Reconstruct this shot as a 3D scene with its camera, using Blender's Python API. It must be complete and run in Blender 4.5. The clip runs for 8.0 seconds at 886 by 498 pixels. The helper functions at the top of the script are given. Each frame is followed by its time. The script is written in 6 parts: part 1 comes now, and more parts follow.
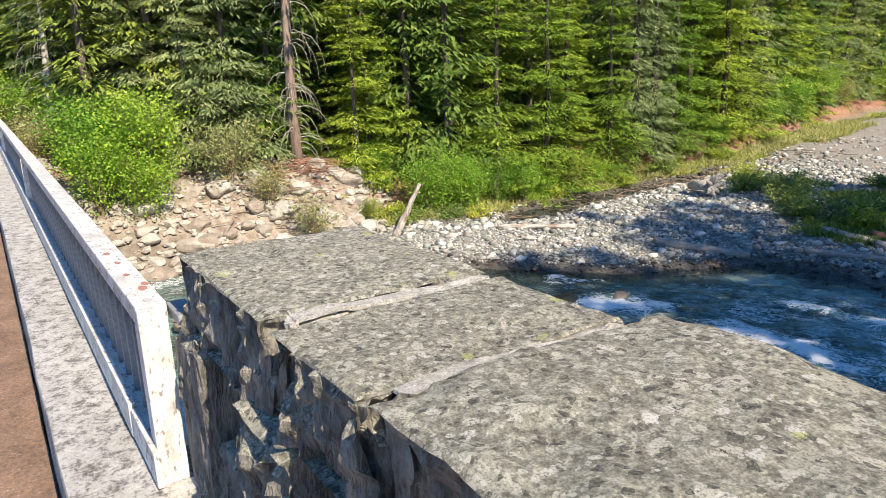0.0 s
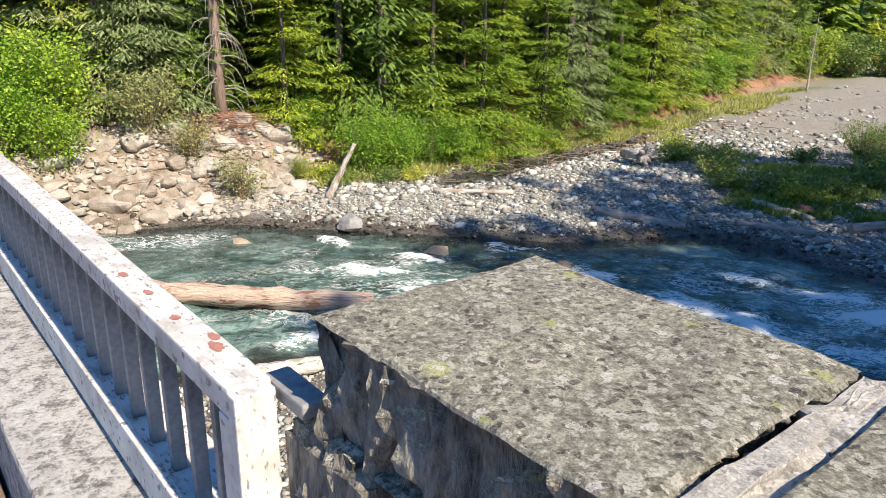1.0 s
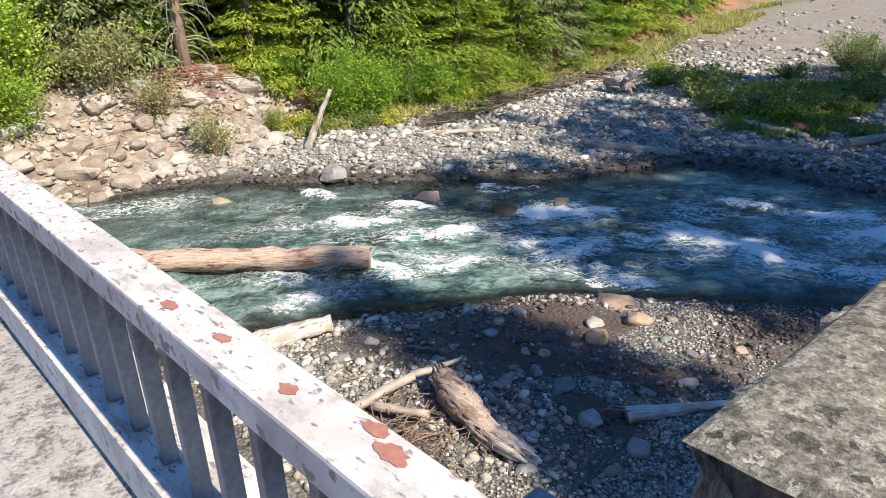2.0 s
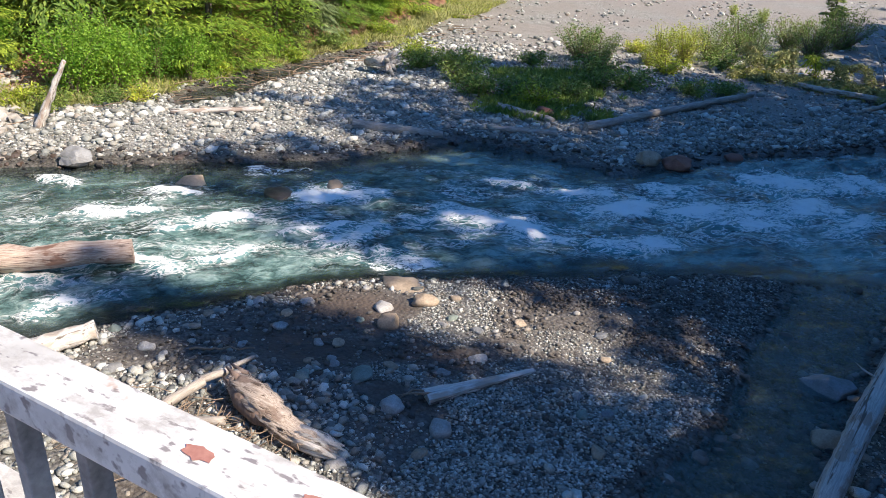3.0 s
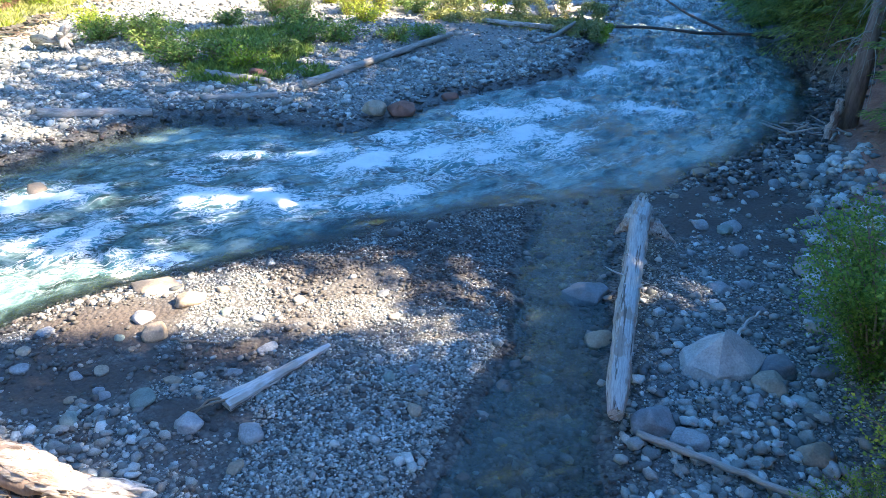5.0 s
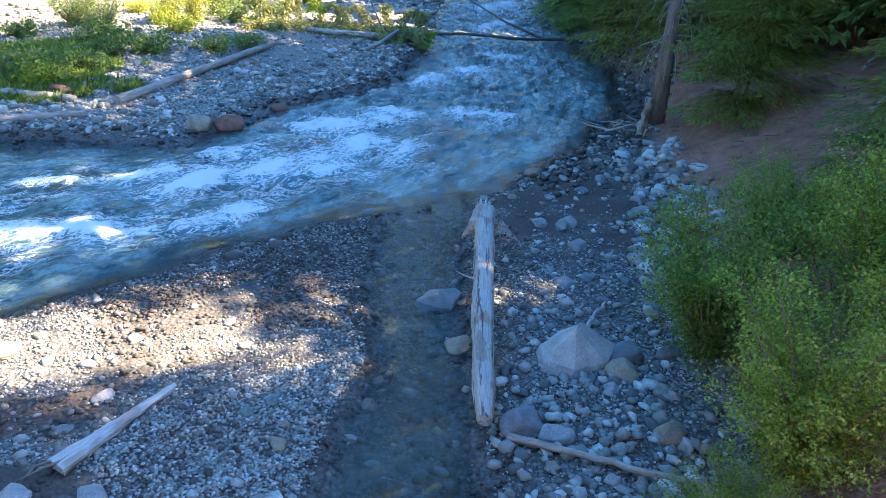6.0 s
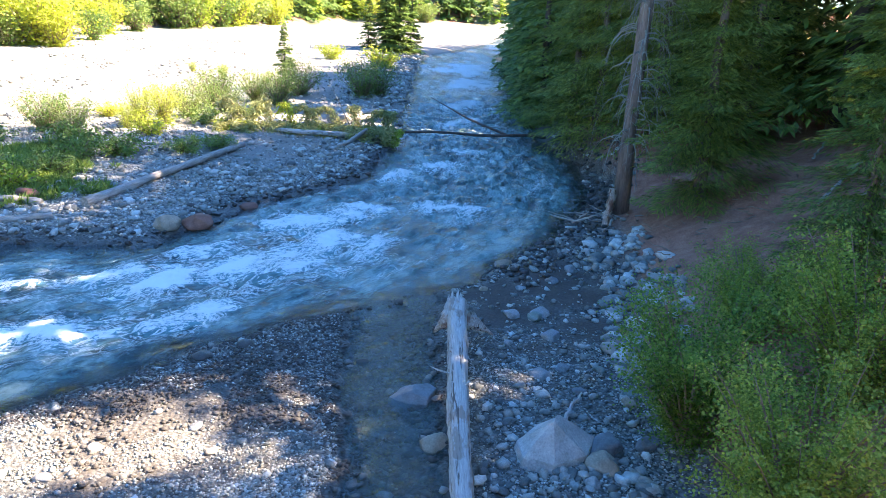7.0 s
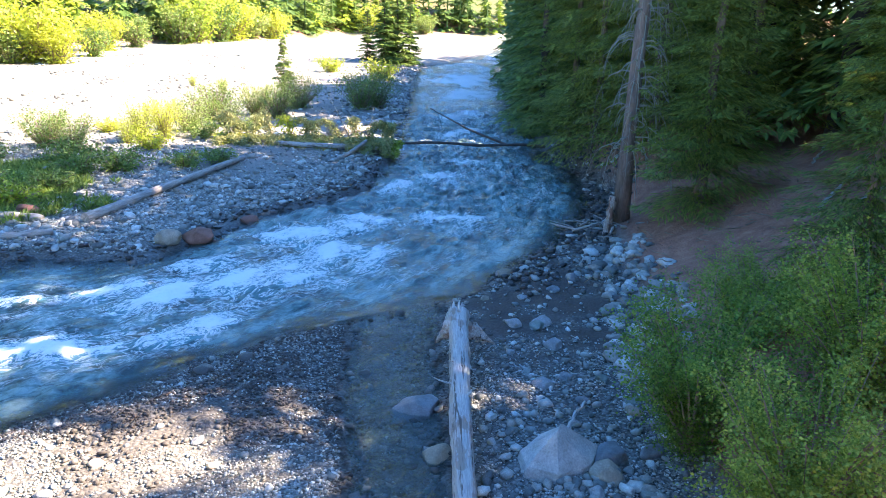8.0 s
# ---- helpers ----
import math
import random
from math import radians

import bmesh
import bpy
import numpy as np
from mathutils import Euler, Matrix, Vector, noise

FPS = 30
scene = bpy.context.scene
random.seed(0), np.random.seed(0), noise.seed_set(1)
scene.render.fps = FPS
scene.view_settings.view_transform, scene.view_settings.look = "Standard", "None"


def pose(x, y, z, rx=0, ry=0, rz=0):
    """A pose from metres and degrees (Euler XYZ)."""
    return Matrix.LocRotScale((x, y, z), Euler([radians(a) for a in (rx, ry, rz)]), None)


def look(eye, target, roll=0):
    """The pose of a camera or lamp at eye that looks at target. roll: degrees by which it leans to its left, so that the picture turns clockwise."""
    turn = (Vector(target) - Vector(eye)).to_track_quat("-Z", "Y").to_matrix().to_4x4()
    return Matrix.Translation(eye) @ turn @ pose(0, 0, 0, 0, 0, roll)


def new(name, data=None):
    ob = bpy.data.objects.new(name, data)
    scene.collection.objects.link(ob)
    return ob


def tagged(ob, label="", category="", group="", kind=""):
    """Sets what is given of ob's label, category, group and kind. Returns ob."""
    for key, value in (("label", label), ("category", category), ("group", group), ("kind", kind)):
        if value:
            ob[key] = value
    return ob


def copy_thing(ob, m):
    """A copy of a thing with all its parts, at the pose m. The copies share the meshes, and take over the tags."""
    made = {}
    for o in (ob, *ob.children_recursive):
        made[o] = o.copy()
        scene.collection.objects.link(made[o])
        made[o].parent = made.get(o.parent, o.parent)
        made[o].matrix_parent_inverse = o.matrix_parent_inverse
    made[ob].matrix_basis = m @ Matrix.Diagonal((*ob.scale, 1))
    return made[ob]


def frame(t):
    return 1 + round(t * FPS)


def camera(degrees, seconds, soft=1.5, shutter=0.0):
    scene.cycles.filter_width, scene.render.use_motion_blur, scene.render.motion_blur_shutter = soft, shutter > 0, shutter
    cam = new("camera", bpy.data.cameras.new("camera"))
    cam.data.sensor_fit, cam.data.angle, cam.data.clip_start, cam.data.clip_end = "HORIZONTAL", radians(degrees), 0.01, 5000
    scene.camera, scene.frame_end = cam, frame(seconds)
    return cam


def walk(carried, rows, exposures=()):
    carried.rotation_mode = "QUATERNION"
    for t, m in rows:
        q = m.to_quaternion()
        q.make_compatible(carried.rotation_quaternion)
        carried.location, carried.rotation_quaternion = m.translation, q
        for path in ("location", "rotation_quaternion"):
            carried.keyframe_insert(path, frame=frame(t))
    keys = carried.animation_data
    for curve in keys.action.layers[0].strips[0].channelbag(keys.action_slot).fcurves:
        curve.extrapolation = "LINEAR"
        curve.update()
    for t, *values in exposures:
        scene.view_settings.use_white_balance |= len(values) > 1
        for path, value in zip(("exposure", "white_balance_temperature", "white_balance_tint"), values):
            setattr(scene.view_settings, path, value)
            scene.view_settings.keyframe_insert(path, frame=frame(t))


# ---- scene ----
cam = camera(63.3, 8.0, soft=0.52)
PATH = [
    (0, (2.024, -0.282, 5.609), (0.386, 0.751, 5.11), -2.3),
    (0.5, (1.578, -0.446, 5.655), (0.123, 0.818, 5.123), 1.7),
    (1, (1.094, -0.417, 5.619), (-0.381, 0.787, 5.007), 0.7),
    (1.2, (0.871, -0.386, 5.619), (-0.59, 0.752, 4.864), -1.5),
    (2.3, (0.176, -0.307, 5.466), (-1.157, 0.965, 4.69), -3.1),
    (2.5, (0.053, -0.312, 5.477), (-1.208, 1.014, 4.67), -2.9),
    (3, (-0.171, -0.42, 5.57), (-1.024, 1.191, 4.747), 3.1),
    (3.5, (-0.405, -0.24, 5.47), (-1.11, 1.442, 4.65), 2.4),
    (4, (-0.638, -0.276, 5.523), (-1.227, 1.414, 4.63), -2.5),
    (4.5, (-0.793, -0.255, 5.509), (-1.073, 1.497, 4.587), 0.8),
    (5, (-0.881, -0.205, 5.519), (-1.004, 1.577, 4.618), 2.0),
    (5.2, (-0.957, -0.119, 5.506), (-0.931, 1.634, 4.545), 2.7),
    (6.3, (-1.087, 0.086, 5.451), (-0.739, 1.9, 4.685), 3.2),
    (6.5, (-1.094, 0.085, 5.453), (-0.736, 1.927, 4.764), 2.9),
    (7, (-1.084, 0.121, 5.451), (-0.673, 1.979, 4.833), 2.9),
    (7.5, (-1.086, 0.112, 5.45), (-0.655, 1.966, 4.836), 2.3),
    (8, (-1.06, 0.131, 5.437), (-0.653, 1.998, 4.847), 2.0),
]
EXPOSURES = [(0.0, 0.94, 5750, 8), (2.5, 0.80, 5650, 11), (3.5, 1.22, 5350, 10), (4.2, 1.90, 5320, 9), (5.0, 2.52, 5720, 8), (6.4, 2.76, 6200, 12), (7.2, 2.78, 5950, 13), (8.0, 2.80, 5950, 14)]
walk(cam, [(t, look(e, g, r)) for t, e, g, r in PATH], EXPOSURES)

# ---- light ----
SUN_EL, SUN_AZ = 43.0, 1.5          # degrees; azimuth from +x towards +y
SUN_DIR = Vector((math.cos(radians(SUN_EL)) * math.cos(radians(SUN_AZ)), math.cos(radians(SUN_EL)) * math.sin(radians(SUN_AZ)), math.sin(radians(SUN_EL))))
world = bpy.data.worlds.new("sky")
scene.world = world
world.use_nodes = True
wn = world.node_tree
sky = wn.nodes.new("ShaderNodeTexSky")
sky.sky_type, sky.sun_disc = "NISHITA", False
sky.sun_elevation, sky.sun_rotation = radians(SUN_EL), radians(90 - SUN_AZ)
sky.altitude, sky.air_density, sky.dust_density, sky.ozone_density = 900, 1.0, 0.6, 3.0
wn.nodes["Background"].inputs["Strength"].default_value = 0.10
clear_air = wn.nodes.new("ShaderNodeHueSaturation")          # clear mountain air: a deeper blue
clear_air.inputs["Saturation"].default_value = 1.22
wn.links.new(sky.outputs["Color"], clear_air.inputs["Color"])
wn.links.new(clear_air.outputs["Color"], wn.nodes["Background"].inputs["Color"])
sun_data = bpy.data.lights.new("sun", "SUN")
sun_data.energy, sun_data.angle, sun_data.color = 5.0, radians(0.55), (1.0, 0.78, 0.53)
sun = new("sun", sun_data)
sun.matrix_world = look(SUN_DIR * 60, (0, 0, 0))


# ---- materials ----
def nodes_of(name):
    m = bpy.data.materials.new(name)
    m.use_nodes = True
    return m, m.node_tree.nodes, m.node_tree.links, m.node_tree.nodes["Principled BSDF"]


def ramp(nt, links, source, stops):
    r = nt.new("ShaderNodeValToRGB")
    e = r.color_ramp.elements
    while len(e) < len(stops):
        e.new(0.5)
    for k, (p, c) in enumerate(stops):
        e[k].position, e[k].color = p, (*c, 1)
    links.new(source, r.inputs["Fac"])
    return r.outputs["Color"]


def mixc(nt, links, fac, a, b, blend="MIX"):
    m = nt.new("ShaderNodeMix")
    m.data_type, m.blend_type = "RGBA", blend
    for sock, v in ((m.inputs[0], fac), (m.inputs[6], a), (m.inputs[7], b)):
        if isinstance(v, bpy.types.NodeSocket):
            links.new(v, sock)
        elif isinstance(v, (int, float)):
            sock.default_value = v
        else:
            sock.default_value = (*v, 1)
    return m.outputs[2]


def math_node(nt, links, op, a, b=0.0):
    m = nt.new("ShaderNodeMath")
    m.operation = op
    for k, v in enumerate((a, b)):
        if isinstance(v, bpy.types.NodeSocket):
            links.new(v, m.inputs[k])
        else:
            m.inputs[k].default_value = v
    return m.outputs[0]


def noise_tex(nt, links, vec, scale, detail=5.0, rough=0.6, dist=0.0):
    n = nt.new("ShaderNodeTexNoise")
    n.inputs["Scale"].default_value, n.inputs["Detail"].default_value = scale, detail
    n.inputs["Roughness"].default_value, n.inputs["Distortion"].default_value = rough, dist
    links.new(vec, n.inputs["Vector"])
    return n.outputs["Fac"]


def voronoi(nt, links, vec, scale, feature="F1"):
    n = nt.new("ShaderNodeTexVoronoi")
    n.feature = feature
    n.inputs["Scale"].default_value = scale
    links.new(vec, n.inputs["Vector"])
    return n


def bump(nt, links, height, strength, distance, bsdf, under=None):
    b = nt.new("ShaderNodeBump")
    b.inputs["Strength"].default_value, b.inputs["Distance"].default_value = strength, distance
    links.new(height, b.inputs["Height"])
    if under is not None:
        links.new(under, b.inputs["Normal"])
    if bsdf is not None:
        links.new(b.outputs["Normal"], bsdf.inputs["Normal"])
    return b.outputs["Normal"]


def coords(nt, links, stretch=(1, 1, 1), kind="Object"):
    t = nt.new("ShaderNodeTexCoord")
    m = nt.new("ShaderNodeMapping")
    m.inputs["Scale"].default_value = stretch
    links.new(t.outputs[kind], m.inputs["Vector"])
    return m.outputs["Vector"]


def world_coords(nt):
    return nt.new("ShaderNodeNewGeometry").outputs["Position"]


def attr(nt, name):
    a = nt.new("ShaderNodeAttribute")
    a.attribute_name = name
    return a


def simple_mat(name, dark, light, scale=6.0, rough=0.8, bump_d=0.01, fine=60.0, stretch=(1, 1, 1), metallic=0.0, spread=0.0, kind="Object"):
    """Two-scale mottled surface; spread: how far each object's value differs."""
    m, nt, ln, b = nodes_of(name)
    v = coords(nt, ln, stretch, kind)
    n1, n2 = noise_tex(nt, ln, v, scale, 5), noise_tex(nt, ln, v, fine, 4)
    both = math_node(nt, ln, "ADD", math_node(nt, ln, "MULTIPLY", n1, 0.65), math_node(nt, ln, "MULTIPLY", n2, 0.35))
    c = ramp(nt, ln, both, [(0.32, dark), (0.68, light)])
    if spread:
        oi = nt.new("ShaderNodeObjectInfo")
        f = math_node(nt, ln, "ADD", math_node(nt, ln, "MULTIPLY", oi.outputs["Random"], spread), 1 - spread / 2)
        h = nt.new("ShaderNodeHueSaturation")
        ln.new(f, h.inputs["Value"])
        ln.new(c, h.inputs["Color"])
        c = h.outputs["Color"]
    ln.new(c, b.inputs["Base Color"])
    b.inputs["Roughness"].default_value, b.inputs["Metallic"].default_value = rough, metallic
    bump(nt, ln, both, 0.8, bump_d, b)
    return m


def stone_mat(name, tones, wet=0.0, island=True, scale=9.0):
    """River stone: each stone takes a tone of its own from the ramp, with speckles and a fine relief."""
    m, nt, ln, b = nodes_of(name)
    v = coords(nt, ln)
    rnd = nt.new("ShaderNodeNewGeometry").outputs["Random Per Island"] if island else nt.new("ShaderNodeObjectInfo").outputs["Random"]
    c = ramp(nt, ln, rnd, tones)
    n1, n2 = noise_tex(nt, ln, v, scale, 5), noise_tex(nt, ln, v, scale * 9, 3)
    c = mixc(nt, ln, 1.0, c, ramp(nt, ln, n1, [(0.25, (0.62, 0.60, 0.58)), (0.75, (1.18, 1.18, 1.2))]), "MULTIPLY")
    c = mixc(nt, ln, 0.6, c, ramp(nt, ln, n2, [(0.3, (0.6, 0.6, 0.6)), (0.7, (1.25, 1.25, 1.25))]), "MULTIPLY")
    ln.new(c, b.inputs["Base Color"])
    b.inputs["Roughness"].default_value = 0.85 - wet * 0.5
    bump(nt, ln, math_node(nt, ln, "ADD", n1, n2), 0.5, 0.012, b)
    return m


def leaf_mat(name, tones, trans=0.3, spread=0.35, rough=0.55):
    m, nt, ln, b = nodes_of(name)
    geo = nt.new("ShaderNodeNewGeometry")
    oi = nt.new("ShaderNodeObjectInfo")
    big = noise_tex(nt, ln, geo.outputs["Position"], 0.9, 3)
    f = math_node(nt, ln, "ADD", math_node(nt, ln, "MULTIPLY", geo.outputs["Random Per Island"], 0.6), math_node(nt, ln, "MULTIPLY", big, 0.4))
    c = ramp(nt, ln, f, tones)
    h = nt.new("ShaderNodeHueSaturation")
    ln.new(math_node(nt, ln, "ADD", math_node(nt, ln, "MULTIPLY", oi.outputs["Random"], spread), 1 - spread / 2), h.inputs["Value"])
    ln.new(math_node(nt, ln, "ADD", math_node(nt, ln, "MULTIPLY", oi.outputs["Random"], -0.035), 0.515), h.inputs["Hue"])
    ln.new(c, h.inputs["Color"])
    c = h.outputs["Color"]
    ln.new(c, b.inputs["Base Color"])
    b.inputs["Roughness"].default_value = rough
    t = nt.new("ShaderNodeBsdfTranslucent")
    ln.new(c, t.inputs["Color"])
    mx = nt.new("ShaderNodeMixShader")
    mx.inputs[0].default_value = trans
    ln.new(b.outputs[0], mx.inputs[1])
    ln.new(t.outputs[0], mx.inputs[2])
    ln.new(mx.outputs[0], nt["Material Output"].inputs["Surface"])
    return m


GRAVEL_TONES = [(0.0, (0.125, 0.132, 0.127)), (0.25, (0.275, 0.288, 0.262)), (0.5, (0.45, 0.466, 0.43)), (0.65, (0.34, 0.30, 0.245)), (0.82, (0.575, 0.592, 0.55)), (1.0, (0.74, 0.755, 0.71))]
M_GRAVEL = stone_mat("river_gravel", GRAVEL_TONES)
M_ROCK = stone_mat("river_rock", [(0.0, (0.23, 0.24, 0.245)), (0.5, (0.35, 0.355, 0.35)), (1.0, (0.47, 0.465, 0.45))], island=False, scale=5)
M_ROCK_TAN = stone_mat("tan_rock", [(0.0, (0.34, 0.27, 0.19)), (1.0, (0.46, 0.38, 0.28))], island=False, scale=4)
M_ROCK_RED = stone_mat("red_rock", [(0.0, (0.26, 0.12, 0.085)), (1.0, (0.32, 0.16, 0.11))], island=False, scale=4)
# dark wet stones; also the painted shade of the voids in the parapet
M_ROCK_DARK = stone_mat("wet_rock_void_shade", [(0.0, (0.05, 0.045, 0.04)), (1.0, (0.10, 0.085, 0.07))], wet=0.9, island=False)
M_ROCK_GREEN = stone_mat("greenish_rock", [(0.0, (0.20, 0.25, 0.22)), (1.0, (0.27, 0.32, 0.28))], island=False)
M_BANK_ROCK = stone_mat("bank_rock", [(0.0, (0.308, 0.264, 0.215)), (0.5, (0.418, 0.384, 0.332)), (1.0, (0.506, 0.504, 0.468))], island=False, scale=2.5)


def wood_mat(name, dark, light, crack, patch):
    """Weathered wood: grain along x, long dark cracks and brown patches of old bark."""
    m, nt, ln, b = nodes_of(name)
    grain, split = noise_tex(nt, ln, coords(nt, ln, (0.5, 9, 9)), 6, 6, 0.7), noise_tex(nt, ln, coords(nt, ln, (0.22, 5.5, 5.5)), 3.2, 4, 0.6, 0.3)
    blot = noise_tex(nt, ln, coords(nt, ln, (0.8, 2.2, 2.2)), 2.2, 4, 0.6)
    c = ramp(nt, ln, grain, [(0.32, dark), (0.68, light)])
    c = mixc(nt, ln, ramp(nt, ln, blot, [(0.55, (0, 0, 0)), (0.62, (0.8, 0.8, 0.8))]), c, patch)
    c = mixc(nt, ln, ramp(nt, ln, split, [(0.36, (1, 1, 1)), (0.43, (0, 0, 0))]), c, crack)
    ln.new(c, b.inputs["Base Color"])
    b.inputs["Roughness"].default_value = 0.85
    n = bump(nt, ln, split, 0.8, 0.03, None)
    bump(nt, ln, grain, 0.8, 0.012, b, n)
    return m


M_WOOD = wood_mat("bleached_wood", (0.34, 0.31, 0.28), (0.66, 0.63, 0.58), (0.13, 0.105, 0.085), (0.30, 0.225, 0.17))
M_WOOD_ROOT = wood_mat("weathered_root", (0.25, 0.19, 0.15), (0.60, 0.52, 0.45), (0.09, 0.065, 0.05), (0.21, 0.145, 0.11))
M_WOOD_PALE = wood_mat("pale_split_wood", (0.46, 0.43, 0.40), (0.76, 0.73, 0.69), (0.16, 0.14, 0.12), (0.40, 0.34, 0.28))
M_WOOD_RED = wood_mat("reddish_wood", (0.27, 0.17, 0.12), (0.72, 0.61, 0.51), (0.07, 0.035, 0.025), (0.20, 0.095, 0.06))
M_WOOD_GREY = simple_mat("grey_driftwood", (0.17, 0.145, 0.125), (0.56, 0.51, 0.45), 6, 0.85, 0.012, 40, (0.4, 3, 3))
M_TWIG = simple_mat("twig", (0.16, 0.11, 0.075), (0.36, 0.28, 0.20), 9, 0.9, 0.004, 60)
M_BARK = simple_mat("bark", (0.045, 0.035, 0.03), (0.17, 0.135, 0.115), 5, 0.95, 0.03, 22, (1, 1, 0.25))
M_BARK_GREY = simple_mat("grey_bark", (0.09, 0.062, 0.05), (0.36, 0.27, 0.22), 5, 0.95, 0.04, 26, (1, 1, 0.22))
M_LICHEN_TWIG = simple_mat("lichen_twig", (0.22, 0.20, 0.17), (0.48, 0.47, 0.40), 6, 0.95, 0.004, 50)
M_FIR = leaf_mat("fir_needles", [(0.1, (0.045, 0.090, 0.014)), (0.5, (0.225, 0.355, 0.036)), (0.9, (0.469, 0.603, 0.062))])
M_FIR_GREY = leaf_mat("blue_green_needles", [(0.1, (0.055, 0.085, 0.036)), (0.5, (0.265, 0.34, 0.137)), (0.9, (0.506, 0.580, 0.259))])
M_FIR_DARK = leaf_mat("dark_needles", [(0.1, (0.062, 0.107, 0.024)), (0.5, (0.157, 0.251, 0.048)), (0.9, (0.317, 0.410, 0.077))])
M_FIR_BANK = leaf_mat("shaded_needles", [(0.1, (0.075, 0.108, 0.024)), (0.5, (0.20, 0.262, 0.046)), (0.9, (0.41, 0.46, 0.085))])
M_FIR_DEEP = leaf_mat("inner_needles", [(0.1, (0.104, 0.151, 0.027)), (0.5, (0.265, 0.342, 0.056)), (0.9, (0.529, 0.573, 0.094))])
M_LEAF = leaf_mat("shrub_leaves", [(0.1, (0.097, 0.210, 0.018)), (0.5, (0.229, 0.412, 0.032)), (0.9, (0.458, 0.638, 0.063))], 0.4)
M_LEAF_YEL = leaf_mat("yellow_green_leaves", [(0.1, (0.208, 0.272, 0.022)), (0.5, (0.384, 0.480, 0.042)), (0.9, (0.672, 0.704, 0.084))], 0.4)
M_LEAF_DULL = leaf_mat("dull_leaves", [(0.1, (0.177, 0.210, 0.070)), (0.5, (0.343, 0.370, 0.133)), (0.9, (0.562, 0.520, 0.218))], 0.3)
M_LEAF_OLIVE = leaf_mat("willow_leaves", [(0.1, (0.080, 0.144, 0.030)), (0.5, (0.184, 0.280, 0.054)), (0.9, (0.336, 0.432, 0.096))], 0.35)


def gritty_mat(name, dark, light, spots, scale, rough=0.92):
    """Weathered surface with fine grit and sparse spots of other colours; spots: scale, limit, share, colour."""
    m, nt, ln, b = nodes_of(name)
    v = world_coords(nt)
    n1, n2 = noise_tex(nt, ln, v, scale, 7, 0.7), noise_tex(nt, ln, v, scale * 11, 4, 0.7)
    c = ramp(nt, ln, n1, [(0.3, dark), (0.7, light)])
    c = mixc(nt, ln, 0.8, c, ramp(nt, ln, n2, [(0.32, (0.55, 0.55, 0.55)), (0.68, (1.4, 1.4, 1.4))]), "MULTIPLY")
    for s, limit, share, tint in spots:
        vo = voronoi(nt, ln, v, s)
        sep = nt.new("ShaderNodeSeparateColor")
        ln.new(vo.outputs["Color"], sep.inputs["Color"])
        f = math_node(nt, ln, "MULTIPLY", math_node(nt, ln, "LESS_THAN", math_node(nt, ln, "ADD", vo.outputs["Distance"], math_node(nt, ln, "MULTIPLY", n2, 0.3)), limit + 0.15), math_node(nt, ln, "GREATER_THAN", sep.outputs[0], share))
        c = mixc(nt, ln, math_node(nt, ln, "MULTIPLY", f, math_node(nt, ln, "MULTIPLY", n1, 0.85)), c, tint)
    ln.new(c, b.inputs["Base Color"])
    b.inputs["Roughness"].default_value = rough
    n = bump(nt, ln, n2, 0.7, 0.005, None)
    bump(nt, ln, n1, 0.5, 0.01, b, n)
    return m


def concrete_mat():
    """Old kerb concrete: pale skin worn through to darker pitted aggregate in ragged patches, with specks of lichen."""
    m, nt, ln, b = nodes_of("concrete")
    v = world_coords(nt)
    n1, n2, n3 = noise_tex(nt, ln, v, 15, 9, 0.72, 0.4), noise_tex(nt, ln, v, 70, 5, 0.7), noise_tex(nt, ln, v, 3, 4, 0.6)
    mix = math_node(nt, ln, "ADD", math_node(nt, ln, "MULTIPLY", n1, 0.62), math_node(nt, ln, "MULTIPLY", n2, 0.38))
    c = ramp(nt, ln, mix, [(0.38, (0.11, 0.105, 0.10)), (0.455, (0.25, 0.245, 0.235)), (0.50, (0.44, 0.435, 0.42)), (0.60, (0.56, 0.555, 0.54))])
    c = mixc(nt, ln, 0.7, c, ramp(nt, ln, n3, [(0.3, (0.78, 0.77, 0.74)), (0.7, (1.12, 1.12, 1.12))]), "MULTIPLY")
    ln.new(c, b.inputs["Base Color"])
    b.inputs["Roughness"].default_value = 0.95
    n = bump(nt, ln, n2, 0.8, 0.005, None)
    bump(nt, ln, mix, 0.8, 0.014, b, n)
    return m


M_CONCRETE = concrete_mat()


def paint_mat():
    """Old white paint on steel: dark scuffs, chips and rust blotches."""
    m, nt, ln, b = nodes_of("old_white_paint")
    v = coords(nt, ln)
    c = ramp(nt, ln, noise_tex(nt, ln, v, 5, 4), [(0.3, (0.48, 0.47, 0.44)), (0.6, (0.72, 0.71, 0.68))])
    spots = noise_tex(nt, ln, coords(nt, ln, (1, 2.4, 1)), 34, 3, 0.5)
    c = mixc(nt, ln, ramp(nt, ln, spots, [(0.59, (0, 0, 0)), (0.66, (1, 1, 1))]), c, (0.24, 0.22, 0.22))
    grime = noise_tex(nt, ln, coords(nt, ln, (1, 1.6, 1)), 11, 7, 0.75)
    c = mixc(nt, ln, ramp(nt, ln, grime, [(0.50, (0, 0, 0)), (0.66, (0.75, 0.75, 0.75))]), c, (0.33, 0.31, 0.28))
    rust = noise_tex(nt, ln, v, 7, 5, 0.65)
    c = mixc(nt, ln, ramp(nt, ln, rust, [(0.64, (0, 0, 0)), (0.72, (1, 1, 1))]), c, (0.36, 0.20, 0.10))
    ln.new(c, b.inputs["Base Color"])
    b.inputs["Roughness"].default_value = 0.55
    bump(nt, ln, spots, 0.4, 0.003, b)
    return m


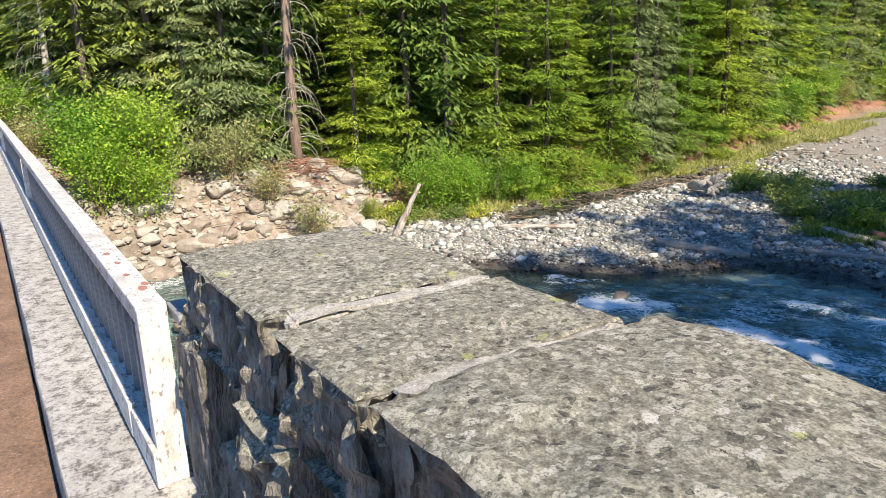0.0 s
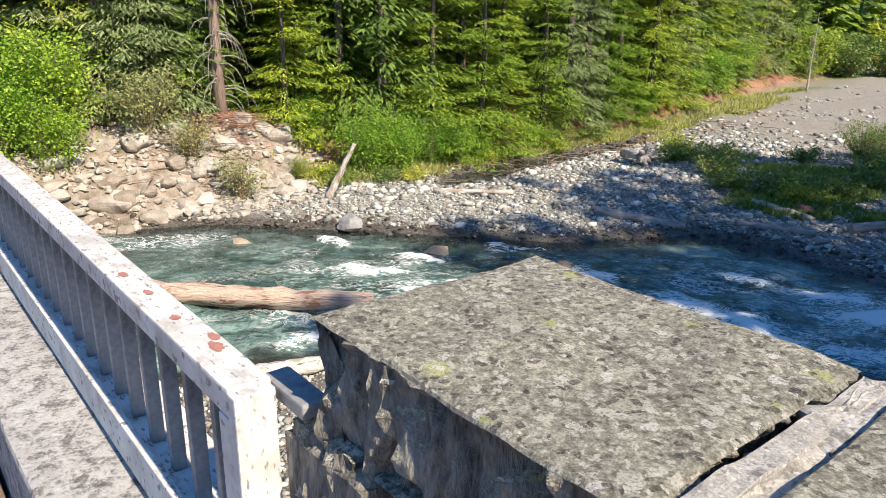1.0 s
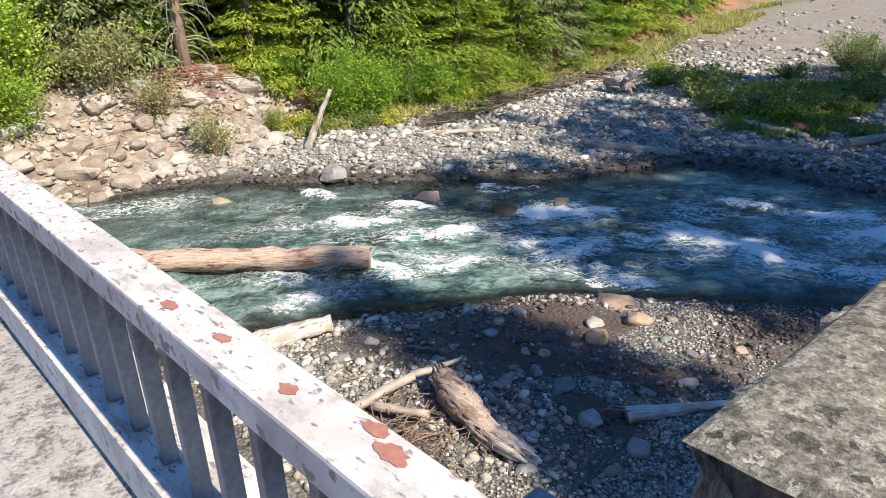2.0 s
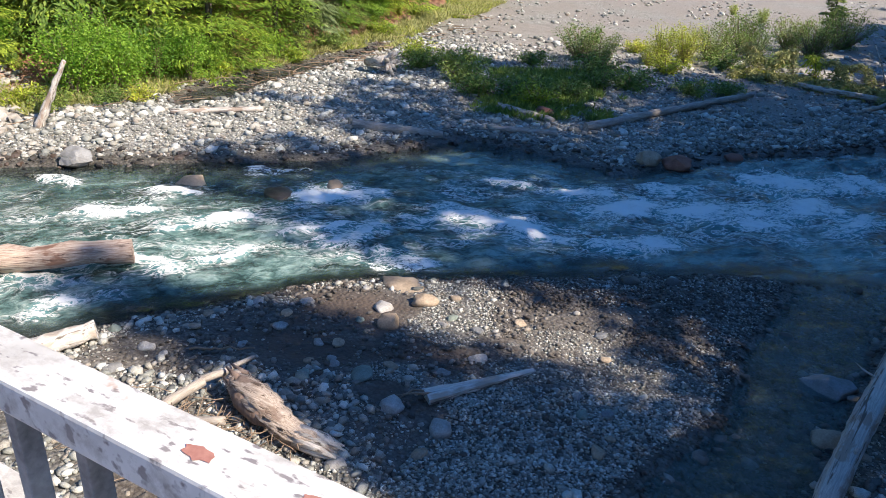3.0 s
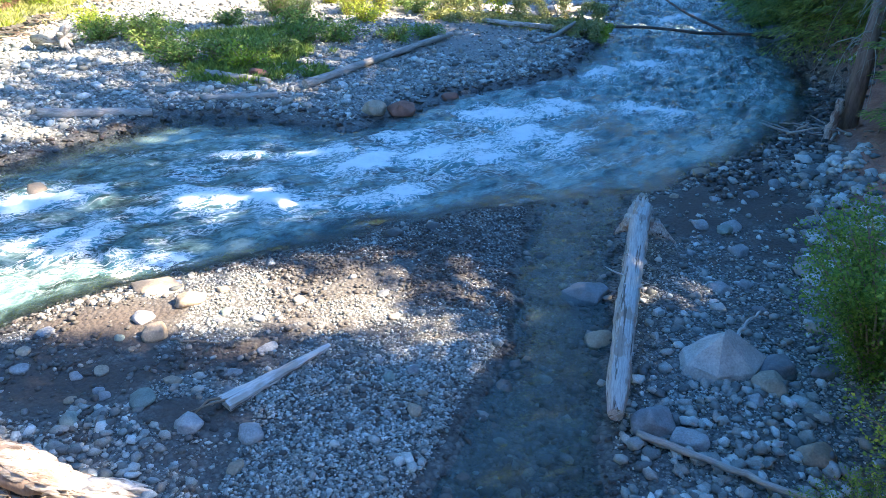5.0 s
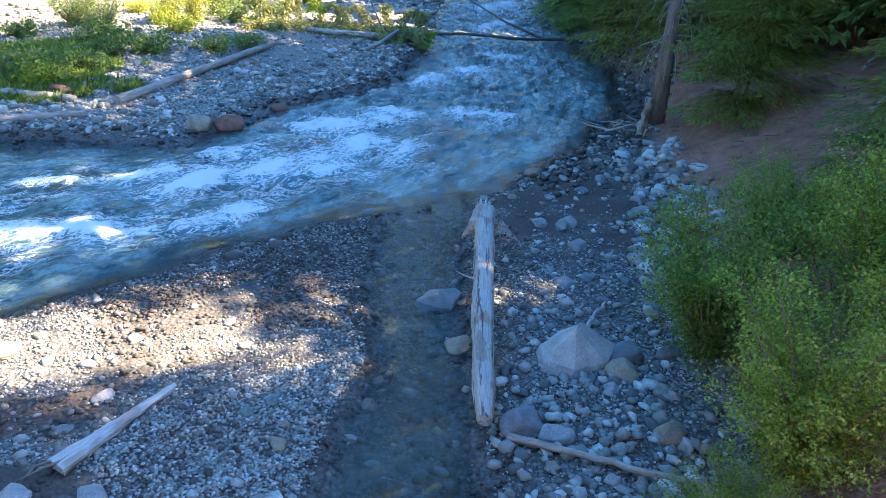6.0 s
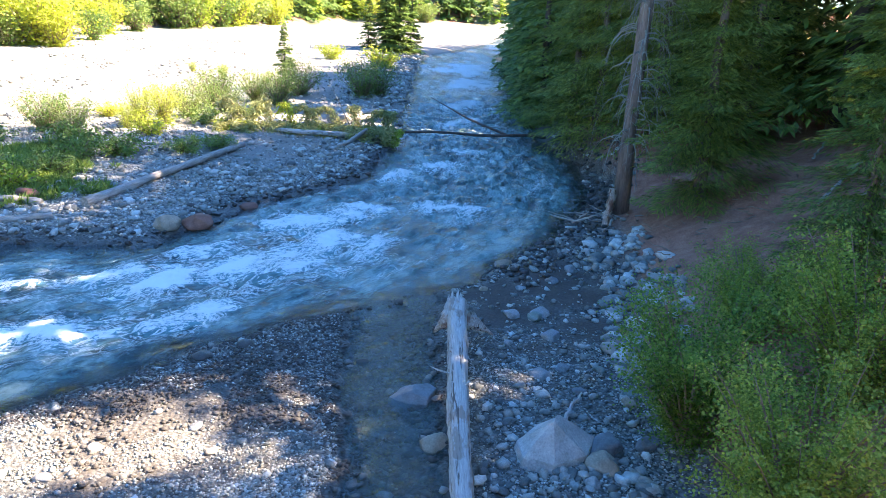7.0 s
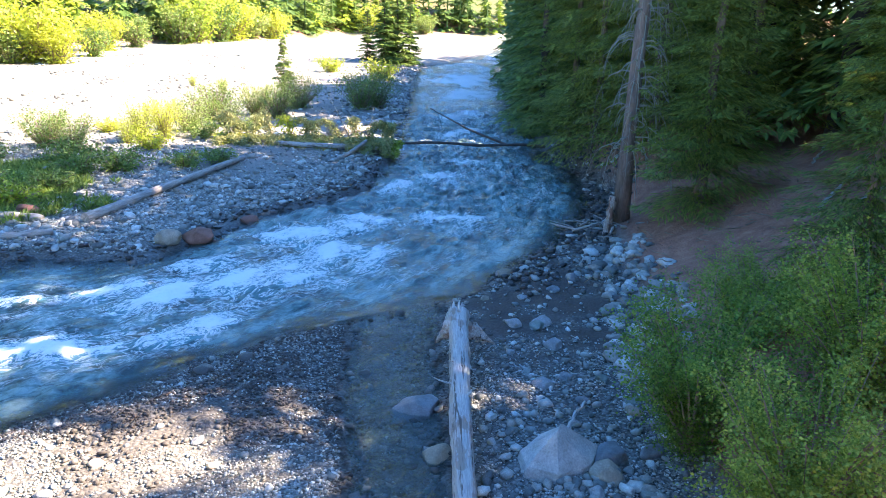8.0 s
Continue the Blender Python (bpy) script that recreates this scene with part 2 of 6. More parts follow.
def lichen_stone_mat():
    """Grey capstone: gritty dark grain, many small pale lichen rosettes and some yellow-green crusts."""
    m, nt, ln, b = nodes_of("lichen_stone")
    v = world_coords(nt)
    n1, n2, n3 = noise_tex(nt, ln, v, 14, 8, 0.75), noise_tex(nt, ln, v, 75, 6, 0.75), noise_tex(nt, ln, v, 260, 3, 0.7)
    c = ramp(nt, ln, n2, [(0.30, (0.07, 0.067, 0.056)), (0.45, (0.25, 0.245, 0.20)), (0.58, (0.44, 0.435, 0.36)), (0.72, (0.66, 0.65, 0.56))])
    c = mixc(nt, ln, 0.85, c, ramp(nt, ln, n1, [(0.30, (0.55, 0.54, 0.52)), (0.55, (1.0, 1.0, 0.97)), (0.75, (1.35, 1.34, 1.25))]), "MULTIPLY")
    c = mixc(nt, ln, 0.8, c, ramp(nt, ln, n3, [(0.32, (0.45, 0.45, 0.45)), (0.68, (1.5, 1.5, 1.5))]), "MULTIPLY")
    warp = nt.new("ShaderNodeTexNoise")
    warp.inputs["Scale"].default_value = 45
    warp.inputs["Detail"].default_value = 5
    ln.new(v, warp.inputs["Vector"])
    wv = nt.new("ShaderNodeMixRGB")
    wv.inputs[0].default_value = 0.035
    ln.new(v, wv.inputs[1])
    ln.new(warp.outputs["Color"], wv.inputs[2])
    for scale, limit, tint, share, most in ((11, 0.30, (0.50, 0.495, 0.40), 0.84, 0.75), (21, 0.30, (0.60, 0.59, 0.50), 0.80, 0.9), (36, 0.34, (0.62, 0.61, 0.52), 0.74, 0.9), (66, 0.40, (0.58, 0.57, 0.50), 0.60, 0.9), (15, 0.26, (0.47, 0.49, 0.18), 0.84, 0.85), (27, 0.28, (0.68, 0.67, 0.63), 0.82, 0.9), (30, 0.26, (0.045, 0.043, 0.04), 0.84, 0.85), (58, 0.34, (0.04, 0.04, 0.036), 0.66, 0.9)):
        vo = voronoi(nt, ln, wv.outputs[0], scale)
        inside = math_node(nt, ln, "LESS_THAN", vo.outputs["Distance"], limit)
        sep = nt.new("ShaderNodeSeparateColor")
        ln.new(vo.outputs["Color"], sep.inputs["Color"])
        chosen = math_node(nt, ln, "GREATER_THAN", sep.outputs[0], share)
        grit = math_node(nt, ln, "MULTIPLY", ramp(nt, ln, n3, [(0.36, (0.05, 0.05, 0.05)), (0.54, (1, 1, 1))]), most)
        c = mixc(nt, ln, math_node(nt, ln, "MULTIPLY", math_node(nt, ln, "MULTIPLY", inside, chosen), grit), c, tint)
    ln.new(c, b.inputs["Base Color"])
    b.inputs["Roughness"].default_value = 0.92
    n = bump(nt, ln, n3, 0.6, 0.004, None)
    n = bump(nt, ln, n2, 0.9, 0.012, None, n)
    bump(nt, ln, n1, 0.6, 0.02, b, n)
    return m


def ground_mat():
    """Gravel, sand, brown soil and grassy ground, laid out by the terrain's own layers."""
    m, nt, ln, b = nodes_of("ground")
    v = world_coords(nt)
    cell = voronoi(nt, ln, v, 16)
    cell2 = voronoi(nt, ln, v, 42)
    n0, n1, n2 = noise_tex(nt, ln, v, 0.5, 5), noise_tex(nt, ln, v, 3.2, 5), noise_tex(nt, ln, v, 40, 4)
    sep = nt.new("ShaderNodeSeparateColor")
    ln.new(cell.outputs["Color"], sep.inputs["Color"])
    sep2 = nt.new("ShaderNodeSeparateColor")
    ln.new(cell2.outputs["Color"], sep2.inputs["Color"])
    g = ramp(nt, ln, sep.outputs[0], [(0.0, (0.105, 0.100, 0.090)), (0.5, (0.195, 0.190, 0.172)), (1.0, (0.34, 0.335, 0.31))])
    g2 = ramp(nt, ln, sep2.outputs[0], [(0.0, (0.080, 0.075, 0.068)), (0.5, (0.165, 0.158, 0.143)), (1.0, (0.30, 0.295, 0.27))])
    g = mixc(nt, ln, ramp(nt, ln, n1, [(0.42, (0, 0, 0)), (0.56, (1, 1, 1))]), g2, g)
    edge = ramp(nt, ln, cell.outputs["Distance"], [(0.25, (1, 1, 1)), (0.75, (0.45, 0.45, 0.45))])
    g = mixc(nt, ln, 0.8, g, edge, "MULTIPLY")
    # this layer makes the gravel fines about 1.75 times paler
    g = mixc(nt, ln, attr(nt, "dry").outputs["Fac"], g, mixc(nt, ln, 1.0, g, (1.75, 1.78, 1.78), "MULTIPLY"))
    silt = mixc(nt, ln, n2, (0.062, 0.048, 0.040), (0.125, 0.100, 0.082))
    g = mixc(nt, ln, attr(nt, "silt").outputs["Fac"], g, silt)
    sand = mixc(nt, ln, 0.5, ramp(nt, ln, n1, [(0.3, (0.20, 0.18, 0.155)), (0.7, (0.31, 0.285, 0.25))]), ramp(nt, ln, sep2.outputs[0], [(0, (0.15, 0.14, 0.125)), (1, (0.38, 0.355, 0.32))]))
    c = mixc(nt, ln, attr(nt, "sand").outputs["Fac"], g, sand)
    soil = ramp(nt, ln, math_node(nt, ln, "ADD", math_node(nt, ln, "MULTIPLY", n1, 0.6), math_node(nt, ln, "MULTIPLY", n2, 0.4)), [(0.3, (0.165, 0.072, 0.048)), (0.5, (0.335, 0.165, 0.110)), (0.72, (0.50, 0.30, 0.205))])
    c = mixc(nt, ln, attr(nt, "soil").outputs["Fac"], c, soil)
    tan = ramp(nt, ln, n1, [(0.3, (0.15, 0.115, 0.088)), (0.55, (0.30, 0.26, 0.21)), (0.7, (0.42, 0.385, 0.33))])
    c = mixc(nt, ln, attr(nt, "tan").outputs["Fac"], c, tan)
    grass = ramp(nt, ln, math_node(nt, ln, "ADD", math_node(nt, ln, "MULTIPLY", n1, 0.5), math_node(nt, ln, "MULTIPLY", n2, 0.5)), [(0.3, (0.055, 0.075, 0.022)), (0.6, (0.145, 0.155, 0.05)), (0.8, (0.25, 0.22, 0.10))])
    c = mixc(nt, ln, attr(nt, "grass").outputs["Fac"], c, grass)
    wet = attr(nt, "wet").outputs["Fac"]
    c = mixc(nt, ln, wet, c, mixc(nt, ln, 1.0, c, (0.60, 0.57, 0.53), "MULTIPLY"))
    ln.new(c, b.inputs["Base Color"])
    r = nt.new("ShaderNodeMapRange")
    r.inputs["To Min"].default_value, r.inputs["To Max"].default_value = 0.95, 0.5
    ln.new(wet, r.inputs["Value"])
    ln.new(r.outputs["Result"], b.inputs["Roughness"])
    inv = math_node(nt, ln, "SUBTRACT", 1.0, cell.outputs["Distance"])
    n = bump(nt, ln, inv, 0.8, 0.03, None)
    bump(nt, ln, n2, 0.6, 0.015, b, n)
    return m


def water_mat():
    """Glacial water: dark teal body, turquoise where air is beaten in, lobed white water, clear shallows, ripples along the flow."""
    m, nt, ln, b = nodes_of("river_water")
    flow = attr(nt, "flow").outputs["Vector"]
    mp = nt.new("ShaderNodeMapping")
    mp.inputs["Scale"].default_value = (0.8, 1.45, 1)
    ln.new(flow, mp.inputs["Vector"])
    fv = mp.outputs["Vector"]
    n1, n2, n3 = noise_tex(nt, ln, fv, 0.6, 4, 0.6, 0.5), noise_tex(nt, ln, fv, 2.6, 5, 0.62, 0.5), noise_tex(nt, ln, fv, 9, 4, 0.62, 0.4)
    fine_n = noise_tex(nt, ln, fv, 24, 3, 0.6, 0.3)
    times = lambda a, k: math_node(nt, ln, "MULTIPLY", a, k)
    plus = lambda a, k: math_node(nt, ln, "ADD", a, k)
    fold = lambda a: times(math_node(nt, ln, "ABSOLUTE", plus(a, -0.5)), 2.0)
    tone = plus(times(n1, 0.42), plus(times(n2, 0.36), times(n3, 0.22)))
    # wave shading painted into the body colour: dark troughs, pale crests along the ripples
    body = ramp(nt, ln, tone, [(0.43, (0.034, 0.066, 0.064)), (0.50, (0.115, 0.200, 0.190)), (0.57, (0.28, 0.40, 0.375))])
    foam_at = attr(nt, "foam").outputs["Fac"]
    aired = ramp(nt, ln, plus(foam_at, times(plus(n2, -0.5), 0.9)), [(0.20, (0, 0, 0)), (0.70, (0.9, 0.9, 0.9))])
    body = mixc(nt, ln, aired, body, (0.17, 0.37, 0.385))
    lobes = plus(times(fold(n2), 0.40), plus(times(fold(n3), 0.36), times(fold(fine_n), 0.24)))
    f = plus(plus(times(foam_at, 1.1), times(plus(lobes, -0.17), 2.0)), plus(times(plus(n2, -0.5), 1.1), plus(times(plus(n3, -0.5), 1.6), plus(times(plus(fine_n, -0.5), 1.0), -0.72))))
    thin = noise_tex(nt, ln, fv, 2.1, 6, 0.66, 1.8)
    vein = math_node(nt, ln, "MAXIMUM", math_node(nt, ln, "SUBTRACT", 1.0, times(fold(thin), 9.0)), 0.0)
    vein = times(times(vein, math_node(nt, ln, "MINIMUM", times(foam_at, 1.9), 1.0)), plus(times(n3, 1.3), -0.36))
    f = math_node(nt, ln, "MAXIMUM", f, times(vein, 0.8))
    deep = attr(nt, "depth").outputs["Fac"]
    caps = plus(plus(times(plus(n3, -0.5), 2.2), times(plus(n2, -0.5), 2.2)), plus(times(foam_at, 0.35), -0.60))
    f = math_node(nt, ln, "MAXIMUM", f, times(caps, math_node(nt, ln, "GREATER_THAN", deep, 0.45)))
    foam = ramp(nt, ln, f, [(0.0, (0, 0, 0)), (0.04, (0.30, 0.30, 0.30)), (0.11, (0.8, 0.8, 0.8)), (0.20, (1, 1, 1))])
    c = mixc(nt, ln, foam, body, (0.93, 0.95, 0.93))
    ln.new(c, b.inputs["Base Color"])
    ro = nt.new("ShaderNodeMapRange")
    ro.inputs["To Min"].default_value, ro.inputs["To Max"].default_value = 0.10, 0.8
    ln.new(foam, ro.inputs["Value"])
    ln.new(ro.outputs["Result"], b.inputs["Roughness"])
    b.inputs["IOR"].default_value = 1.33
    b.inputs["Specular IOR Level"].default_value = 0.4
    n = bump(nt, ln, times(n2, attr(nt, "chop").outputs["Fac"]), 0.9, 0.11, None)
    n = bump(nt, ln, n3, 0.9, 0.045, None, n)
    bump(nt, ln, plus(fine_n, times(foam, 0.6)), 0.8, 0.014, b, n)
    cover = math_node(nt, ln, "MAXIMUM", deep, foam)
    tr = nt.new("ShaderNodeBsdfTransparent")
    tr.inputs["Color"].default_value = (0.80, 0.89, 0.90, 1)
    gl = nt.new("ShaderNodeBsdfGlossy")
    gl.inputs["Roughness"].default_value = 0.06
    fr = nt.new("ShaderNodeFresnel")
    fr.inputs["IOR"].default_value = 1.33
    clear = nt.new("ShaderNodeMixShader")
    ln.new(fr.outputs[0], clear.inputs[0])
    ln.new(tr.outputs[0], clear.inputs[1])
    ln.new(gl.outputs[0], clear.inputs[2])
    for k in (gl, fr):
        ln.new(b.inputs["Normal"].links[0].from_socket, k.inputs["Normal"])
    mx = nt.new("ShaderNodeMixShader")
    ln.new(cover, mx.inputs[0])
    ln.new(clear.outputs[0], mx.inputs[1])
    ln.new(b.outputs[0], mx.inputs[2])
    ln.new(mx.outputs[0], nt["Material Output"].inputs["Surface"])
    return m


# Cleft sides: dark basalt, with their shade and black clefts put into the tone.
M_CLEFT_SHADE = simple_mat("shaded_cleft_basalt", (0.008, 0.008, 0.008), (0.36, 0.345, 0.30), 16, 0.9, 0.05, 90, (1.6, 1.6, 0.45))
M_PAINT, M_CAP, M_GROUND, M_WATER = paint_mat(), lichen_stone_mat(), ground_mat(), water_mat()
M_STEEL = simple_mat("grey_steel_paint", (0.12, 0.12, 0.125), (0.36, 0.36, 0.36), 9, 0.6, 0.003, 70)
M_MORTAR = gritty_mat("white_mortar", (0.22, 0.21, 0.185), (0.60, 0.585, 0.54), [(55, 0.3, 0.6, (0.10, 0.095, 0.085)), (110, 0.3, 0.5, (0.75, 0.73, 0.70)), (140, 0.3, 0.5, (0.14, 0.135, 0.12))], 30)
M_ROAD = gritty_mat("dusty_road", (0.13, 0.085, 0.058), (0.27, 0.18, 0.125), [(30, 0.3, 0.7, (0.34, 0.17, 0.08)), (60, 0.3, 0.5, (0.07, 0.05, 0.04)), (45, 0.25, 0.75, (0.42, 0.34, 0.27)), (110, 0.3, 0.6, (0.38, 0.26, 0.17))], 5)
M_CHIP = simple_mat("red_primer", (0.30, 0.13, 0.10), (0.44, 0.22, 0.17), 30, 0.7, 0.001, 120)


# ---- mesh helpers ----
def fast_mesh(name, verts, faces, smooth=False, attrs=None):
    me = bpy.data.meshes.new(name)
    verts, faces = np.asarray(verts, np.float32), np.asarray(faces, np.int32)
    nv, (nf, k) = len(verts), faces.shape
    me.vertices.add(nv)
    me.vertices.foreach_set("co", verts.ravel())
    me.loops.add(nf * k)
    me.loops.foreach_set("vertex_index", faces.ravel())
    me.polygons.add(nf)
    me.polygons.foreach_set("loop_start", np.arange(0, nf * k, k, dtype=np.int32))
    me.polygons.foreach_set("use_smooth", np.full(nf, smooth, dtype=bool))
    for key, val in (attrs or {}).items():
        if val.ndim == 2:
            me.attributes.new(key, "FLOAT_VECTOR", "POINT").data.foreach_set("vector", val.astype(np.float32).ravel())
        else:
            me.attributes.new(key, "FLOAT", "POINT").data.foreach_set("value", val.astype(np.float32))
    me.update(calc_edges=True)
    me.validate()
    return me


def part(name, data, material, parent, label=""):
    """Links a mesh or bmesh as one object under a thing, in the thing's own space."""
    if isinstance(data, bmesh.types.BMesh):
        me = bpy.data.meshes.new(name)
        data.to_mesh(me)
        data.free()
    else:
        me = data
    if not me.materials:
        for one in (material if isinstance(material, tuple) else (material,)):
            me.materials.append(one)
    ob = new(name, me)
    ob.parent = parent
    return tagged(ob, label)


def thing(name, label, category, group="", kind="", data=None, material=None, m=None):
    if isinstance(data, bmesh.types.BMesh):
        me = bpy.data.meshes.new(name)
        data.to_mesh(me)
        data.free()
        data = me
    if data is not None and material is not None and not data.materials:
        data.materials.append(material)
    ob = new(name, data)
    if m is not None:
        ob.matrix_world = m
    return tagged(ob, label, category, group, kind)


def box_bm(x0, x1, y0, y1, z0, z1, bevel=0.0):
    bm = bmesh.new()
    bmesh.ops.create_cube(bm, size=1, matrix=Matrix.Translation(((x0 + x1) / 2, (y0 + y1) / 2, (z0 + z1) / 2)) @ Matrix.Diagonal((x1 - x0, y1 - y0, z1 - z0, 1)))
    if bevel:
        bmesh.ops.bevel(bm, geom=bm.edges[:], offset=bevel, segments=2, affect="EDGES", profile=0.6)
    return bm


TABLE = np.random.RandomState(7).rand(64, 64, 64).astype(np.float32)


def vnoise(x, y, z=0.0):
    """Smooth value noise, 0 to 1, for arrays."""
    x, y = np.asarray(x, float), np.asarray(y, float)
    z = np.broadcast_to(np.asarray(z, float), x.shape)
    out, ip, w = 0, [], []
    for q in (x, y, z):
        i = np.floor(q)
        f = q - i
        ip.append(i.astype(int))
        w.append(f * f * (3 - 2 * f))
    for a in (0, 1):
        for b in (0, 1):
            for c in (0, 1):
                wt = (w[0] if a else 1 - w[0]) * (w[1] if b else 1 - w[1]) * (w[2] if c else 1 - w[2])
                out = out + wt * TABLE[(ip[0] + a) % 64, (ip[1] + b) % 64, (ip[2] + c) % 64]
    return out


def fbm(x, y, z=0.0, octaves=4, gain=0.5):
    s, a, t = 0, 1.0, 0.0
    for k in range(octaves):
        s = s + a * vnoise(x * 2 ** k + 13.7 * k, y * 2 ** k + 5.1 * k, z * 2 ** k + 3.3 * k)
        t += a
        a *= gain
    return s / t


def tube(points, radii, sides=10, rough=0.0, seed=0, cap=True, twist=0.0):
    """A bmesh tube along points, with uneven radius."""
    rnd = np.random.RandomState(seed)
    pts = [Vector(p) for p in points]
    bm = bmesh.new()
    rings = []
    ridge = rnd.rand(sides)
    for k, p in enumerate(pts):
        d = (pts[min(k + 1, len(pts) - 1)] - pts[max(k - 1, 0)]).normalized()
        u = d.cross(Vector((0, 0, 1)) if abs(d.z) < 0.9 else Vector((1, 0, 0))).normalized()
        w = u.cross(d)
        ring = []
        for s in range(sides):
            a = 2 * math.pi * s / sides + twist * k
            r = radii[k] * (1 + rough * (0.7 * (ridge[s] - 0.5) + 0.6 * (rnd.rand() - 0.5)))
            ring.append(bm.verts.new(p + u * math.cos(a) * r + w * math.sin(a) * r))
        rings.append(ring)
    for a, b in zip(rings, rings[1:]):
        for s in range(sides):
            f = bm.faces.new((a[s], a[(s + 1) % sides], b[(s + 1) % sides], b[s]))
            f.smooth = True
    if cap:
        bm.faces.new(rings[0][::-1])
        bm.faces.new(rings[-1])
    bmesh.ops.recalc_face_normals(bm, faces=bm.faces[:])
    return bm


def merge(*bms):
    out = bmesh.new()
    for b in bms:
        me = bpy.data.meshes.new("tmp")
        b.to_mesh(me)
        b.free()
        out.from_mesh(me)
        bpy.data.meshes.remove(me)
    return out


def bent(p, q, n=8, sag=0.0, wobble=0.0, seed=0):
    """Points from p to q with a sag and a wobble."""
    rnd = random.Random(seed)
    p, q = Vector(p), Vector(q)
    out = []
    for k in range(n):
        t = k / (n - 1)
        v = p.lerp(q, t)
        v.z += sag * 4 * t * (1 - t)
        if 0 < k < n - 1:
            v += Vector((rnd.uniform(-1, 1), rnd.uniform(-1, 1), rnd.uniform(-1, 1))) * wobble
        out.append(v)
    return out


# ---- the lie of the land ----
WL = -0.12                                     # water level below the bridge
RIVER = np.array([(46, 150), (24, 100), (12.6, 79), (7.1, 51.8), (3.5, 31.7), (1.3, 24.2), (-2.4, 20.6), (-4.6, 17.4), (-9.3, 17.6), (-11.4, 13.5), (-16, 9.6), (-18.4, 7.2), (-20, 4), (-22, -8), (-34, -30), (-60, -80),
                  (-40, -80), (-22, -30), (-13, -6), (-10, 1.5), (-9.3, 4.4), (-8.6, 5.9), (-7.5, 7.6), (-6.6, 9.0), (-5.1, 9.9), (-2.7, 11.7), (0.2, 13.2), (3.0, 14.4), (6.7, 18.6), (8.9, 22.2), (9.8, 26.2), (10.2, 30.8), (13.6, 44.2), (23, 83), (36, 104), (56, 150)], float)
CHANNEL = np.array([(0.1, 13.6), (-0.2, 11.6), (-0.4, 10), (-0.4, 8), (-0.9, 6.6), (-1.3, 5.4), (-1.8, 3.5), (-3, 0), (-6, -6), (-9, -8), (-7, -9), (-3, -4), (-1, 0), (0.0, 3.5), (0.5, 5.5), (0.8, 7.7), (1.1, 9.8), (1.5, 12.2), (2.2, 14.4)], float)
BACKWATER = np.array([(-18.2, 15.4), (-18.0, 17.5), (-18.6, 21.5), (-18.9, 26), (-19.3, 30), (-19.6, 27), (-19.8, 21), (-19.4, 17)], float)
RIGHT_BANK = np.array([(0.6, -60), (0.6, 1.2), (2.6, 3.2), (3.5, 6.0), (3.9, 8.0), (4.8, 10.6), (6.0, 13.2), (6.4, 15.6), (7.5, 18.2), (9.5, 22.2), (10.6, 30), (14.4, 44), (24, 84), (38, 104), (60, 150), (90, 200), (700, 900), (700, -60)], float)
LEFT_BANK = np.array([(-24, -60), (-19.2, -2), (-19.3, 3.5), (-19.8, 8.8), (-20.3, 12), (-20.4, 20), (-20.8, 34), (-24, 48), (-25.5, 60), (-31, 74), (-29, 93), (-15, 111), (-5, 130), (16, 172), (44, 182), (90, 200), (700, 900), (-700, 900), (-700, -60)], float)
CENTRE = np.array([(50, 150), (28, 100), (17, 79), (10.2, 48), (6.4, 31), (4.6, 22.5), (1.2, 17.5), (-3.0, 14.6), (-7.5, 12.2), (-11.5, 9.2), (-14.5, 5.0), (-17, -3), (-28, -30), (-50, -80)], float)

for _ in range(3):                             # round the bends of the middle line
    CENTRE = np.concatenate([CENTRE[:1], np.stack([CENTRE[:-1] * 0.75 + CENTRE[1:] * 0.25, CENTRE[:-1] * 0.25 + CENTRE[1:] * 0.75], 1).reshape(-1, 2), CENTRE[-1:]])


def signed(poly, x, y):
    """Distance to a closed outline, negative inside."""
    px, py = np.ravel(x), np.ravel(y)
    best, inside = np.full(px.shape, 1e18), np.zeros(px.shape, bool)
    for (ax, ay), (bx, by) in zip(poly, np.roll(poly, -1, axis=0)):
        dx, dy = bx - ax, by - ay
        t = np.clip(((px - ax) * dx + (py - ay) * dy) / (dx * dx + dy * dy), 0, 1)
        best = np.minimum(best, (px - ax - t * dx) ** 2 + (py - ay - t * dy) ** 2)
        if ay != by:
            inside ^= ((ay > py) != (by > py)) & (px < dx * (py - ay) / (by - ay) + ax)
    return (np.sqrt(best) * np.where(inside, -1, 1)).reshape(np.shape(x))


def along(x, y):
    """Distance along the river's middle line, and to its side."""
    px, py = np.ravel(x), np.ravel(y)
    best, s_out, n_out, run = np.full(px.shape, 1e18), np.zeros(px.shape), np.zeros(px.shape), 0.0
    for (ax, ay), (bx, by) in zip(CENTRE, CENTRE[1:]):
        dx, dy = bx - ax, by - ay
        ln_ = math.hypot(dx, dy)
        t = np.clip(((px - ax) * dx + (py - ay) * dy) / ln_ ** 2, 0, 1)
        d = (px - ax - t * dx) ** 2 + (py - ay - t * dy) ** 2
        near = d < best
        best = np.where(near, d, best)
        s_out = np.where(near, run + t * ln_, s_out)
        n_out = np.where(near, ((px - ax) * dy - (py - ay) * dx) / ln_, n_out)
        run += ln_
    return s_out.reshape(np.shape(x)), n_out.reshape(np.shape(x))


def water_level(y):
    return WL + 0.018 * np.logaddexp(0, (np.asarray(y, float) - 15) / 3) * 3


def smooth(a, b, v):
    t = np.clip((v - a) / (b - a), 0, 1)
    return t * t * (3 - 2 * t)


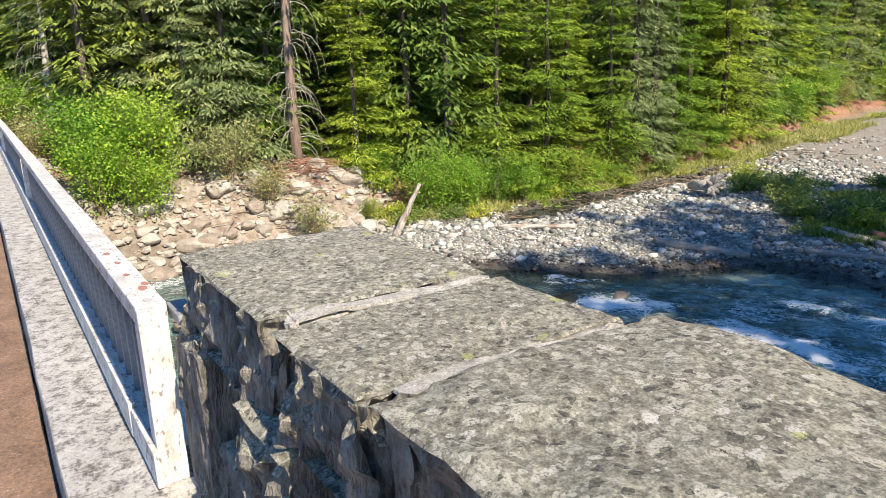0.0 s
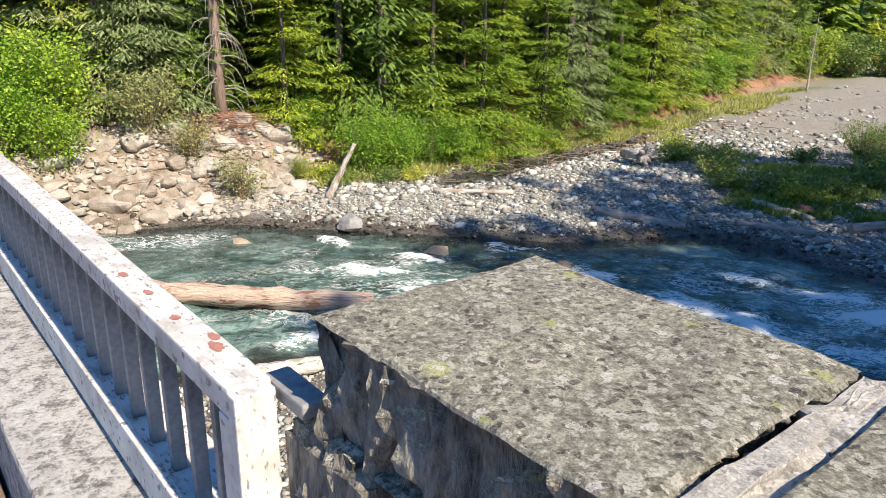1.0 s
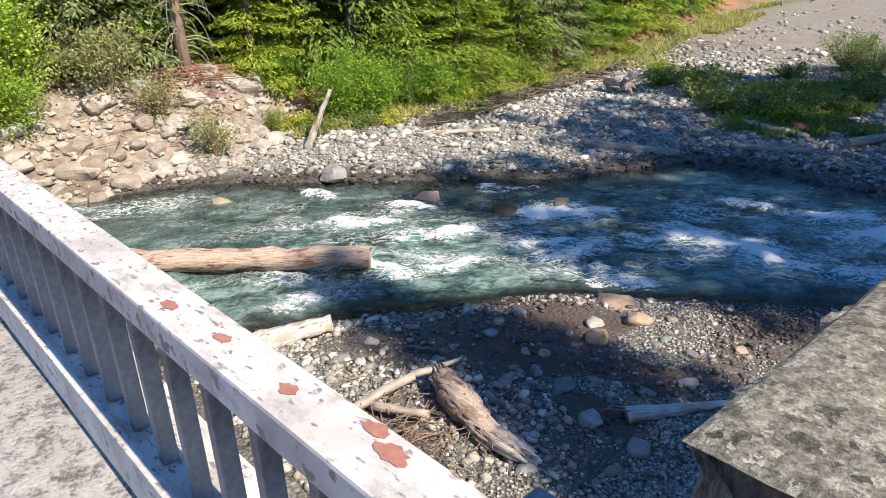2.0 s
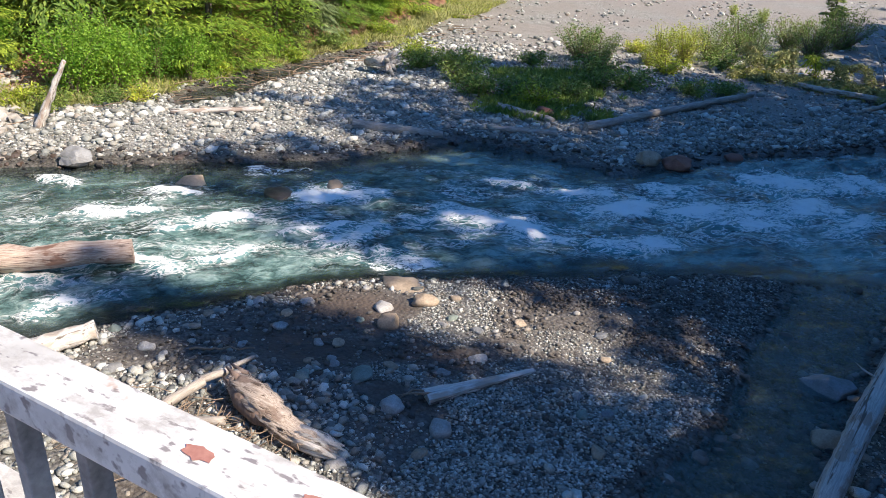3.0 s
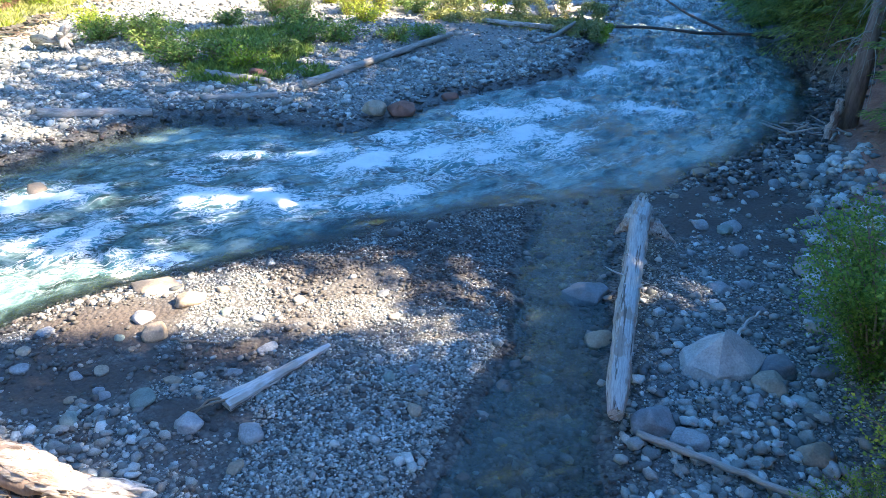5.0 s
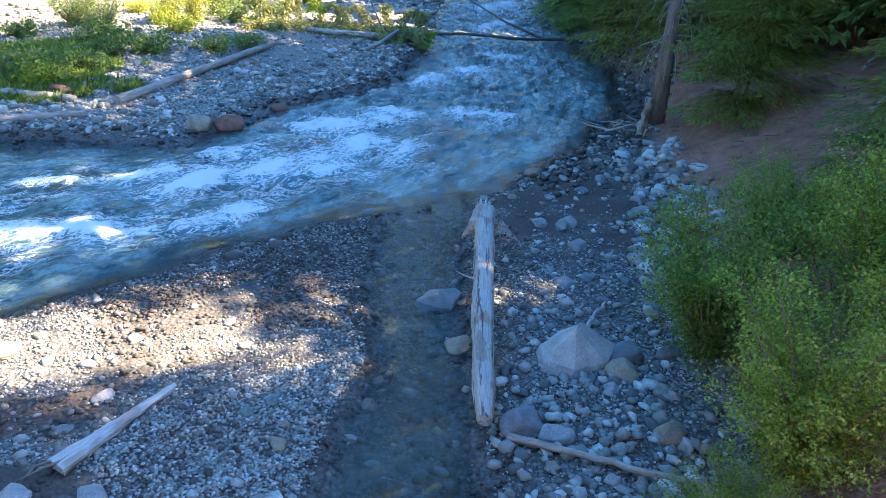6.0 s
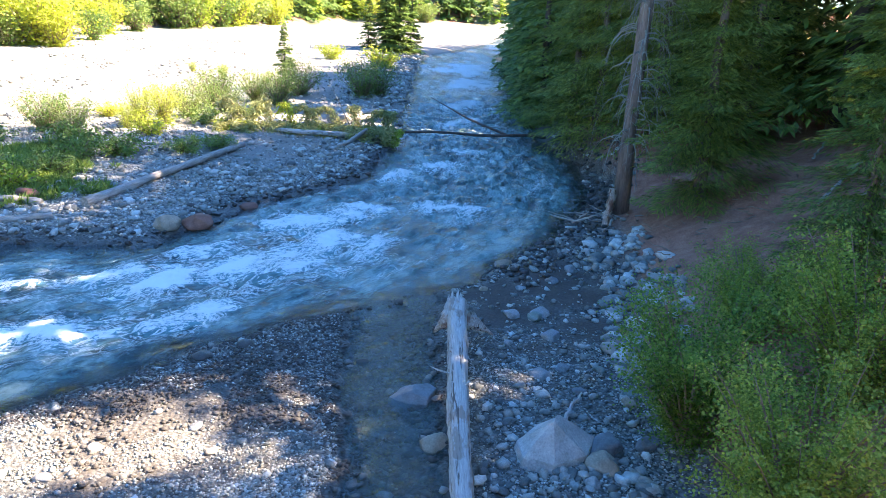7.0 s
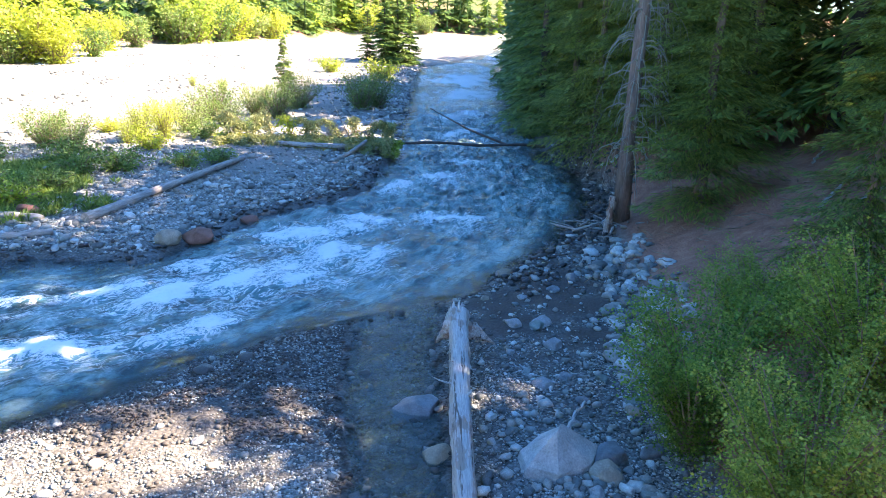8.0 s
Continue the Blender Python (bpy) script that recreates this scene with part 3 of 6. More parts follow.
def terrain(x, y):
    """Height of the ground and its layers at arrays x, y."""
    x, y = np.asarray(x, float), np.asarray(y, float)
    wob = (fbm(x * 0.9, y * 0.9) - 0.5) * 0.7
    dr, dc, db = signed(RIVER, x, y) + wob, signed(CHANNEL, x, y) + wob * 0.5, signed(BACKWATER, x, y) + wob
    rb, lb = -signed(RIGHT_BANK, x, y) + wob, -signed(LEFT_BANK, x, y) + wob
    land = np.minimum(np.minimum(dr, dc), db)
    base = water_level(y)
    far_side = smooth(-1, 1, along(x, y)[1])
    dry = base + 0.03 + 0.10 * np.clip(land, 0, 1) + (0.03 + 0.05 * far_side) * np.clip(land, 0, 5)
    bed = base - np.where(dr < 0, 0.55 * (1 - np.exp(np.minimum(dr, 0) / 1.3)), 0) - np.where((dc < 0) & (dr >= 0), 0.10 * (1 - np.exp(np.minimum(dc, 0) / 0.3)), 0) - np.where((db < 0) & (dr >= 0), 0.25 * (1 - np.exp(np.minimum(db, 0) / 0.5)), 0)
    z = np.where(land > 0, dry, bed)
    z = z + (fbm(x * 1.6, y * 1.6) - 0.5) * 0.16 * smooth(-0.6, 1.0, land) + (fbm(x * 6, y * 6) - 0.5) * 0.05 * smooth(-1.0, 0.3, land)
    rise = 4.6 * (1 - np.exp(-np.clip(rb, 0, None) * 0.105)) + 0.06 * np.clip(rb, 0, 60)
    rise = rise + 0.9 * smooth(0.0, 0.7, rb) * smooth(19.4, 21.5, y) * smooth(70, 50, y)
    road = smooth(2.5, -0.4, y) * smooth(0.0, 1.2, rb)
    rise = rise * (1 - road) + road * np.maximum(0.2, 3.62 - z)
    z = z + np.where(rb > 0, rise * (0.92 + 0.16 * fbm(x * 0.8, y * 0.8)), 0)
    steep = smooth(13.0, 9.5, y)
    lr = np.clip(lb, 0, None)
    rise_l = steep * (1.5 * smooth(0.0, 2.4, lr) + 0.12 * lr) + (1 - steep) * (0.5 * smooth(0, 1.5, lr) + 0.10 * np.minimum(lr, 60))
    ramp_up = smooth(3.0, -0.5, y) * smooth(0.5, 4.5, lr)
    rise_l = rise_l * (1 - ramp_up) + ramp_up * np.maximum(0.2, 3.62 - z)
    rise_l = rise_l + 0.42 * np.clip(lr - 9, 0, 90) * smooth(0, 8, lr - 9)
    z = z + np.where(lb > 0, rise_l, 0) + np.where(lb > 0, (fbm(x * 1.1, y * 1.1) - 0.5) * 0.5 * smooth(0, 2, lr), 0)
    layer = {}
    layer["wet"] = np.clip(smooth(0.8, 0.1, land) * (0.95 - 0.55 * smooth(-0.05, -0.25, land)), 0, 1)
    hollow = smooth(0.50, 0.62, fbm(x * 0.55 + 4, y * 0.55 + 9, 2.0)) * smooth(0.2, 0.8, land)
    near_bar = smooth(12.5, 11, y) * smooth(-9.5, -8, x) * smooth(0.5, -0.2, x)
    pocket = np.exp(-(((x + 5.0) / 2.7) ** 2 + ((y - 7.0) / 1.2) ** 2)) * 2.2 * near_bar * smooth(0.30, 0.62, fbm(x * 1.7, y * 1.7, 6.0))
    right_silt = np.exp(-(((x - 4.1) / 2.0) ** 2 + ((y - 13.6) / 3.0) ** 2)) * 2.0 * (0.3 + 0.7 * smooth(0.32, 0.6, fbm(x * 1.4, y * 1.4, 7.0)))
    layer["silt"] = np.clip(np.maximum(0.2 * smooth(0.05, -0.15, dc) * (dr > 0), np.maximum(np.maximum(hollow * near_bar * 0.5, pocket), right_silt * smooth(0.1, 0.5, land))), 0, 1)
    sandy = smooth(21, 30, y + 0.7 * (x + 8)) * smooth(1.5, 3.5, land) * smooth(-30, -8, -lb * 8) * smooth(0.25, 0.55, fbm(x * 0.3, y * 0.3, 5.0))
    # mask of the paler gravel: far side of the river, back from the water
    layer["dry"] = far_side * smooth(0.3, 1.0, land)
    layer["sand"] = np.clip(np.where(far_side > 0.5, sandy, 0), 0, 1)
    layer["soil"] = np.clip(smooth(0.0, 0.8, rb) + (1 - steep) * smooth(-0.4, 0.8, lb) + steep * smooth(2.6, 4.2, lb), 0, 1)
    layer["tan"] = np.clip(steep * smooth(-0.4, 0.4, lb) * smooth(4.4, 2.4, lb), 0, 1)
    veg = smooth(0.46, 0.6, fbm(x * 0.45 + 7, y * 0.45, 8.0))
    fringe = smooth(-3.2, -0.6, lb) * smooth(1.2, 0.0, lb) * (1 - steep) * smooth(0.0, 0.5, land)
    bar_green = np.exp(-(((x + 10.0) / 4.5) ** 2 + ((y - 23.0) / 3.2) ** 2)) * 1.4 * smooth(1.0, 2.5, land) * smooth(40, 34, y)
    hill = smooth(6, 12, lb)
    layer["grass"] = np.clip(hill + fringe * (0.35 + 0.65 * veg) + bar_green * veg * 0.8, 0, 1)
    return z, layer, land


def ground_z(x, y):
    return float(terrain(np.array([x]), np.array([y]))[0][0])


def graded(a, b, step, low, high, growth=1.16):
    core = list(np.arange(a, b, step))
    up, s = core[-1], step
    hi = []
    while up < high:
        s *= growth
        up += s
        hi.append(up)
    dn, s, lo = core[0], step, []
    while dn > low:
        s *= growth
        dn -= s
        lo.append(dn)
    return np.array(lo[::-1] + core + hi)


def grid_faces(nx, ny):
    i, j = np.meshgrid(np.arange(nx - 1), np.arange(ny - 1), indexing="ij")
    a = (i * ny + j).ravel()
    return np.stack([a, a + ny, a + ny + 1, a + 1], 1)


gx, gy = graded(-23, 11, 0.2, -650, 650), graded(2.5, 40, 0.2, -60, 880)
X, Y = np.meshgrid(gx, gy, indexing="ij")
Z, layers, _ = terrain(X, Y)
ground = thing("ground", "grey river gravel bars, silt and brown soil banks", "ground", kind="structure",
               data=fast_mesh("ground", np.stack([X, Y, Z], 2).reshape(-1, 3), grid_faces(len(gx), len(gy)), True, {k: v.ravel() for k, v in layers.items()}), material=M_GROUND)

# ---- water ----
# crests of broken water: from, to, half width
RAPIDS = [(-5.1, 15.3, -4.4, 15.5, 0.26), (-4.0, 14.5, -3.4, 15.4, 0.34), (-2.4, 15.4, -1.2, 16.4, 0.62), (-1.2, 15.6, 0.1, 17.7, 0.40), (-1.3, 18.9, 0.4, 19.6, 0.52), (-3.5, 12.6, -2.6, 13.3, 0.34), (-6.9, 12.4, -5.2, 12.6, 0.38), (-6.9, 14.9, -6.1, 15.0, 0.18), (0.6, 16.3, 1.2, 17.5, 0.32), (2.8, 20.7, 4.5, 20.2, 0.30),
          (4.1, 25.8, 5.0, 26.3, 0.40), (-9.9, 11.4, -8.7, 12.4, 0.30), (-7.9, 9.9, -7.7, 10.7, 0.30), (-6.8, 9.5, -6.1, 9.8, 0.30), (-7.5, 11.6, -6.6, 11.7, 0.14), (0.7, 20.4, 1.5, 20.2, 0.30), (-5.2, 12.3, -4.3, 12.5, 0.20), (-3.6, 16.6, -2.6, 17.2, 0.24)]
RIFFLES = [(-12.9, 8.2, -12.2, 8.8, 0.38), (-10.4, 9.1, -10.3, 9.7, 0.32), (-11.0, 6.6, -9.4, 7.3, 0.30), (-15.4, 8.9, -14.4, 8.9, 0.22), (-12.1, 12.1, -11.1, 12.7, 0.16), (-12.9, 9.7, -12.0, 10.1, 0.16), (-9.2, 7.9, -9.0, 8.6, 0.22), (-9.9, 4.9, -9.9, 5.6, 0.22), (-11.3, 5.7, -10.8, 6.1, 0.22), (-11.0, 8.1, -10.5, 8.9, 0.18),
           (-9.5, 12.0, -8.7, 12.7, 0.18), (-8.9, 9.6, -8.3, 10.6, 0.20), (5.6, 29.0, 6.6, 28.6, 0.40), (6.6, 35.0, 8.4, 37.0, 0.70), (8.0, 41.0, 10.0, 44.0, 0.90), (11.0, 52.0, 13.0, 57.0, 1.4), (14.0, 64.0, 17.0, 72.0, 2.0), (2.0, 24.0, 3.0, 25.0, 0.30)]
wx, wy = graded(-15.5, 10.5, 0.11, -60, 50, 1.12), graded(2.5, 42, 0.11, -75, 145, 1.06)
X, Y = np.meshgrid(wx, wy, indexing="ij")
tz, _, land = terrain(X, Y)
s, n = along(X, Y)
foam = np.zeros(X.shape)
wx_, wy_ = X + 0.7 * (fbm(X * 1.7, Y * 1.7, 2.0) - 0.5), Y + 0.7 * (fbm(X * 1.7, Y * 1.7, 12.0) - 0.5)
for k, (ax, ay, bx, by, fr) in enumerate(RAPIDS + RIFFLES):
    dx, dy = bx - ax, by - ay
    t = np.clip(((wx_ - ax) * dx + (wy_ - ay) * dy) / (dx * dx + dy * dy), 0, 1)
    away = np.hypot(wx_ - ax - t * dx, wy_ - ay - t * dy) / (fr * (1.25 if k < len(RAPIDS) else 0.9))
    s0, n0 = along(np.array([(ax + bx) / 2]), np.array([(ay + by) / 2]))
    tail = np.clip(s - s0[0], 0, None) / (fr * 4.5)          # streaks drawn out downstream
    trail = 0.62 * np.exp(-tail ** 2 - ((n - n0[0]) / (0.5 * math.hypot(dx, dy) + fr)) ** 2) * (s > s0[0]) * smooth(0.42, 0.62, fbm(s * 1.1, n * 3.4, 15.0, 3))
    foam = np.maximum(foam, np.maximum(np.exp(-away ** 3), trail))
depth_w = water_level(Y) - tz
streak = fbm(s * 0.9, n * 2.6, 1.0)
churn = fbm(s * 1.5 + 0.8 * n, n * 1.9, 3.0)
crest = foam
fine = smooth(56, 43, Y) * smooth(-20, -15, X)
wild = smooth(9, 3, np.hypot(X + 2, Y - 16)) + 0.6 * smooth(9, 3, np.hypot(X + 9.5, Y - 9)) + 0.6 * smooth(18, 24, Y)
foam = np.clip(foam * (0.66 + 0.70 * np.where(fine > 0.5, churn, 0.5)) + (0.10 + 0.75 * smooth(0.46, 0.68, fbm(X * 1.1, Y * 0.5, 3.0, 2))) * (1 - fine) + fine * (0.04 + 0.22 * np.clip(wild, 0, 1)) * smooth(0.48, 0.74, streak) * smooth(0.2, 0.45, depth_w), 0, 1.25)
calm = smooth(0.0, 0.3, depth_w)
swell = np.sin(s * 2.6 + 2.2 * fbm(s * 0.5, n * 0.7, 21.0) + n * 0.5) * smooth(0.35, 0.65, fbm(s * 0.35, n * 0.5, 23.0))
waves = ((fbm(s * 1.3, n * 2.0, 4.0) - 0.5) * 0.14 * calm + swell * 0.03 * calm + (fbm(s * 3.4, n * 4.6, 6.0, 3) - 0.5) * 0.13 * (1 + 1.3 * smooth(17, 23, Y)) * (0.25 + 0.75 * calm) + crest * (0.02 + 0.09 * fbm(s * 3.2, n * 3.2, 9.0, 3)) * calm) * fine + (fbm(X * 1.2, Y * 0.6, 7.0, 2) - 0.5) * 0.26 * (1 - fine) * calm
Zw = water_level(Y) + waves
faces = grid_faces(len(wx), len(wy))
keep = (land.ravel()[faces].min(axis=1) < 0.5)
side = (signed(CHANNEL, X, Y) < 0) & (signed(RIVER, X, Y) > 0)
deep = np.clip(smooth(0.05, 0.28, depth_w - 0.12 * smooth(-6, -9, X) * smooth(-0.5, 1.0, n)) * (0.95 - 0.36 * smooth(-7.5, -12, X) * smooth(-1.5, 1.0, n)), 0, 1)
deep = np.where(side, 0.16, deep)
foam = np.where(side | (signed(BACKWATER, X, Y) < 0.5), foam * 0.0, foam) * smooth(0.15, 0.4, depth_w + 0.25 * crest)
faces = faces[keep]
used, inv = np.unique(faces, return_inverse=True)
river = thing("water", "milky teal glacial river with white rapids", "river", kind="structure",
              data=fast_mesh("water", np.stack([X, Y, Zw], 2).reshape(-1, 3)[used], inv.reshape(-1, 4), True,
                             {"foam": foam.ravel()[used], "depth": deep.ravel()[used], "chop": (1 + 3.5 * smooth(20, 42, Y)).ravel()[used], "flow": np.stack([s, n, np.zeros(s.shape)], 2).reshape(-1, 3)[used]}), material=M_WATER)


# ---- bridge ----
def bridge():
    deck_z, curb_z = 4.08, 4.47
    thing("road", "dusty brown bridge roadway", "road", kind="structure", data=box_bm(-60, 60, -6.2, -0.26, deck_z - 0.45, deck_z), material=M_ROAD)
    bm = box_bm(-24, 0.10, -0.245, 0.16, 3.7, curb_z, 0.018)
    bmesh.ops.subdivide_edges(bm, edges=[e for e in bm.edges if e.calc_length() > 5], cuts=60)
    for v in bm.verts:
        v.co += Vector((0, 0, 1)) * 0.012 * (noise.noise(v.co * 3) if v.co.z > 4.3 else 0) + Vector((0, 0.012 * noise.noise(v.co * 4), 0))
    thing("kerb", "worn pale concrete bridge kerb with lichen spots", "kerb", kind="structure", data=bm, material=M_CONCRETE)
    thing("kerb", "worn pale concrete bridge kerb", "kerb", kind="structure", data=box_bm(-24, 12, -6.7, -6.21, 3.7, curb_z, 0.018), material=M_CONCRETE)
    thing("abutment", "concrete bridge abutment", "abutment", kind="structure", data=box_bm(0.12, 3.0, -6.6, 0.62, -0.6, 3.62, 0.03), material=M_CONCRETE)
    thing("abutment", "concrete bridge abutment", "abutment", kind="structure", data=box_bm(-26.5, -22.5, -6.6, 0.3, -0.6, 3.62, 0.03), material=M_CONCRETE)
    for y in (-0.6, -3.2, -5.8):
        thing("girder", "grey steel bridge girder", "girder", group="bridge girders", kind="structure", data=box_bm(-24, 0.5, y - 0.15, y + 0.15, 2.9, 3.62, 0.02), material=M_STEEL)

    # the railing: inverted channel on flat balusters, with end posts and a sill angle
    rail = thing("bridge_railing", "white-painted steel bridge railing with chipped paint and flat balusters", "railing")
    x0, x1 = -22.6, 0.0
    bm = box_bm(x0, x1 - 0.0, -0.004, 0.080, 4.942, 5.0, 0.006)
    part("top_rail", bm, M_PAINT, rail, "white-painted handrail with rust and dark scuffs")
    part("sill", box_bm(x0, x1, 0.002, 0.150, 4.556, 4.570), M_PAINT, rail)
    part("lip", box_bm(x0, x1 - 0.30, -0.026, -0.002, 4.482, 4.600, 0.004), M_PAINT, rail, "white sill angle standing up from the kerb")
    part("lip", box_bm(x1 - 0.29, x1 + 0.06, -0.022, -0.002, 4.478, 4.585, 0.004), M_PAINT, rail)
    bal = bpy.data.meshes.new("baluster")
    bm = box_bm(-0.012, 0.012, 0.022, 0.056, 4.571, 4.941, 0.003)
    bm.to_mesh(bal)
    bm.free()
    posts = [-5.3, -10.6, -15.9, -21.2]
    k = 0
    x = -0.155
    while x > x0 + 0.1:
        if min(abs(x - p) for p in posts) > 0.06:
            ob = part("baluster", bal, M_STEEL, rail)
            ob.location.x = x
        x -= 0.1555
        k += 1
    for p in posts:
        part("post", box_bm(p - 0.03, p + 0.03, -0.012, 0.085, 4.472, 4.940, 0.004), M_PAINT, rail)
    # end post: a channel with its web towards the wall
    part("end_post", merge(box_bm(0.002, 0.034, -0.006, 0.072, 4.42, 4.996, 0.004), box_bm(-0.050, 0.001, -0.004, 0.010, 4.572, 4.940, 0.003)), M_PAINT, rail, "white-painted end post with rust stains")
    part("bracket", box_bm(-0.05, 0.105, 0.084, 0.140, 4.955, 4.985, 0.006), M_STEEL, rail)
    # bare patches of red primer on the handrail
    rnd = random.Random(5)
    spots = [(-0.717, 0.030, 0.020), (-0.553, 0.040, 0.018), (-0.368, 0.038, 0.017), (-0.18, 0.052, 0.022), (-0.225, 0.066, 0.018)]
    for sx, sy, sr in spots:
        bm = bmesh.new()
        ring = [bm.verts.new((sx + sr * 1.25 * (0.65 + 0.5 * rnd.random()) * math.cos(a), sy + 0.62 * sr * (0.65 + 0.5 * rnd.random()) * math.sin(a), 5.0013)) for a in np.linspace(0, 2 * math.pi, 17)[:-1]]
        bm.faces.new(ring)
        part("paint_chip", bm, M_CHIP, rail, "bare patch of red primer")


bridge()


def rough_block(x0, x1, y0, y1, z0, z1, seed, top=0.010, sides=0.05, cuts=18, lean=0.0):
    """A quarried stone: bevelled block whose faces are broken up, the top least."""
    bm = box_bm(x0, x1, y0, y1, z0, z1)
    longest = max(x1 - x0, y1 - y0, z1 - z0)
    bmesh.ops.subdivide_edges(bm, edges=bm.edges[:], cuts=cuts, use_grid_fill=True)
    c = Vector(((x0 + x1) / 2, (y0 + y1) / 2, (z0 + z1) / 2))
    h = Vector(((x1 - x0) / 2, (y1 - y0) / 2, (z1 - z0) / 2))
    off = Vector((seed * 3.1, seed * 1.7, seed * 0.9))
    for v in bm.verts:
        q = v.co - c
        e = [abs(q[i]) / h[i] for i in range(3)]
        near = sorted(e)
        corner = max(0.0, (near[1] - 0.86) / 0.14) * (near[2] > 0.99)
        v.co -= q.normalized() * corner ** 2 * 0.022
        big = noise.noise(v.co * 5 + off) + 0.5 * noise.noise(v.co * 12 + off) + 0.3 * noise.noise(v.co * 30 + off)
        if e[2] > 0.99 and q.z > 0:
            v.co.z += top * big + lean * q.x
        else:
            ridged = 1.1 * abs(noise.noise(Vector((v.co.x * 12, v.co.y * 12, v.co.z * 4.5)) + off)) + 0.9 * abs(noise.noise(Vector((v.co.x * 32, v.co.y * 32, v.co.z * 9)) + off))
            amount = sides * (0.35 * big - 1.0 * ridged) * min(1.0, (1 - max(0.0, q.z / h.z)) * 3 + 0.25)
            v.co += Vector((q.x * (e[0] > 0.99), q.y * (e[1] > 0.99), 0)).normalized() * amount if (e[0] > 0.99 or e[1] > 0.99) else Vector((0, 0, 0))
    bm.normal_update()
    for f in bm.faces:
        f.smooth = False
        # sideways faces take the second slot; on capstones and rubble it is darkened for shade
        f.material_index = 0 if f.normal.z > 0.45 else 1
    return bm


def parapet():
    wall = thing("parapet_wall", "lichen-covered stone parapet wall with thick capstones and white mortar", "stone wall")
    caps = [(0.105, 0.775, 0.085, 0.640, 4.93, 5.158, 1, 0.0), (0.814, 1.185, 0.080, 0.642, 4.94, 5.160, 2, 0.0), (1.235, 2.35, 0.070, 0.640, 4.93, 5.200, 3, 0.0), (2.41, 3.3, 0.08, 0.640, 4.93, 5.19, 4, 0.0), (3.36, 4.4, 0.08, 0.640, 4.93, 5.19, 5, 0.0), (4.46, 5.4, 0.08, 0.640, 4.93, 5.19, 6, 0.0)]
    for x0, x1, y0, y1, z0, z1, seed, lean in caps:
        part("capstone", rough_block(x0, x1, y0, y1, z0, z1, seed, 0.008 if seed != 3 else 0.016, 0.085, (38 if seed < 3 else 30) if seed < 4 else 8, lean), (M_CAP, M_CLEFT_SHADE), wall, "grey capstone with pale lichen spots")
    for a, b, z in ((0.768, 0.808, 5.160), (1.176, 1.244, 5.168), (2.34, 2.42, 5.16), (3.29, 3.37, 5.16), (4.39, 4.47, 5.16)):
        bm = rough_block(a, b, 0.135, 0.618, 5.03, z, a * 9, 0.014, 0.05, 26)
        part("mortar_joint", bm, (M_MORTAR, M_MORTAR), wall, "white mortar joint")
    part("mortar_bed", rough_block(0.79, 0.83, 0.13, 0.62, 5.0, 5.146, 3.3, 0.012, 0.02, 12), M_CONCRETE, wall, "grey mortar bed beside the joint")
    # rubble stones below the caps
    rnd = random.Random(11)
    for z, hgt in ((4.82, 0.25), (4.57, 0.26), (4.31, 0.27), (4.03, 0.30), (3.75, 0.28)):
        x = 0.045
        while x < 5.3:
            wdt = rnd.uniform(0.16, 0.34)
            dy = rnd.choice((0.0, 0.02, 0.05, 0.12, 0.17)) if x > 0.9 else (-0.028 if x < 0.06 else rnd.choice((-0.09, -0.05, -0.01, 0.03)))
            part("rubble_stone", rough_block(x, x + wdt - 0.025, 0.10 + dy, 0.62 - rnd.uniform(0, 0.05), z - hgt / 2 + 0.1 * 0, z + hgt / 2 + 0.0, x * 7 + z, 0.02, 0.075, 12 if x < 2.2 else 3), (M_CAP, M_CLEFT_SHADE), wall)
            x += wdt
    # added dark block that stands in for the deep shadow beside the end post
    part("core", rough_block(0.040, 0.30, 0.072, 0.50, 3.6, 4.93, 5.5, 0.02, 0.02, 12), M_CLEFT_SHADE, wall, "dark filler stone for the shadowed gap behind the railing post")
    # dark box behind the rubble: shade of the voids put into its colour
    part("core", box_bm(0.08, 5.3, 0.24, 0.55, 3.6, 4.95), M_ROCK_DARK, wall, "dark backing for the shaded voids between rubble stones")


parapet()


# ---- trees ----
def kites(p, d, up, length, width, droop):
    """Arrays of narrow leaf-shaped quads from p along d."""
    side = np.cross(d, up)
    side /= np.linalg.norm(side, axis=1)[:, None] + 1e-9
    mid = p + d * (length * 0.45)[:, None]
    tip = p + d * length[:, None]
    mid[:, 2] -= droop * length * 0.15
    tip[:, 2] -= droop * length * 0.5
    v = np.stack([p, mid + side * width[:, None], tip, mid - side * width[:, None]], 1).reshape(-1, 3)
    return v, np.arange(len(p) * 4).reshape(-1, 4)


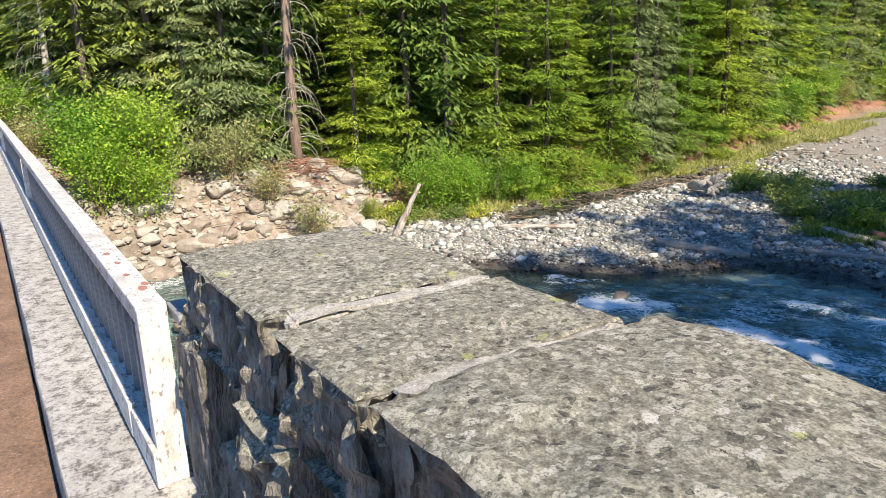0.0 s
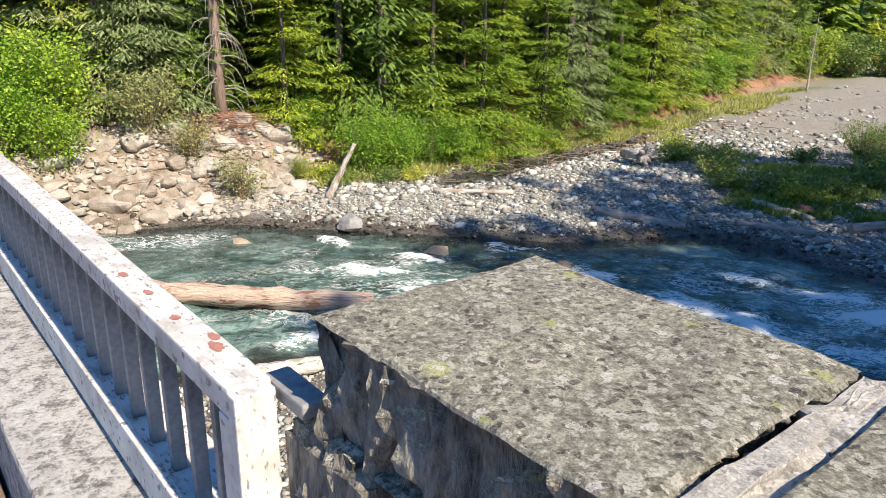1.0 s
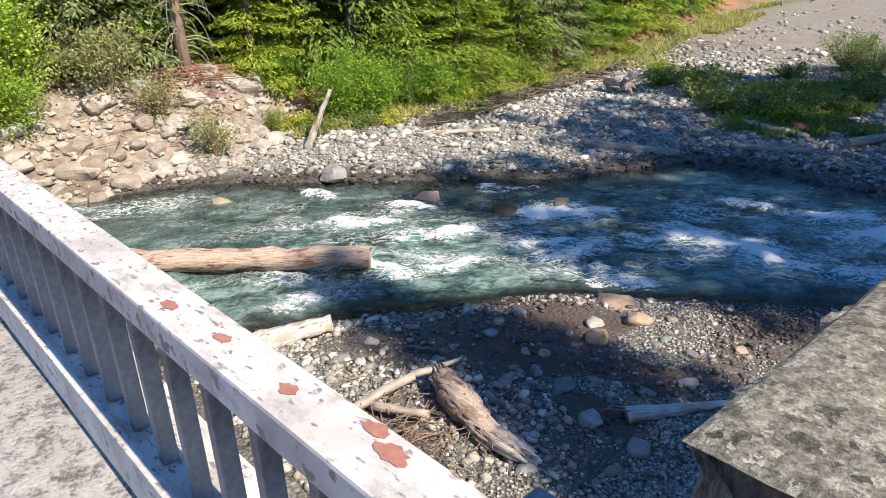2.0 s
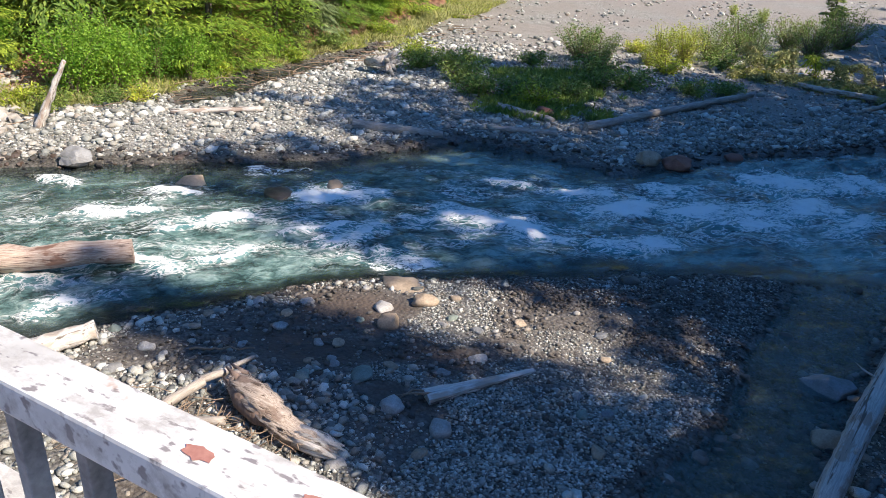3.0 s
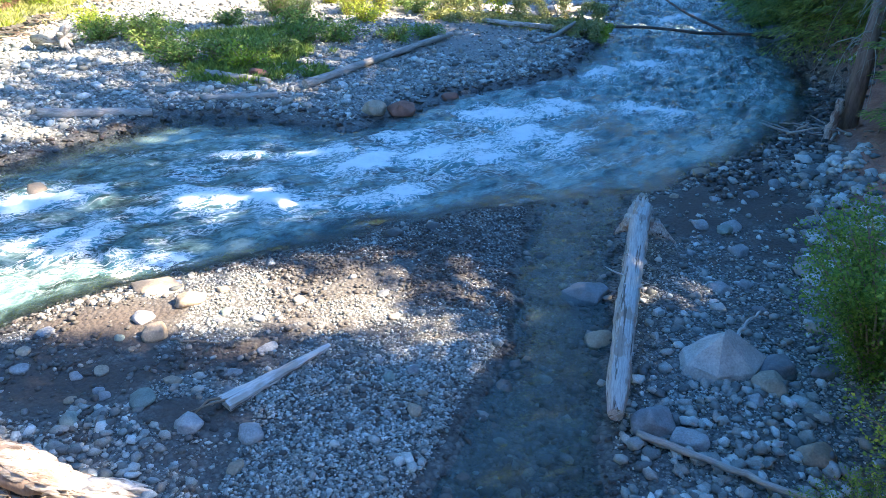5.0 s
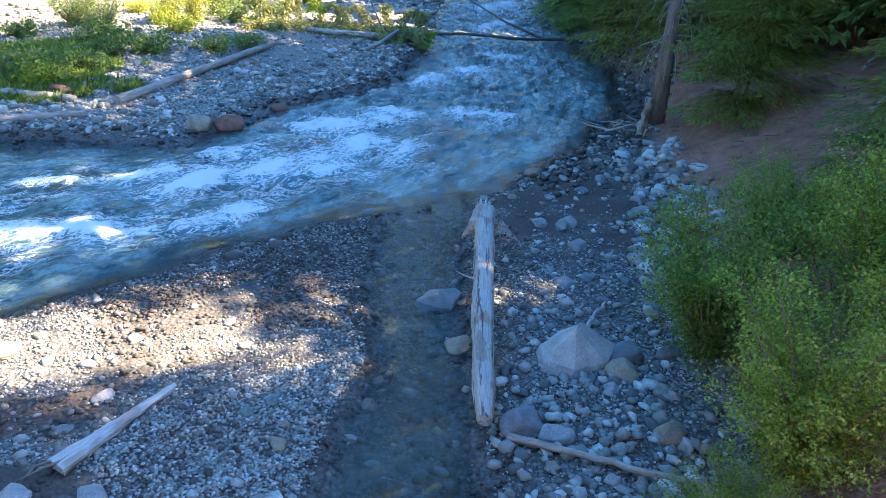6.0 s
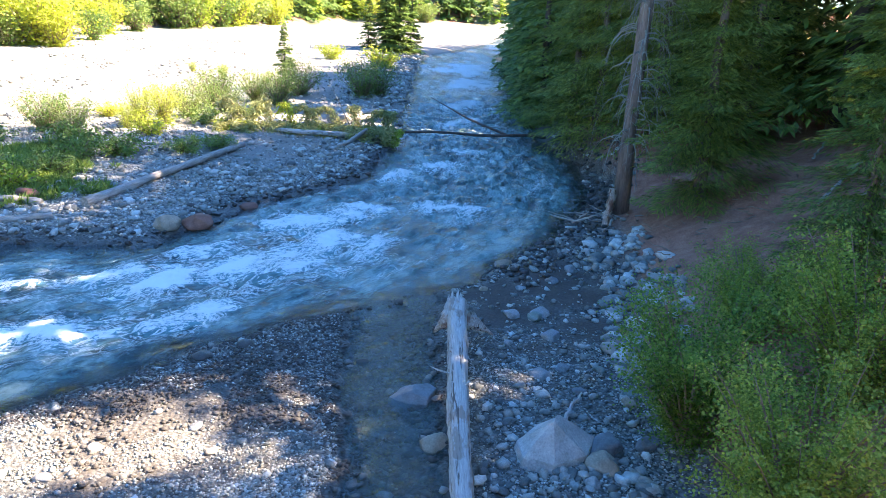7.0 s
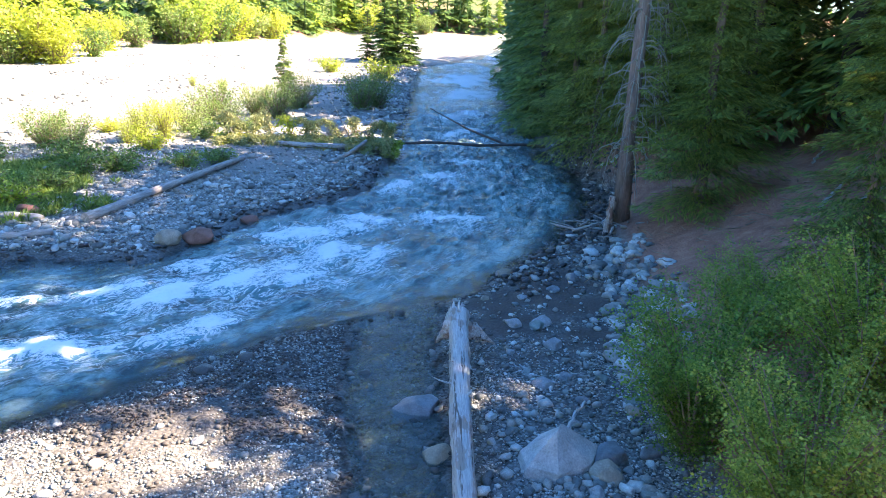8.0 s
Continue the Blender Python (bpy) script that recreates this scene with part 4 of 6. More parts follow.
def fir_crown(H, R, z0, nb, steps, seed, droop=0.5, shape=0.8, twig=0.30, wide=0.085, tip=0.14, spray=0):
    r = np.random.RandomState(seed)
    u = r.rand(nb) ** 1.05
    zb = z0 + (H - z0) * u
    L = R * (1 - u) ** shape * (0.62 + 0.55 * r.rand(nb)) + 0.18
    az = r.rand(nb) * 2 * np.pi
    a = np.where(u > 0.75, 0.55, 0.12 - 0.25 * (1 - u)) + 0.18 * (r.rand(nb) - 0.5)
    if spray:
        # loose flat boughs: many short needle tufts, widest a third of the way out
        pick = r.choice(nb, spray, p=L / L.sum())
        t = 0.03 + 0.97 * r.rand(spray) ** 0.85
        half = L[pick] * 0.34 * np.sin(np.pi * np.clip(0.12 + 0.86 * t, 0, 1)) + 0.04
        lat = (2 * r.rand(spray) - 1) * half
        ang, reach, lean = az[pick], L[pick] * t, a[pick]
        base = np.stack([np.cos(ang) * reach - np.sin(ang) * lat, np.sin(ang) * reach + np.cos(ang) * lat, zb[pick] + L[pick] * (lean * t - droop * 0.42 * t * t) - 0.30 * np.abs(lat)], 1) + 0.035 * r.randn(spray, 3)
        head = ang + np.sign(lat) * (0.15 + 0.9 * r.rand(spray))
        d = np.stack([np.cos(head), np.sin(head), -0.25 * droop - 0.1 + 0.45 * (r.rand(spray) - 0.5)], 1)
        d /= np.linalg.norm(d, axis=1)[:, None]
        ln_ = tip * (0.7 + 0.9 * r.rand(spray))
        up = np.stack([0.9 * (r.rand(spray) - 0.5), 0.9 * (r.rand(spray) - 0.5), np.ones(spray)], 1)
        v, _ = kites(base, d, up, ln_, ln_ * wide, droop)
        return fast_mesh("crown", v, np.arange(len(v)).reshape(-1, 4))
    allv = []
    for t in np.linspace(0.12, 1.0, steps):
        reach = L * t
        base = np.stack([np.cos(az) * reach, np.sin(az) * reach, zb + L * (a * t - droop * 0.42 * t * t)], 1)
        for sgn in (-1, 1, 0):
            if sgn == 0 and t < 0.55:
                continue
            ang = az + sgn * (0.75 + 0.35 * (r.rand(nb) - 0.5)) + 0.25 * (r.rand(nb) - 0.5)
            ln_ = (twig * L * (1 - 0.72 * t) + tip) * (0.65 + 0.6 * r.rand(nb))
            d = np.stack([np.cos(ang), np.sin(ang), -0.15 - 0.35 * droop * t + 0.25 * (r.rand(nb) - 0.5)], 1)
            d /= np.linalg.norm(d, axis=1)[:, None]
            up = np.stack([0.5 * (r.rand(nb) - 0.5), 0.5 * (r.rand(nb) - 0.5), np.ones(nb)], 1)
            v, _ = kites(base + 0.03 * (r.rand(nb, 3) - 0.5), d, up, ln_, ln_ * wide + 0.012, droop)
            allv.append(v)
    v = np.concatenate(allv)
    return fast_mesh("crown", v, np.arange(len(v)).reshape(-1, 4))


def fir(label, H, R, z0, nb, steps, seed, needles, bark=None, droop=0.5, shape=0.8, twig=0.30, wide=0.085, girth=None, group="conifers", dead=0, tip=0.14, dead_span=(0.16, 0.8), spray=0):
    t = thing("fir_tree", label, "tree", group)
    g = girth or H * 0.011 + 0.02
    rnd = random.Random(seed)
    pts = [(0.04 * math.sin(k * 1.3 + seed), 0.04 * math.cos(k * 1.7 + seed), -0.4 + (H + 0.4) * k / 9) for k in range(10)]
    part("trunk", tube(pts, [g * (1.25 if k == 0 else 1.0) * (1 - 0.93 * k / 9) + 0.012 for k in range(10)], 9, 0.2, seed), bark or M_BARK, t)
    if dead:
        bms = []
        for k in range(dead):
            z, a, ln_ = rnd.uniform(*dead_span) * H * 0.9, rnd.uniform(0, 6.28), rnd.uniform(0.5, 1.5)
            ca, sa = math.cos(a), math.sin(a)
            curve = [(0, 0), (0.35, 0.03), (0.62, -0.10), (0.80, -0.36), (0.90, -0.68), (0.94, -1.05)]
            wob = rnd.uniform(-0.15, 0.15)
            pts = [(ca * ln_ * h - sa * wob * h * h, sa * ln_ * h + ca * wob * h * h, z + ln_ * v) for h, v in curve]
            bms.append(tube(pts, [0.020, 0.016, 0.012, 0.009, 0.006, 0.003], 4, 0, k, False))
            if dead > 100:
                for q in (1, 2, 3, 4):
                    p, b = pts[q], rnd.uniform(0, 6.28)
                    w = rnd.uniform(0.12, 0.38)
                    bms.append(tube([p, (p[0] + 0.6 * w * math.cos(b), p[1] + 0.6 * w * math.sin(b), p[2] - 0.45 * w), (p[0] + 0.8 * w * math.cos(b), p[1] + 0.8 * w * math.sin(b), p[2] - 1.2 * w)], [0.007, 0.005, 0.002], 3, 0, k, False))
        part("dead_branchwork", merge(*bms), M_LICHEN_TWIG, t, "grey drooping dead branches")
    if nb:
        part("crown", fir_crown(H, R, z0, nb, steps, seed, droop, shape, twig, wide, tip, spray), needles, t)
    return t


def at(x, y, s=1.0, rz=0.0, dz=0.0, sz=None, tilt=0.0):
    return pose(x, y, ground_z(x, y) + dz, tilt, 0, rz) @ Matrix.Diagonal((s, s, sz or s, 1))


kinds = {
    "green": fir("sunlit green conifer with layered drooping boughs at the river edge", 13, 2.3, 0.15, 190, 13, 1, M_FIR, droop=0.25, wide=0.115, tip=0.21, spray=15000),
    "green_b": fir("sunlit green conifer, slender and dense, at the forest edge", 16, 1.9, 0.3, 230, 11, 2, M_FIR, shape=0.7, droop=0.3, wide=0.115, tip=0.21, spray=14500),
    "grey": fir("grey-green conifer with drooping boughs at the forest edge", 15, 2.7, 0.3, 200, 13, 3, M_FIR_GREY, droop=0.45, wide=0.115, tip=0.23, spray=16500),
    "spire": fir("slender grey-green spire conifer in the forest edge", 18, 1.5, 0.3, 270, 10, 4, M_FIR_GREY, droop=0.5, shape=0.55, wide=0.115, tip=0.21, spray=13500),
    "dark": fir("dark green conifer deeper in the forest", 19, 2.8, 0.8, 200, 6, 5, M_FIR_DARK, shape=0.7, wide=0.15, tip=0.34, spray=4600),
    "deep": fir("tall green conifer inside the forest", 18, 2.5, 0.8, 200, 6, 7, M_FIR_DEEP, shape=0.65, wide=0.15, tip=0.30, spray=5200),
    "bare": fir("tall dark conifer with a bare lower trunk", 20, 2.8, 6.0, 150, 6, 6, M_FIR_DARK, dead=24, wide=0.15, tip=0.34, spray=4000),
    "edge": fir("dark conifer of the dense stand along the shaded bank", 16, 2.4, 0.2, 190, 8, 10, M_FIR_DARK, wide=0.20, tip=0.26, droop=0.4, spray=8500),
    "bar": fir("small dark conifer on the gravel bar beside the river", 9, 1.9, 0.1, 120, 8, 12, M_FIR_DARK, shape=0.9, wide=0.28, tip=0.34, droop=0.3, spray=5200, group="conifers on the bar"),
    "far": fir("distant sunlit conifer at the head of the valley", 15, 2.6, 0.3, 64, 3, 8, M_FIR, twig=0.75, wide=0.30),
    "far_dark": fir("distant dark conifer at the head of the valley", 18, 2.6, 0.5, 64, 3, 9, M_FIR_DARK, twig=0.75, wide=0.30),
}
placed = set()


def plant(kind, x, y, s=1.0, rz=0.0, sz=None, dz=0.0, tilt=0.0):
    src = kinds[kind]
    m = at(x, y, s, rz, dz, sz, tilt)
    if kind in placed:
        return copy_thing(src, m)
    placed.add(kind)
    src.matrix_world = m
    return src


far_stand = {"far": [], "far_dark": []}


def plant_far(kind, x, y, s, rz):
    far_stand[kind].append(at(x, y, s, rz))


# forest on the far side of the river
rnd = random.Random(21)
front = [("grey", -25.2, 7.4, 0.9), ("green_b", -24.2, 9.0, 0.8), ("grey", -26.0, 4.8, 0.9), ("green", -24.0, 13.6, 0.9), ("green_b", -22.8, 16.6, 0.9), ("grey", -24.4, 6.0, 0.85), ("grey", -24.0, 7.4, 0.95), ("dark", -25.4, 9.4, 0.9), ("green", -22.6, 11.6, 0.75), ("green_b", -23.6, 12.6, 0.85), ("bare", -24.8, 10.2, 0.8), ("dark", -23.2, 14.2, 0.95), ("dark", -22.4, 15.6, 0.9), ("green", -21.5, 17.4, 0.85),
         ("green", -21.0, 19.6, 0.95), ("green_b", -21.6, 21.2, 0.9), ("green", -21.2, 23.4, 0.8), ("spire", -21.4, 25.2, 0.95), ("spire", -21.8, 26.9, 0.85), ("green_b", -21.9, 28.4, 0.9), ("green", -22.4, 30.2, 0.9), ("green_b", -22.0, 32.4, 1.0), ("green", -22.8, 34.6, 1.0),
         ("spire", -23.8, 37.0, 1.0), ("dark", -24.2, 39.0, 1.0), ("green_b", -24.6, 41.5, 1.0), ("green", -25.6, 44.0, 1.0), ("spire", -26.0, 47.0, 1.0), ("green_b", -26.6, 50.0, 1.0), ("grey", -27.2, 53.0, 1.0), ("green", -27.4, 57.0, 1.1)]
for kind, x, y, sc in front:
    plant(kind, x, y, sc * rnd.uniform(0.95, 1.1), rnd.uniform(0, 360))
for row, (dx, count) in enumerate(((-3.2, 24), (-6.8, 22), (-11.5, 26))):
    for k in range(count):
        y = 1.5 + 58 * (k + rnd.uniform(0.1, 0.9)) / count
        x = -22.5 + dx - 0.11 * max(0, y - 34) - max(0, 5 - y) * 0.7 + rnd.uniform(-1.2, 1.2)
        if row < 2:
            plant(rnd.choice(["dark", "dark", "bare", "deep", "deep"]), x, y, rnd.uniform(0.85, 1.2), rnd.uniform(0, 360))
        else:
            plant_far("far_dark", x, y, rnd.uniform(0.85, 1.2), rnd.uniform(0, 360))
far_edge = [(-28, 62), (-33, 75), (-31, 94), (-17, 112), (-7, 131), (14, 174), (44, 184), (80, 196)]
for (ax, ay), (bx, by) in zip(far_edge, far_edge[1:]):
    count = max(3, int(math.hypot(bx - ax, by - ay) / 4.0))
    for k in range(count):
        t = (k + rnd.random() * 0.7) / count
        for back in (0, 4, 9):
            plant_far(rnd.choice(["far", "far_dark", "far_dark"]), ax + (bx - ax) * t - back * 0.6 + rnd.uniform(-1.5, 1.5), ay + (by - ay) * t + back + rnd.uniform(-1, 1), rnd.uniform(0.8, 1.25), rnd.uniform(0, 360))
# dead grey snag leaning at the far left
kinds["snag"] = fir("dead grey conifer with bare drooping branches beside the road", 13, 2, 0, 0, 0, 15, M_FIR_DARK, M_LICHEN_TWIG, girth=0.2, dead=70)
plant("snag", -27.2, 1.9, 0.8, 40, tilt=-5)
plant("snag", -22.4, 51.0, 0.5, 200, tilt=4)
plant("grey", -28.6, 2.4, 0.8, 10)
plant("dark", -31.0, 1.6, 0.9, 70)
plant("dark", -29.4, 4.2, 0.9, 170)
plant("grey", -26.6, 4.4, 0.75, 200)

# forest on the near right bank
near_a = fir("dark green drooping conifer on the shaded river bank", 14, 2.5, 0.3, 300, 20, 31, M_FIR_BANK, M_BARK_GREY, droop=0.45, wide=0.10, tip=0.17, spray=34000, group="bank conifers", dead=26, dead_span=(0.05, 0.4))
near_b = fir("green conifer with flat layered boughs on the shaded bank", 12, 2.1, 0.1, 300, 22, 32, M_FIR_BANK, M_BARK_GREY, droop=0.30, shape=0.75, wide=0.10, tip=0.155, spray=40000, group="bank conifers")
near_a.matrix_world = at(10.6, 26.5, 0.95, 20)
near_b.matrix_world = at(9.0, 16.2, 0.9, 0)
# those at y below 7 are out of view, added to cast shade
for src, x, y, sc, rz in ((near_a, 10.8, 29.5, 0.98, 100), (near_a, 11.4, 23.3, 1.1, 200), (near_b, 12.6, 20.0, 1.2, 90), (near_b, 13.4, 11.6, 1.15, 150), (near_a, 10.8, 6.7, 1.2, 250), (near_b, 9.4, 5.5, 1.02, 300), (near_a, 14.6, 15.0, 1.2, 310), (near_b, 8.8, 3.9, 0.6, 30), (near_b, 8.3, 6.0, 0.75, 210), (near_b, 8.0, 4.8, 0.7, 120), (near_b, 7.25, 8.9, 0.66, 75)):
    copy_thing(src, at(x, y, sc, rz))
# the one at (9.3, 4.2) is out of view, added to shade the thicket
for x, y, sc, rz in ((12.8, 32.5, 0.8, 60), (9.3, 4.2, 0.62, 10), (14.6, 37.0, 0.7, 130)):
    plant("edge", x, y, sc, rz)
big = fir("tall conifer with a thick grey trunk and drooping dead branches", 24, 2.6, 9.5, 200, 8, 41, M_FIR_DARK, M_BARK_GREY, girth=0.205, dead=170, group="bank conifers", dead_span=(0.09, 0.55))
big.matrix_world = at(7.95, 18.2, 1.0, 0, tilt=1)
# the tall stand behind, placed and sized so that it shades river and bars
for kind, x, y, sc in (("dark", 14.4, 6.7, 1.1), ("dark", 16.6, 6.9, 1.15), ("dark", 15.0, 11.4, 1.25), ("dark", 17.0, 13.2, 1.4), ("dark", 18.4, 14.5, 1.4), ("dark", 17.6, 20.8, 1.48), ("bare", 14.2, 14.2, 1.15), ("dark", 15.6, 16.6, 1.3), ("dark", 14.4, 18.2, 1.2), ("dark", 16.8, 19.6, 1.42), ("bare", 13.4, 21.4, 1.05), ("dark", 15.8, 23.0, 1.42), ("dark", 17.4, 26.0, 1.5), ("dark", 16.2, 24.6, 1.42), ("dark", 15.4, 27.4, 1.4), ("dark", 14.8, 29.0, 1.1), ("dark", 16.6, 31.6, 0.95), ("dark", 18.4, 35.5, 0.8), ("dark", 17.6, 11.4, 1.2), ("dark", 19.4, 15.4, 1.25), ("dark", 20.0, 18.0, 1.2), ("dark", 20.4, 22.0, 0.9)):
    plant(kind, x, y, sc, rnd.uniform(0, 360))
for k in range(22):
    y = rnd.uniform(11, 21)
    plant_far("far_dark", 22 + rnd.uniform(0, 18), y, rnd.uniform(0.8, 1.0), rnd.uniform(0, 360))
edge_r = [(11.6, 35), (13.8, 43.5), (15.8, 51), (18.6, 62), (22.8, 76), (25.6, 84), (33, 95), (42, 106), (56, 122)]
for (ax, ay), (bx, by) in zip(edge_r, edge_r[1:]):
    for back in (0.6, 2.6, 5.0, 8.0):
        count = int(math.hypot(bx - ax, by - ay) / (1.9 if ay < 60 else 2.6))
        for k in range(count):
            t = (k + rnd.random()) / count
            spot = (ax + (bx - ax) * t + back + rnd.uniform(-0.8, 0.8), ay + (by - ay) * t + rnd.uniform(-0.6, 0.6), rnd.uniform(0.74, 0.95) + 0.015 * back, rnd.uniform(0, 360))
            if back < 3 and spot[1] < 60:
                plant("edge", spot[0], spot[1], spot[2] * 1.4, spot[3])
            else:
                plant_far("far_dark", *spot)
for k in range(20):
    plant("edge", 13.0 + 0.7 * k % 9 + rnd.uniform(0, 1.5), 13.5 + 0.95 * k + rnd.uniform(-0.6, 0.6), rnd.uniform(0.6, 0.9), rnd.uniform(0, 360))
# forest beyond the end of the bridge
for k in range(22):
    plant_far(rnd.choice(["far_dark", "far"]), rnd.uniform(-58, -31), rnd.uniform(-16, 9), rnd.uniform(0.9, 1.2), rnd.uniform(0, 360))


def join_far(kind, label):
    """All the far conifers of one kind as one object: crowns and trunks."""
    vs, fs, count = [], [], 0
    for child in kinds[kind].children:
        me = child.data
        v = np.empty(len(me.vertices) * 3, np.float32)
        me.vertices.foreach_get("co", v)
        v = np.c_[v.reshape(-1, 3), np.ones(len(me.vertices))]
        f = np.array([tuple(p.vertices) for p in me.polygons if len(p.vertices) == 4])
        for m in far_stand[kind]:
            vs.append((v @ np.array(m).T)[:, :3])
            fs.append(f + count)
            count += len(v)
    me = fast_mesh("distant_forest", np.concatenate(vs), np.concatenate(fs))
    thing("distant_forest", label, "forest", kind="stuff", data=me, material=M_FIR if kind == "far" else M_FIR_DARK)


join_far("far", "distant sunlit conifer forest at the head of the valley")
join_far("far_dark", "dark conifer forest along the valley sides")
for kind in ("far", "far_dark"):
    for ob in (*kinds[kind].children, kinds[kind]):
        bpy.data.objects.remove(ob)
for kind, x, y, sc in (("bar", 10.6, 80.5, 1.0), ("bar", 9.0, 79, 0.85), ("bar", 12.2, 82, 0.7), ("bar", 10.0, 84, 0.95), ("bar", 7.6, 83, 0.6)):
    plant(kind, x, y, sc, rnd.uniform(0, 360))


# ---- shrubs and grass ----
def shrub_meshes(w, h, leaves, leaf, seed, stems=14, spread=0.16, low=0.25, wide=0.36, arch=1.4):
    """Stems that arch outwards, and leaves in loose clumps along them."""
    r = np.random.RandomState(seed)
    rr = random.Random(seed)
    bms, P = [], []
    per = leaves // stems
    for k in range(stems):
        a = 2 * math.pi * (k + rr.random()) / stems
        reach, top = w * (0.25 + 0.75 * math.sqrt(rr.random())), h * (0.55 + 0.45 * rr.random())
        reach *= 1 - 0.45 * (top / h - 0.55) / 0.45
        pts = [Vector((math.cos(a) * reach * t ** arch, math.sin(a) * reach * t ** arch, top * (1.25 * t - 0.25 * t * t) - 0.1)) for t in (0, 0.3, 0.6, 0.85, 1.0)]
        bms.append(tube(pts, [0.022 * h ** 0.5, 0.016 * h ** 0.5, 0.011, 0.007, 0.003], 4, 0, k, False))
        t = low + (1 - low) * r.rand(per) ** 0.75
        clump = np.round(t * 6) / 6
        ang = r.rand(7) * 2 * math.pi
        idx = np.clip((clump * 6).astype(int), 0, 6)
        rad = spread * h * (0.45 + 0.6 * r.rand(per)) * (1.15 - 0.5 * t)
        off = r.randn(per, 3) * rad[:, None]
        side = np.stack([np.cos(ang[idx]), np.sin(ang[idx]), np.zeros(per)], 1) * spread * h * 0.8
        q = np.stack([np.cos(a) * reach * t ** arch, np.sin(a) * reach * t ** arch, top * (1.25 * t - 0.25 * t * t) - 0.1], 1) + off + side
        q[:, 2] = np.maximum(q[:, 2], 0.03)
        P.append(q)
    p = np.concatenate(P)
    n = len(p)
    d = r.randn(n, 3) * np.array([1, 1, 0.55])
    d /= np.linalg.norm(d, axis=1)[:, None]
    up = r.randn(n, 3) * 0.6 + np.array([0, 0, 1.0])
    ln_ = leaf * (0.6 + 0.8 * r.rand(n))
    v, f = kites(p, d, up, ln_, ln_ * wide, 0.35)
    return merge(*bms), fast_mesh("foliage", v, f)


def shrub(label, w, h, leaves, leaf, seed, mat, group="shrubs", **kw):
    t = thing("shrub", label, "shrub", group)
    stems, crown = shrub_meshes(w, h, leaves, leaf, seed, **kw)
    part("stem_clump", stems, M_TWIG, t)
    part("foliage", crown, mat, t)
    return t


M_LEAF_ALDER = leaf_mat("alder_leaves", [(0.1, (0.090, 0.165, 0.024)), (0.5, (0.225, 0.34, 0.046)), (0.9, (0.43, 0.53, 0.09))], 0.45)
bush = {
    "bright": shrub("bright green leafy shrub at the foot of the forest", 1.3, 2.3, 5200, 0.075, 51, M_LEAF, "bank shrubs"),
    "tall": shrub("bright green upright alder shrub at the forest edge", 1.2, 3.4, 5600, 0.08, 52, M_LEAF, "bank shrubs", stems=18),
    "dull": shrub("dusty olive shrub with bare stems on the rocky bank", 1.5, 2.4, 1900, 0.12, 53, M_LEAF_DULL, "bank shrubs", stems=26, wide=0.22),
    "yellow": shrub("yellow-green willow shrub on the gravel bar", 1.0, 2.0, 4200, 0.085, 54, M_LEAF_YEL, "willows on the bar", stems=34, wide=0.18, low=0.03, arch=0.9, spread=0.10),
    "willow": shrub("grey-green willow shrub on the gravel bar", 1.4, 1.7, 4800, 0.085, 55, M_LEAF_OLIVE, "willows on the bar", stems=40, wide=0.18, low=0.03, arch=0.85, spread=0.10),
    "low": shrub("low green willow clump among the stones", 1.0, 0.75, 1700, 0.10, 56, M_LEAF_OLIVE, "willows on the bar", stems=20, wide=0.2),
    "lowyel": shrub("low yellow-green clump among the stones", 0.9, 0.7, 1200, 0.10, 57, M_LEAF_YEL, "willows on the bar", stems=20, wide=0.2),
}
bush["far"] = shrub("distant bright yellow-green shrub below the forest", 1.7, 2.0, 3200, 0.12, 58, M_LEAF_YEL, "distant shrubs", stems=30, wide=0.34, low=0.0, arch=0.8, spread=0.12)
bush["far_green"] = shrub("distant bright green shrub below the forest", 1.6, 2.0, 3000, 0.12, 59, M_LEAF_OLIVE, "distant shrubs", stems=30, wide=0.34, low=0.0, arch=0.8, spread=0.12)
for k, ob in bush.items():
    kinds["bush_" + k] = ob
rnd = random.Random(33)
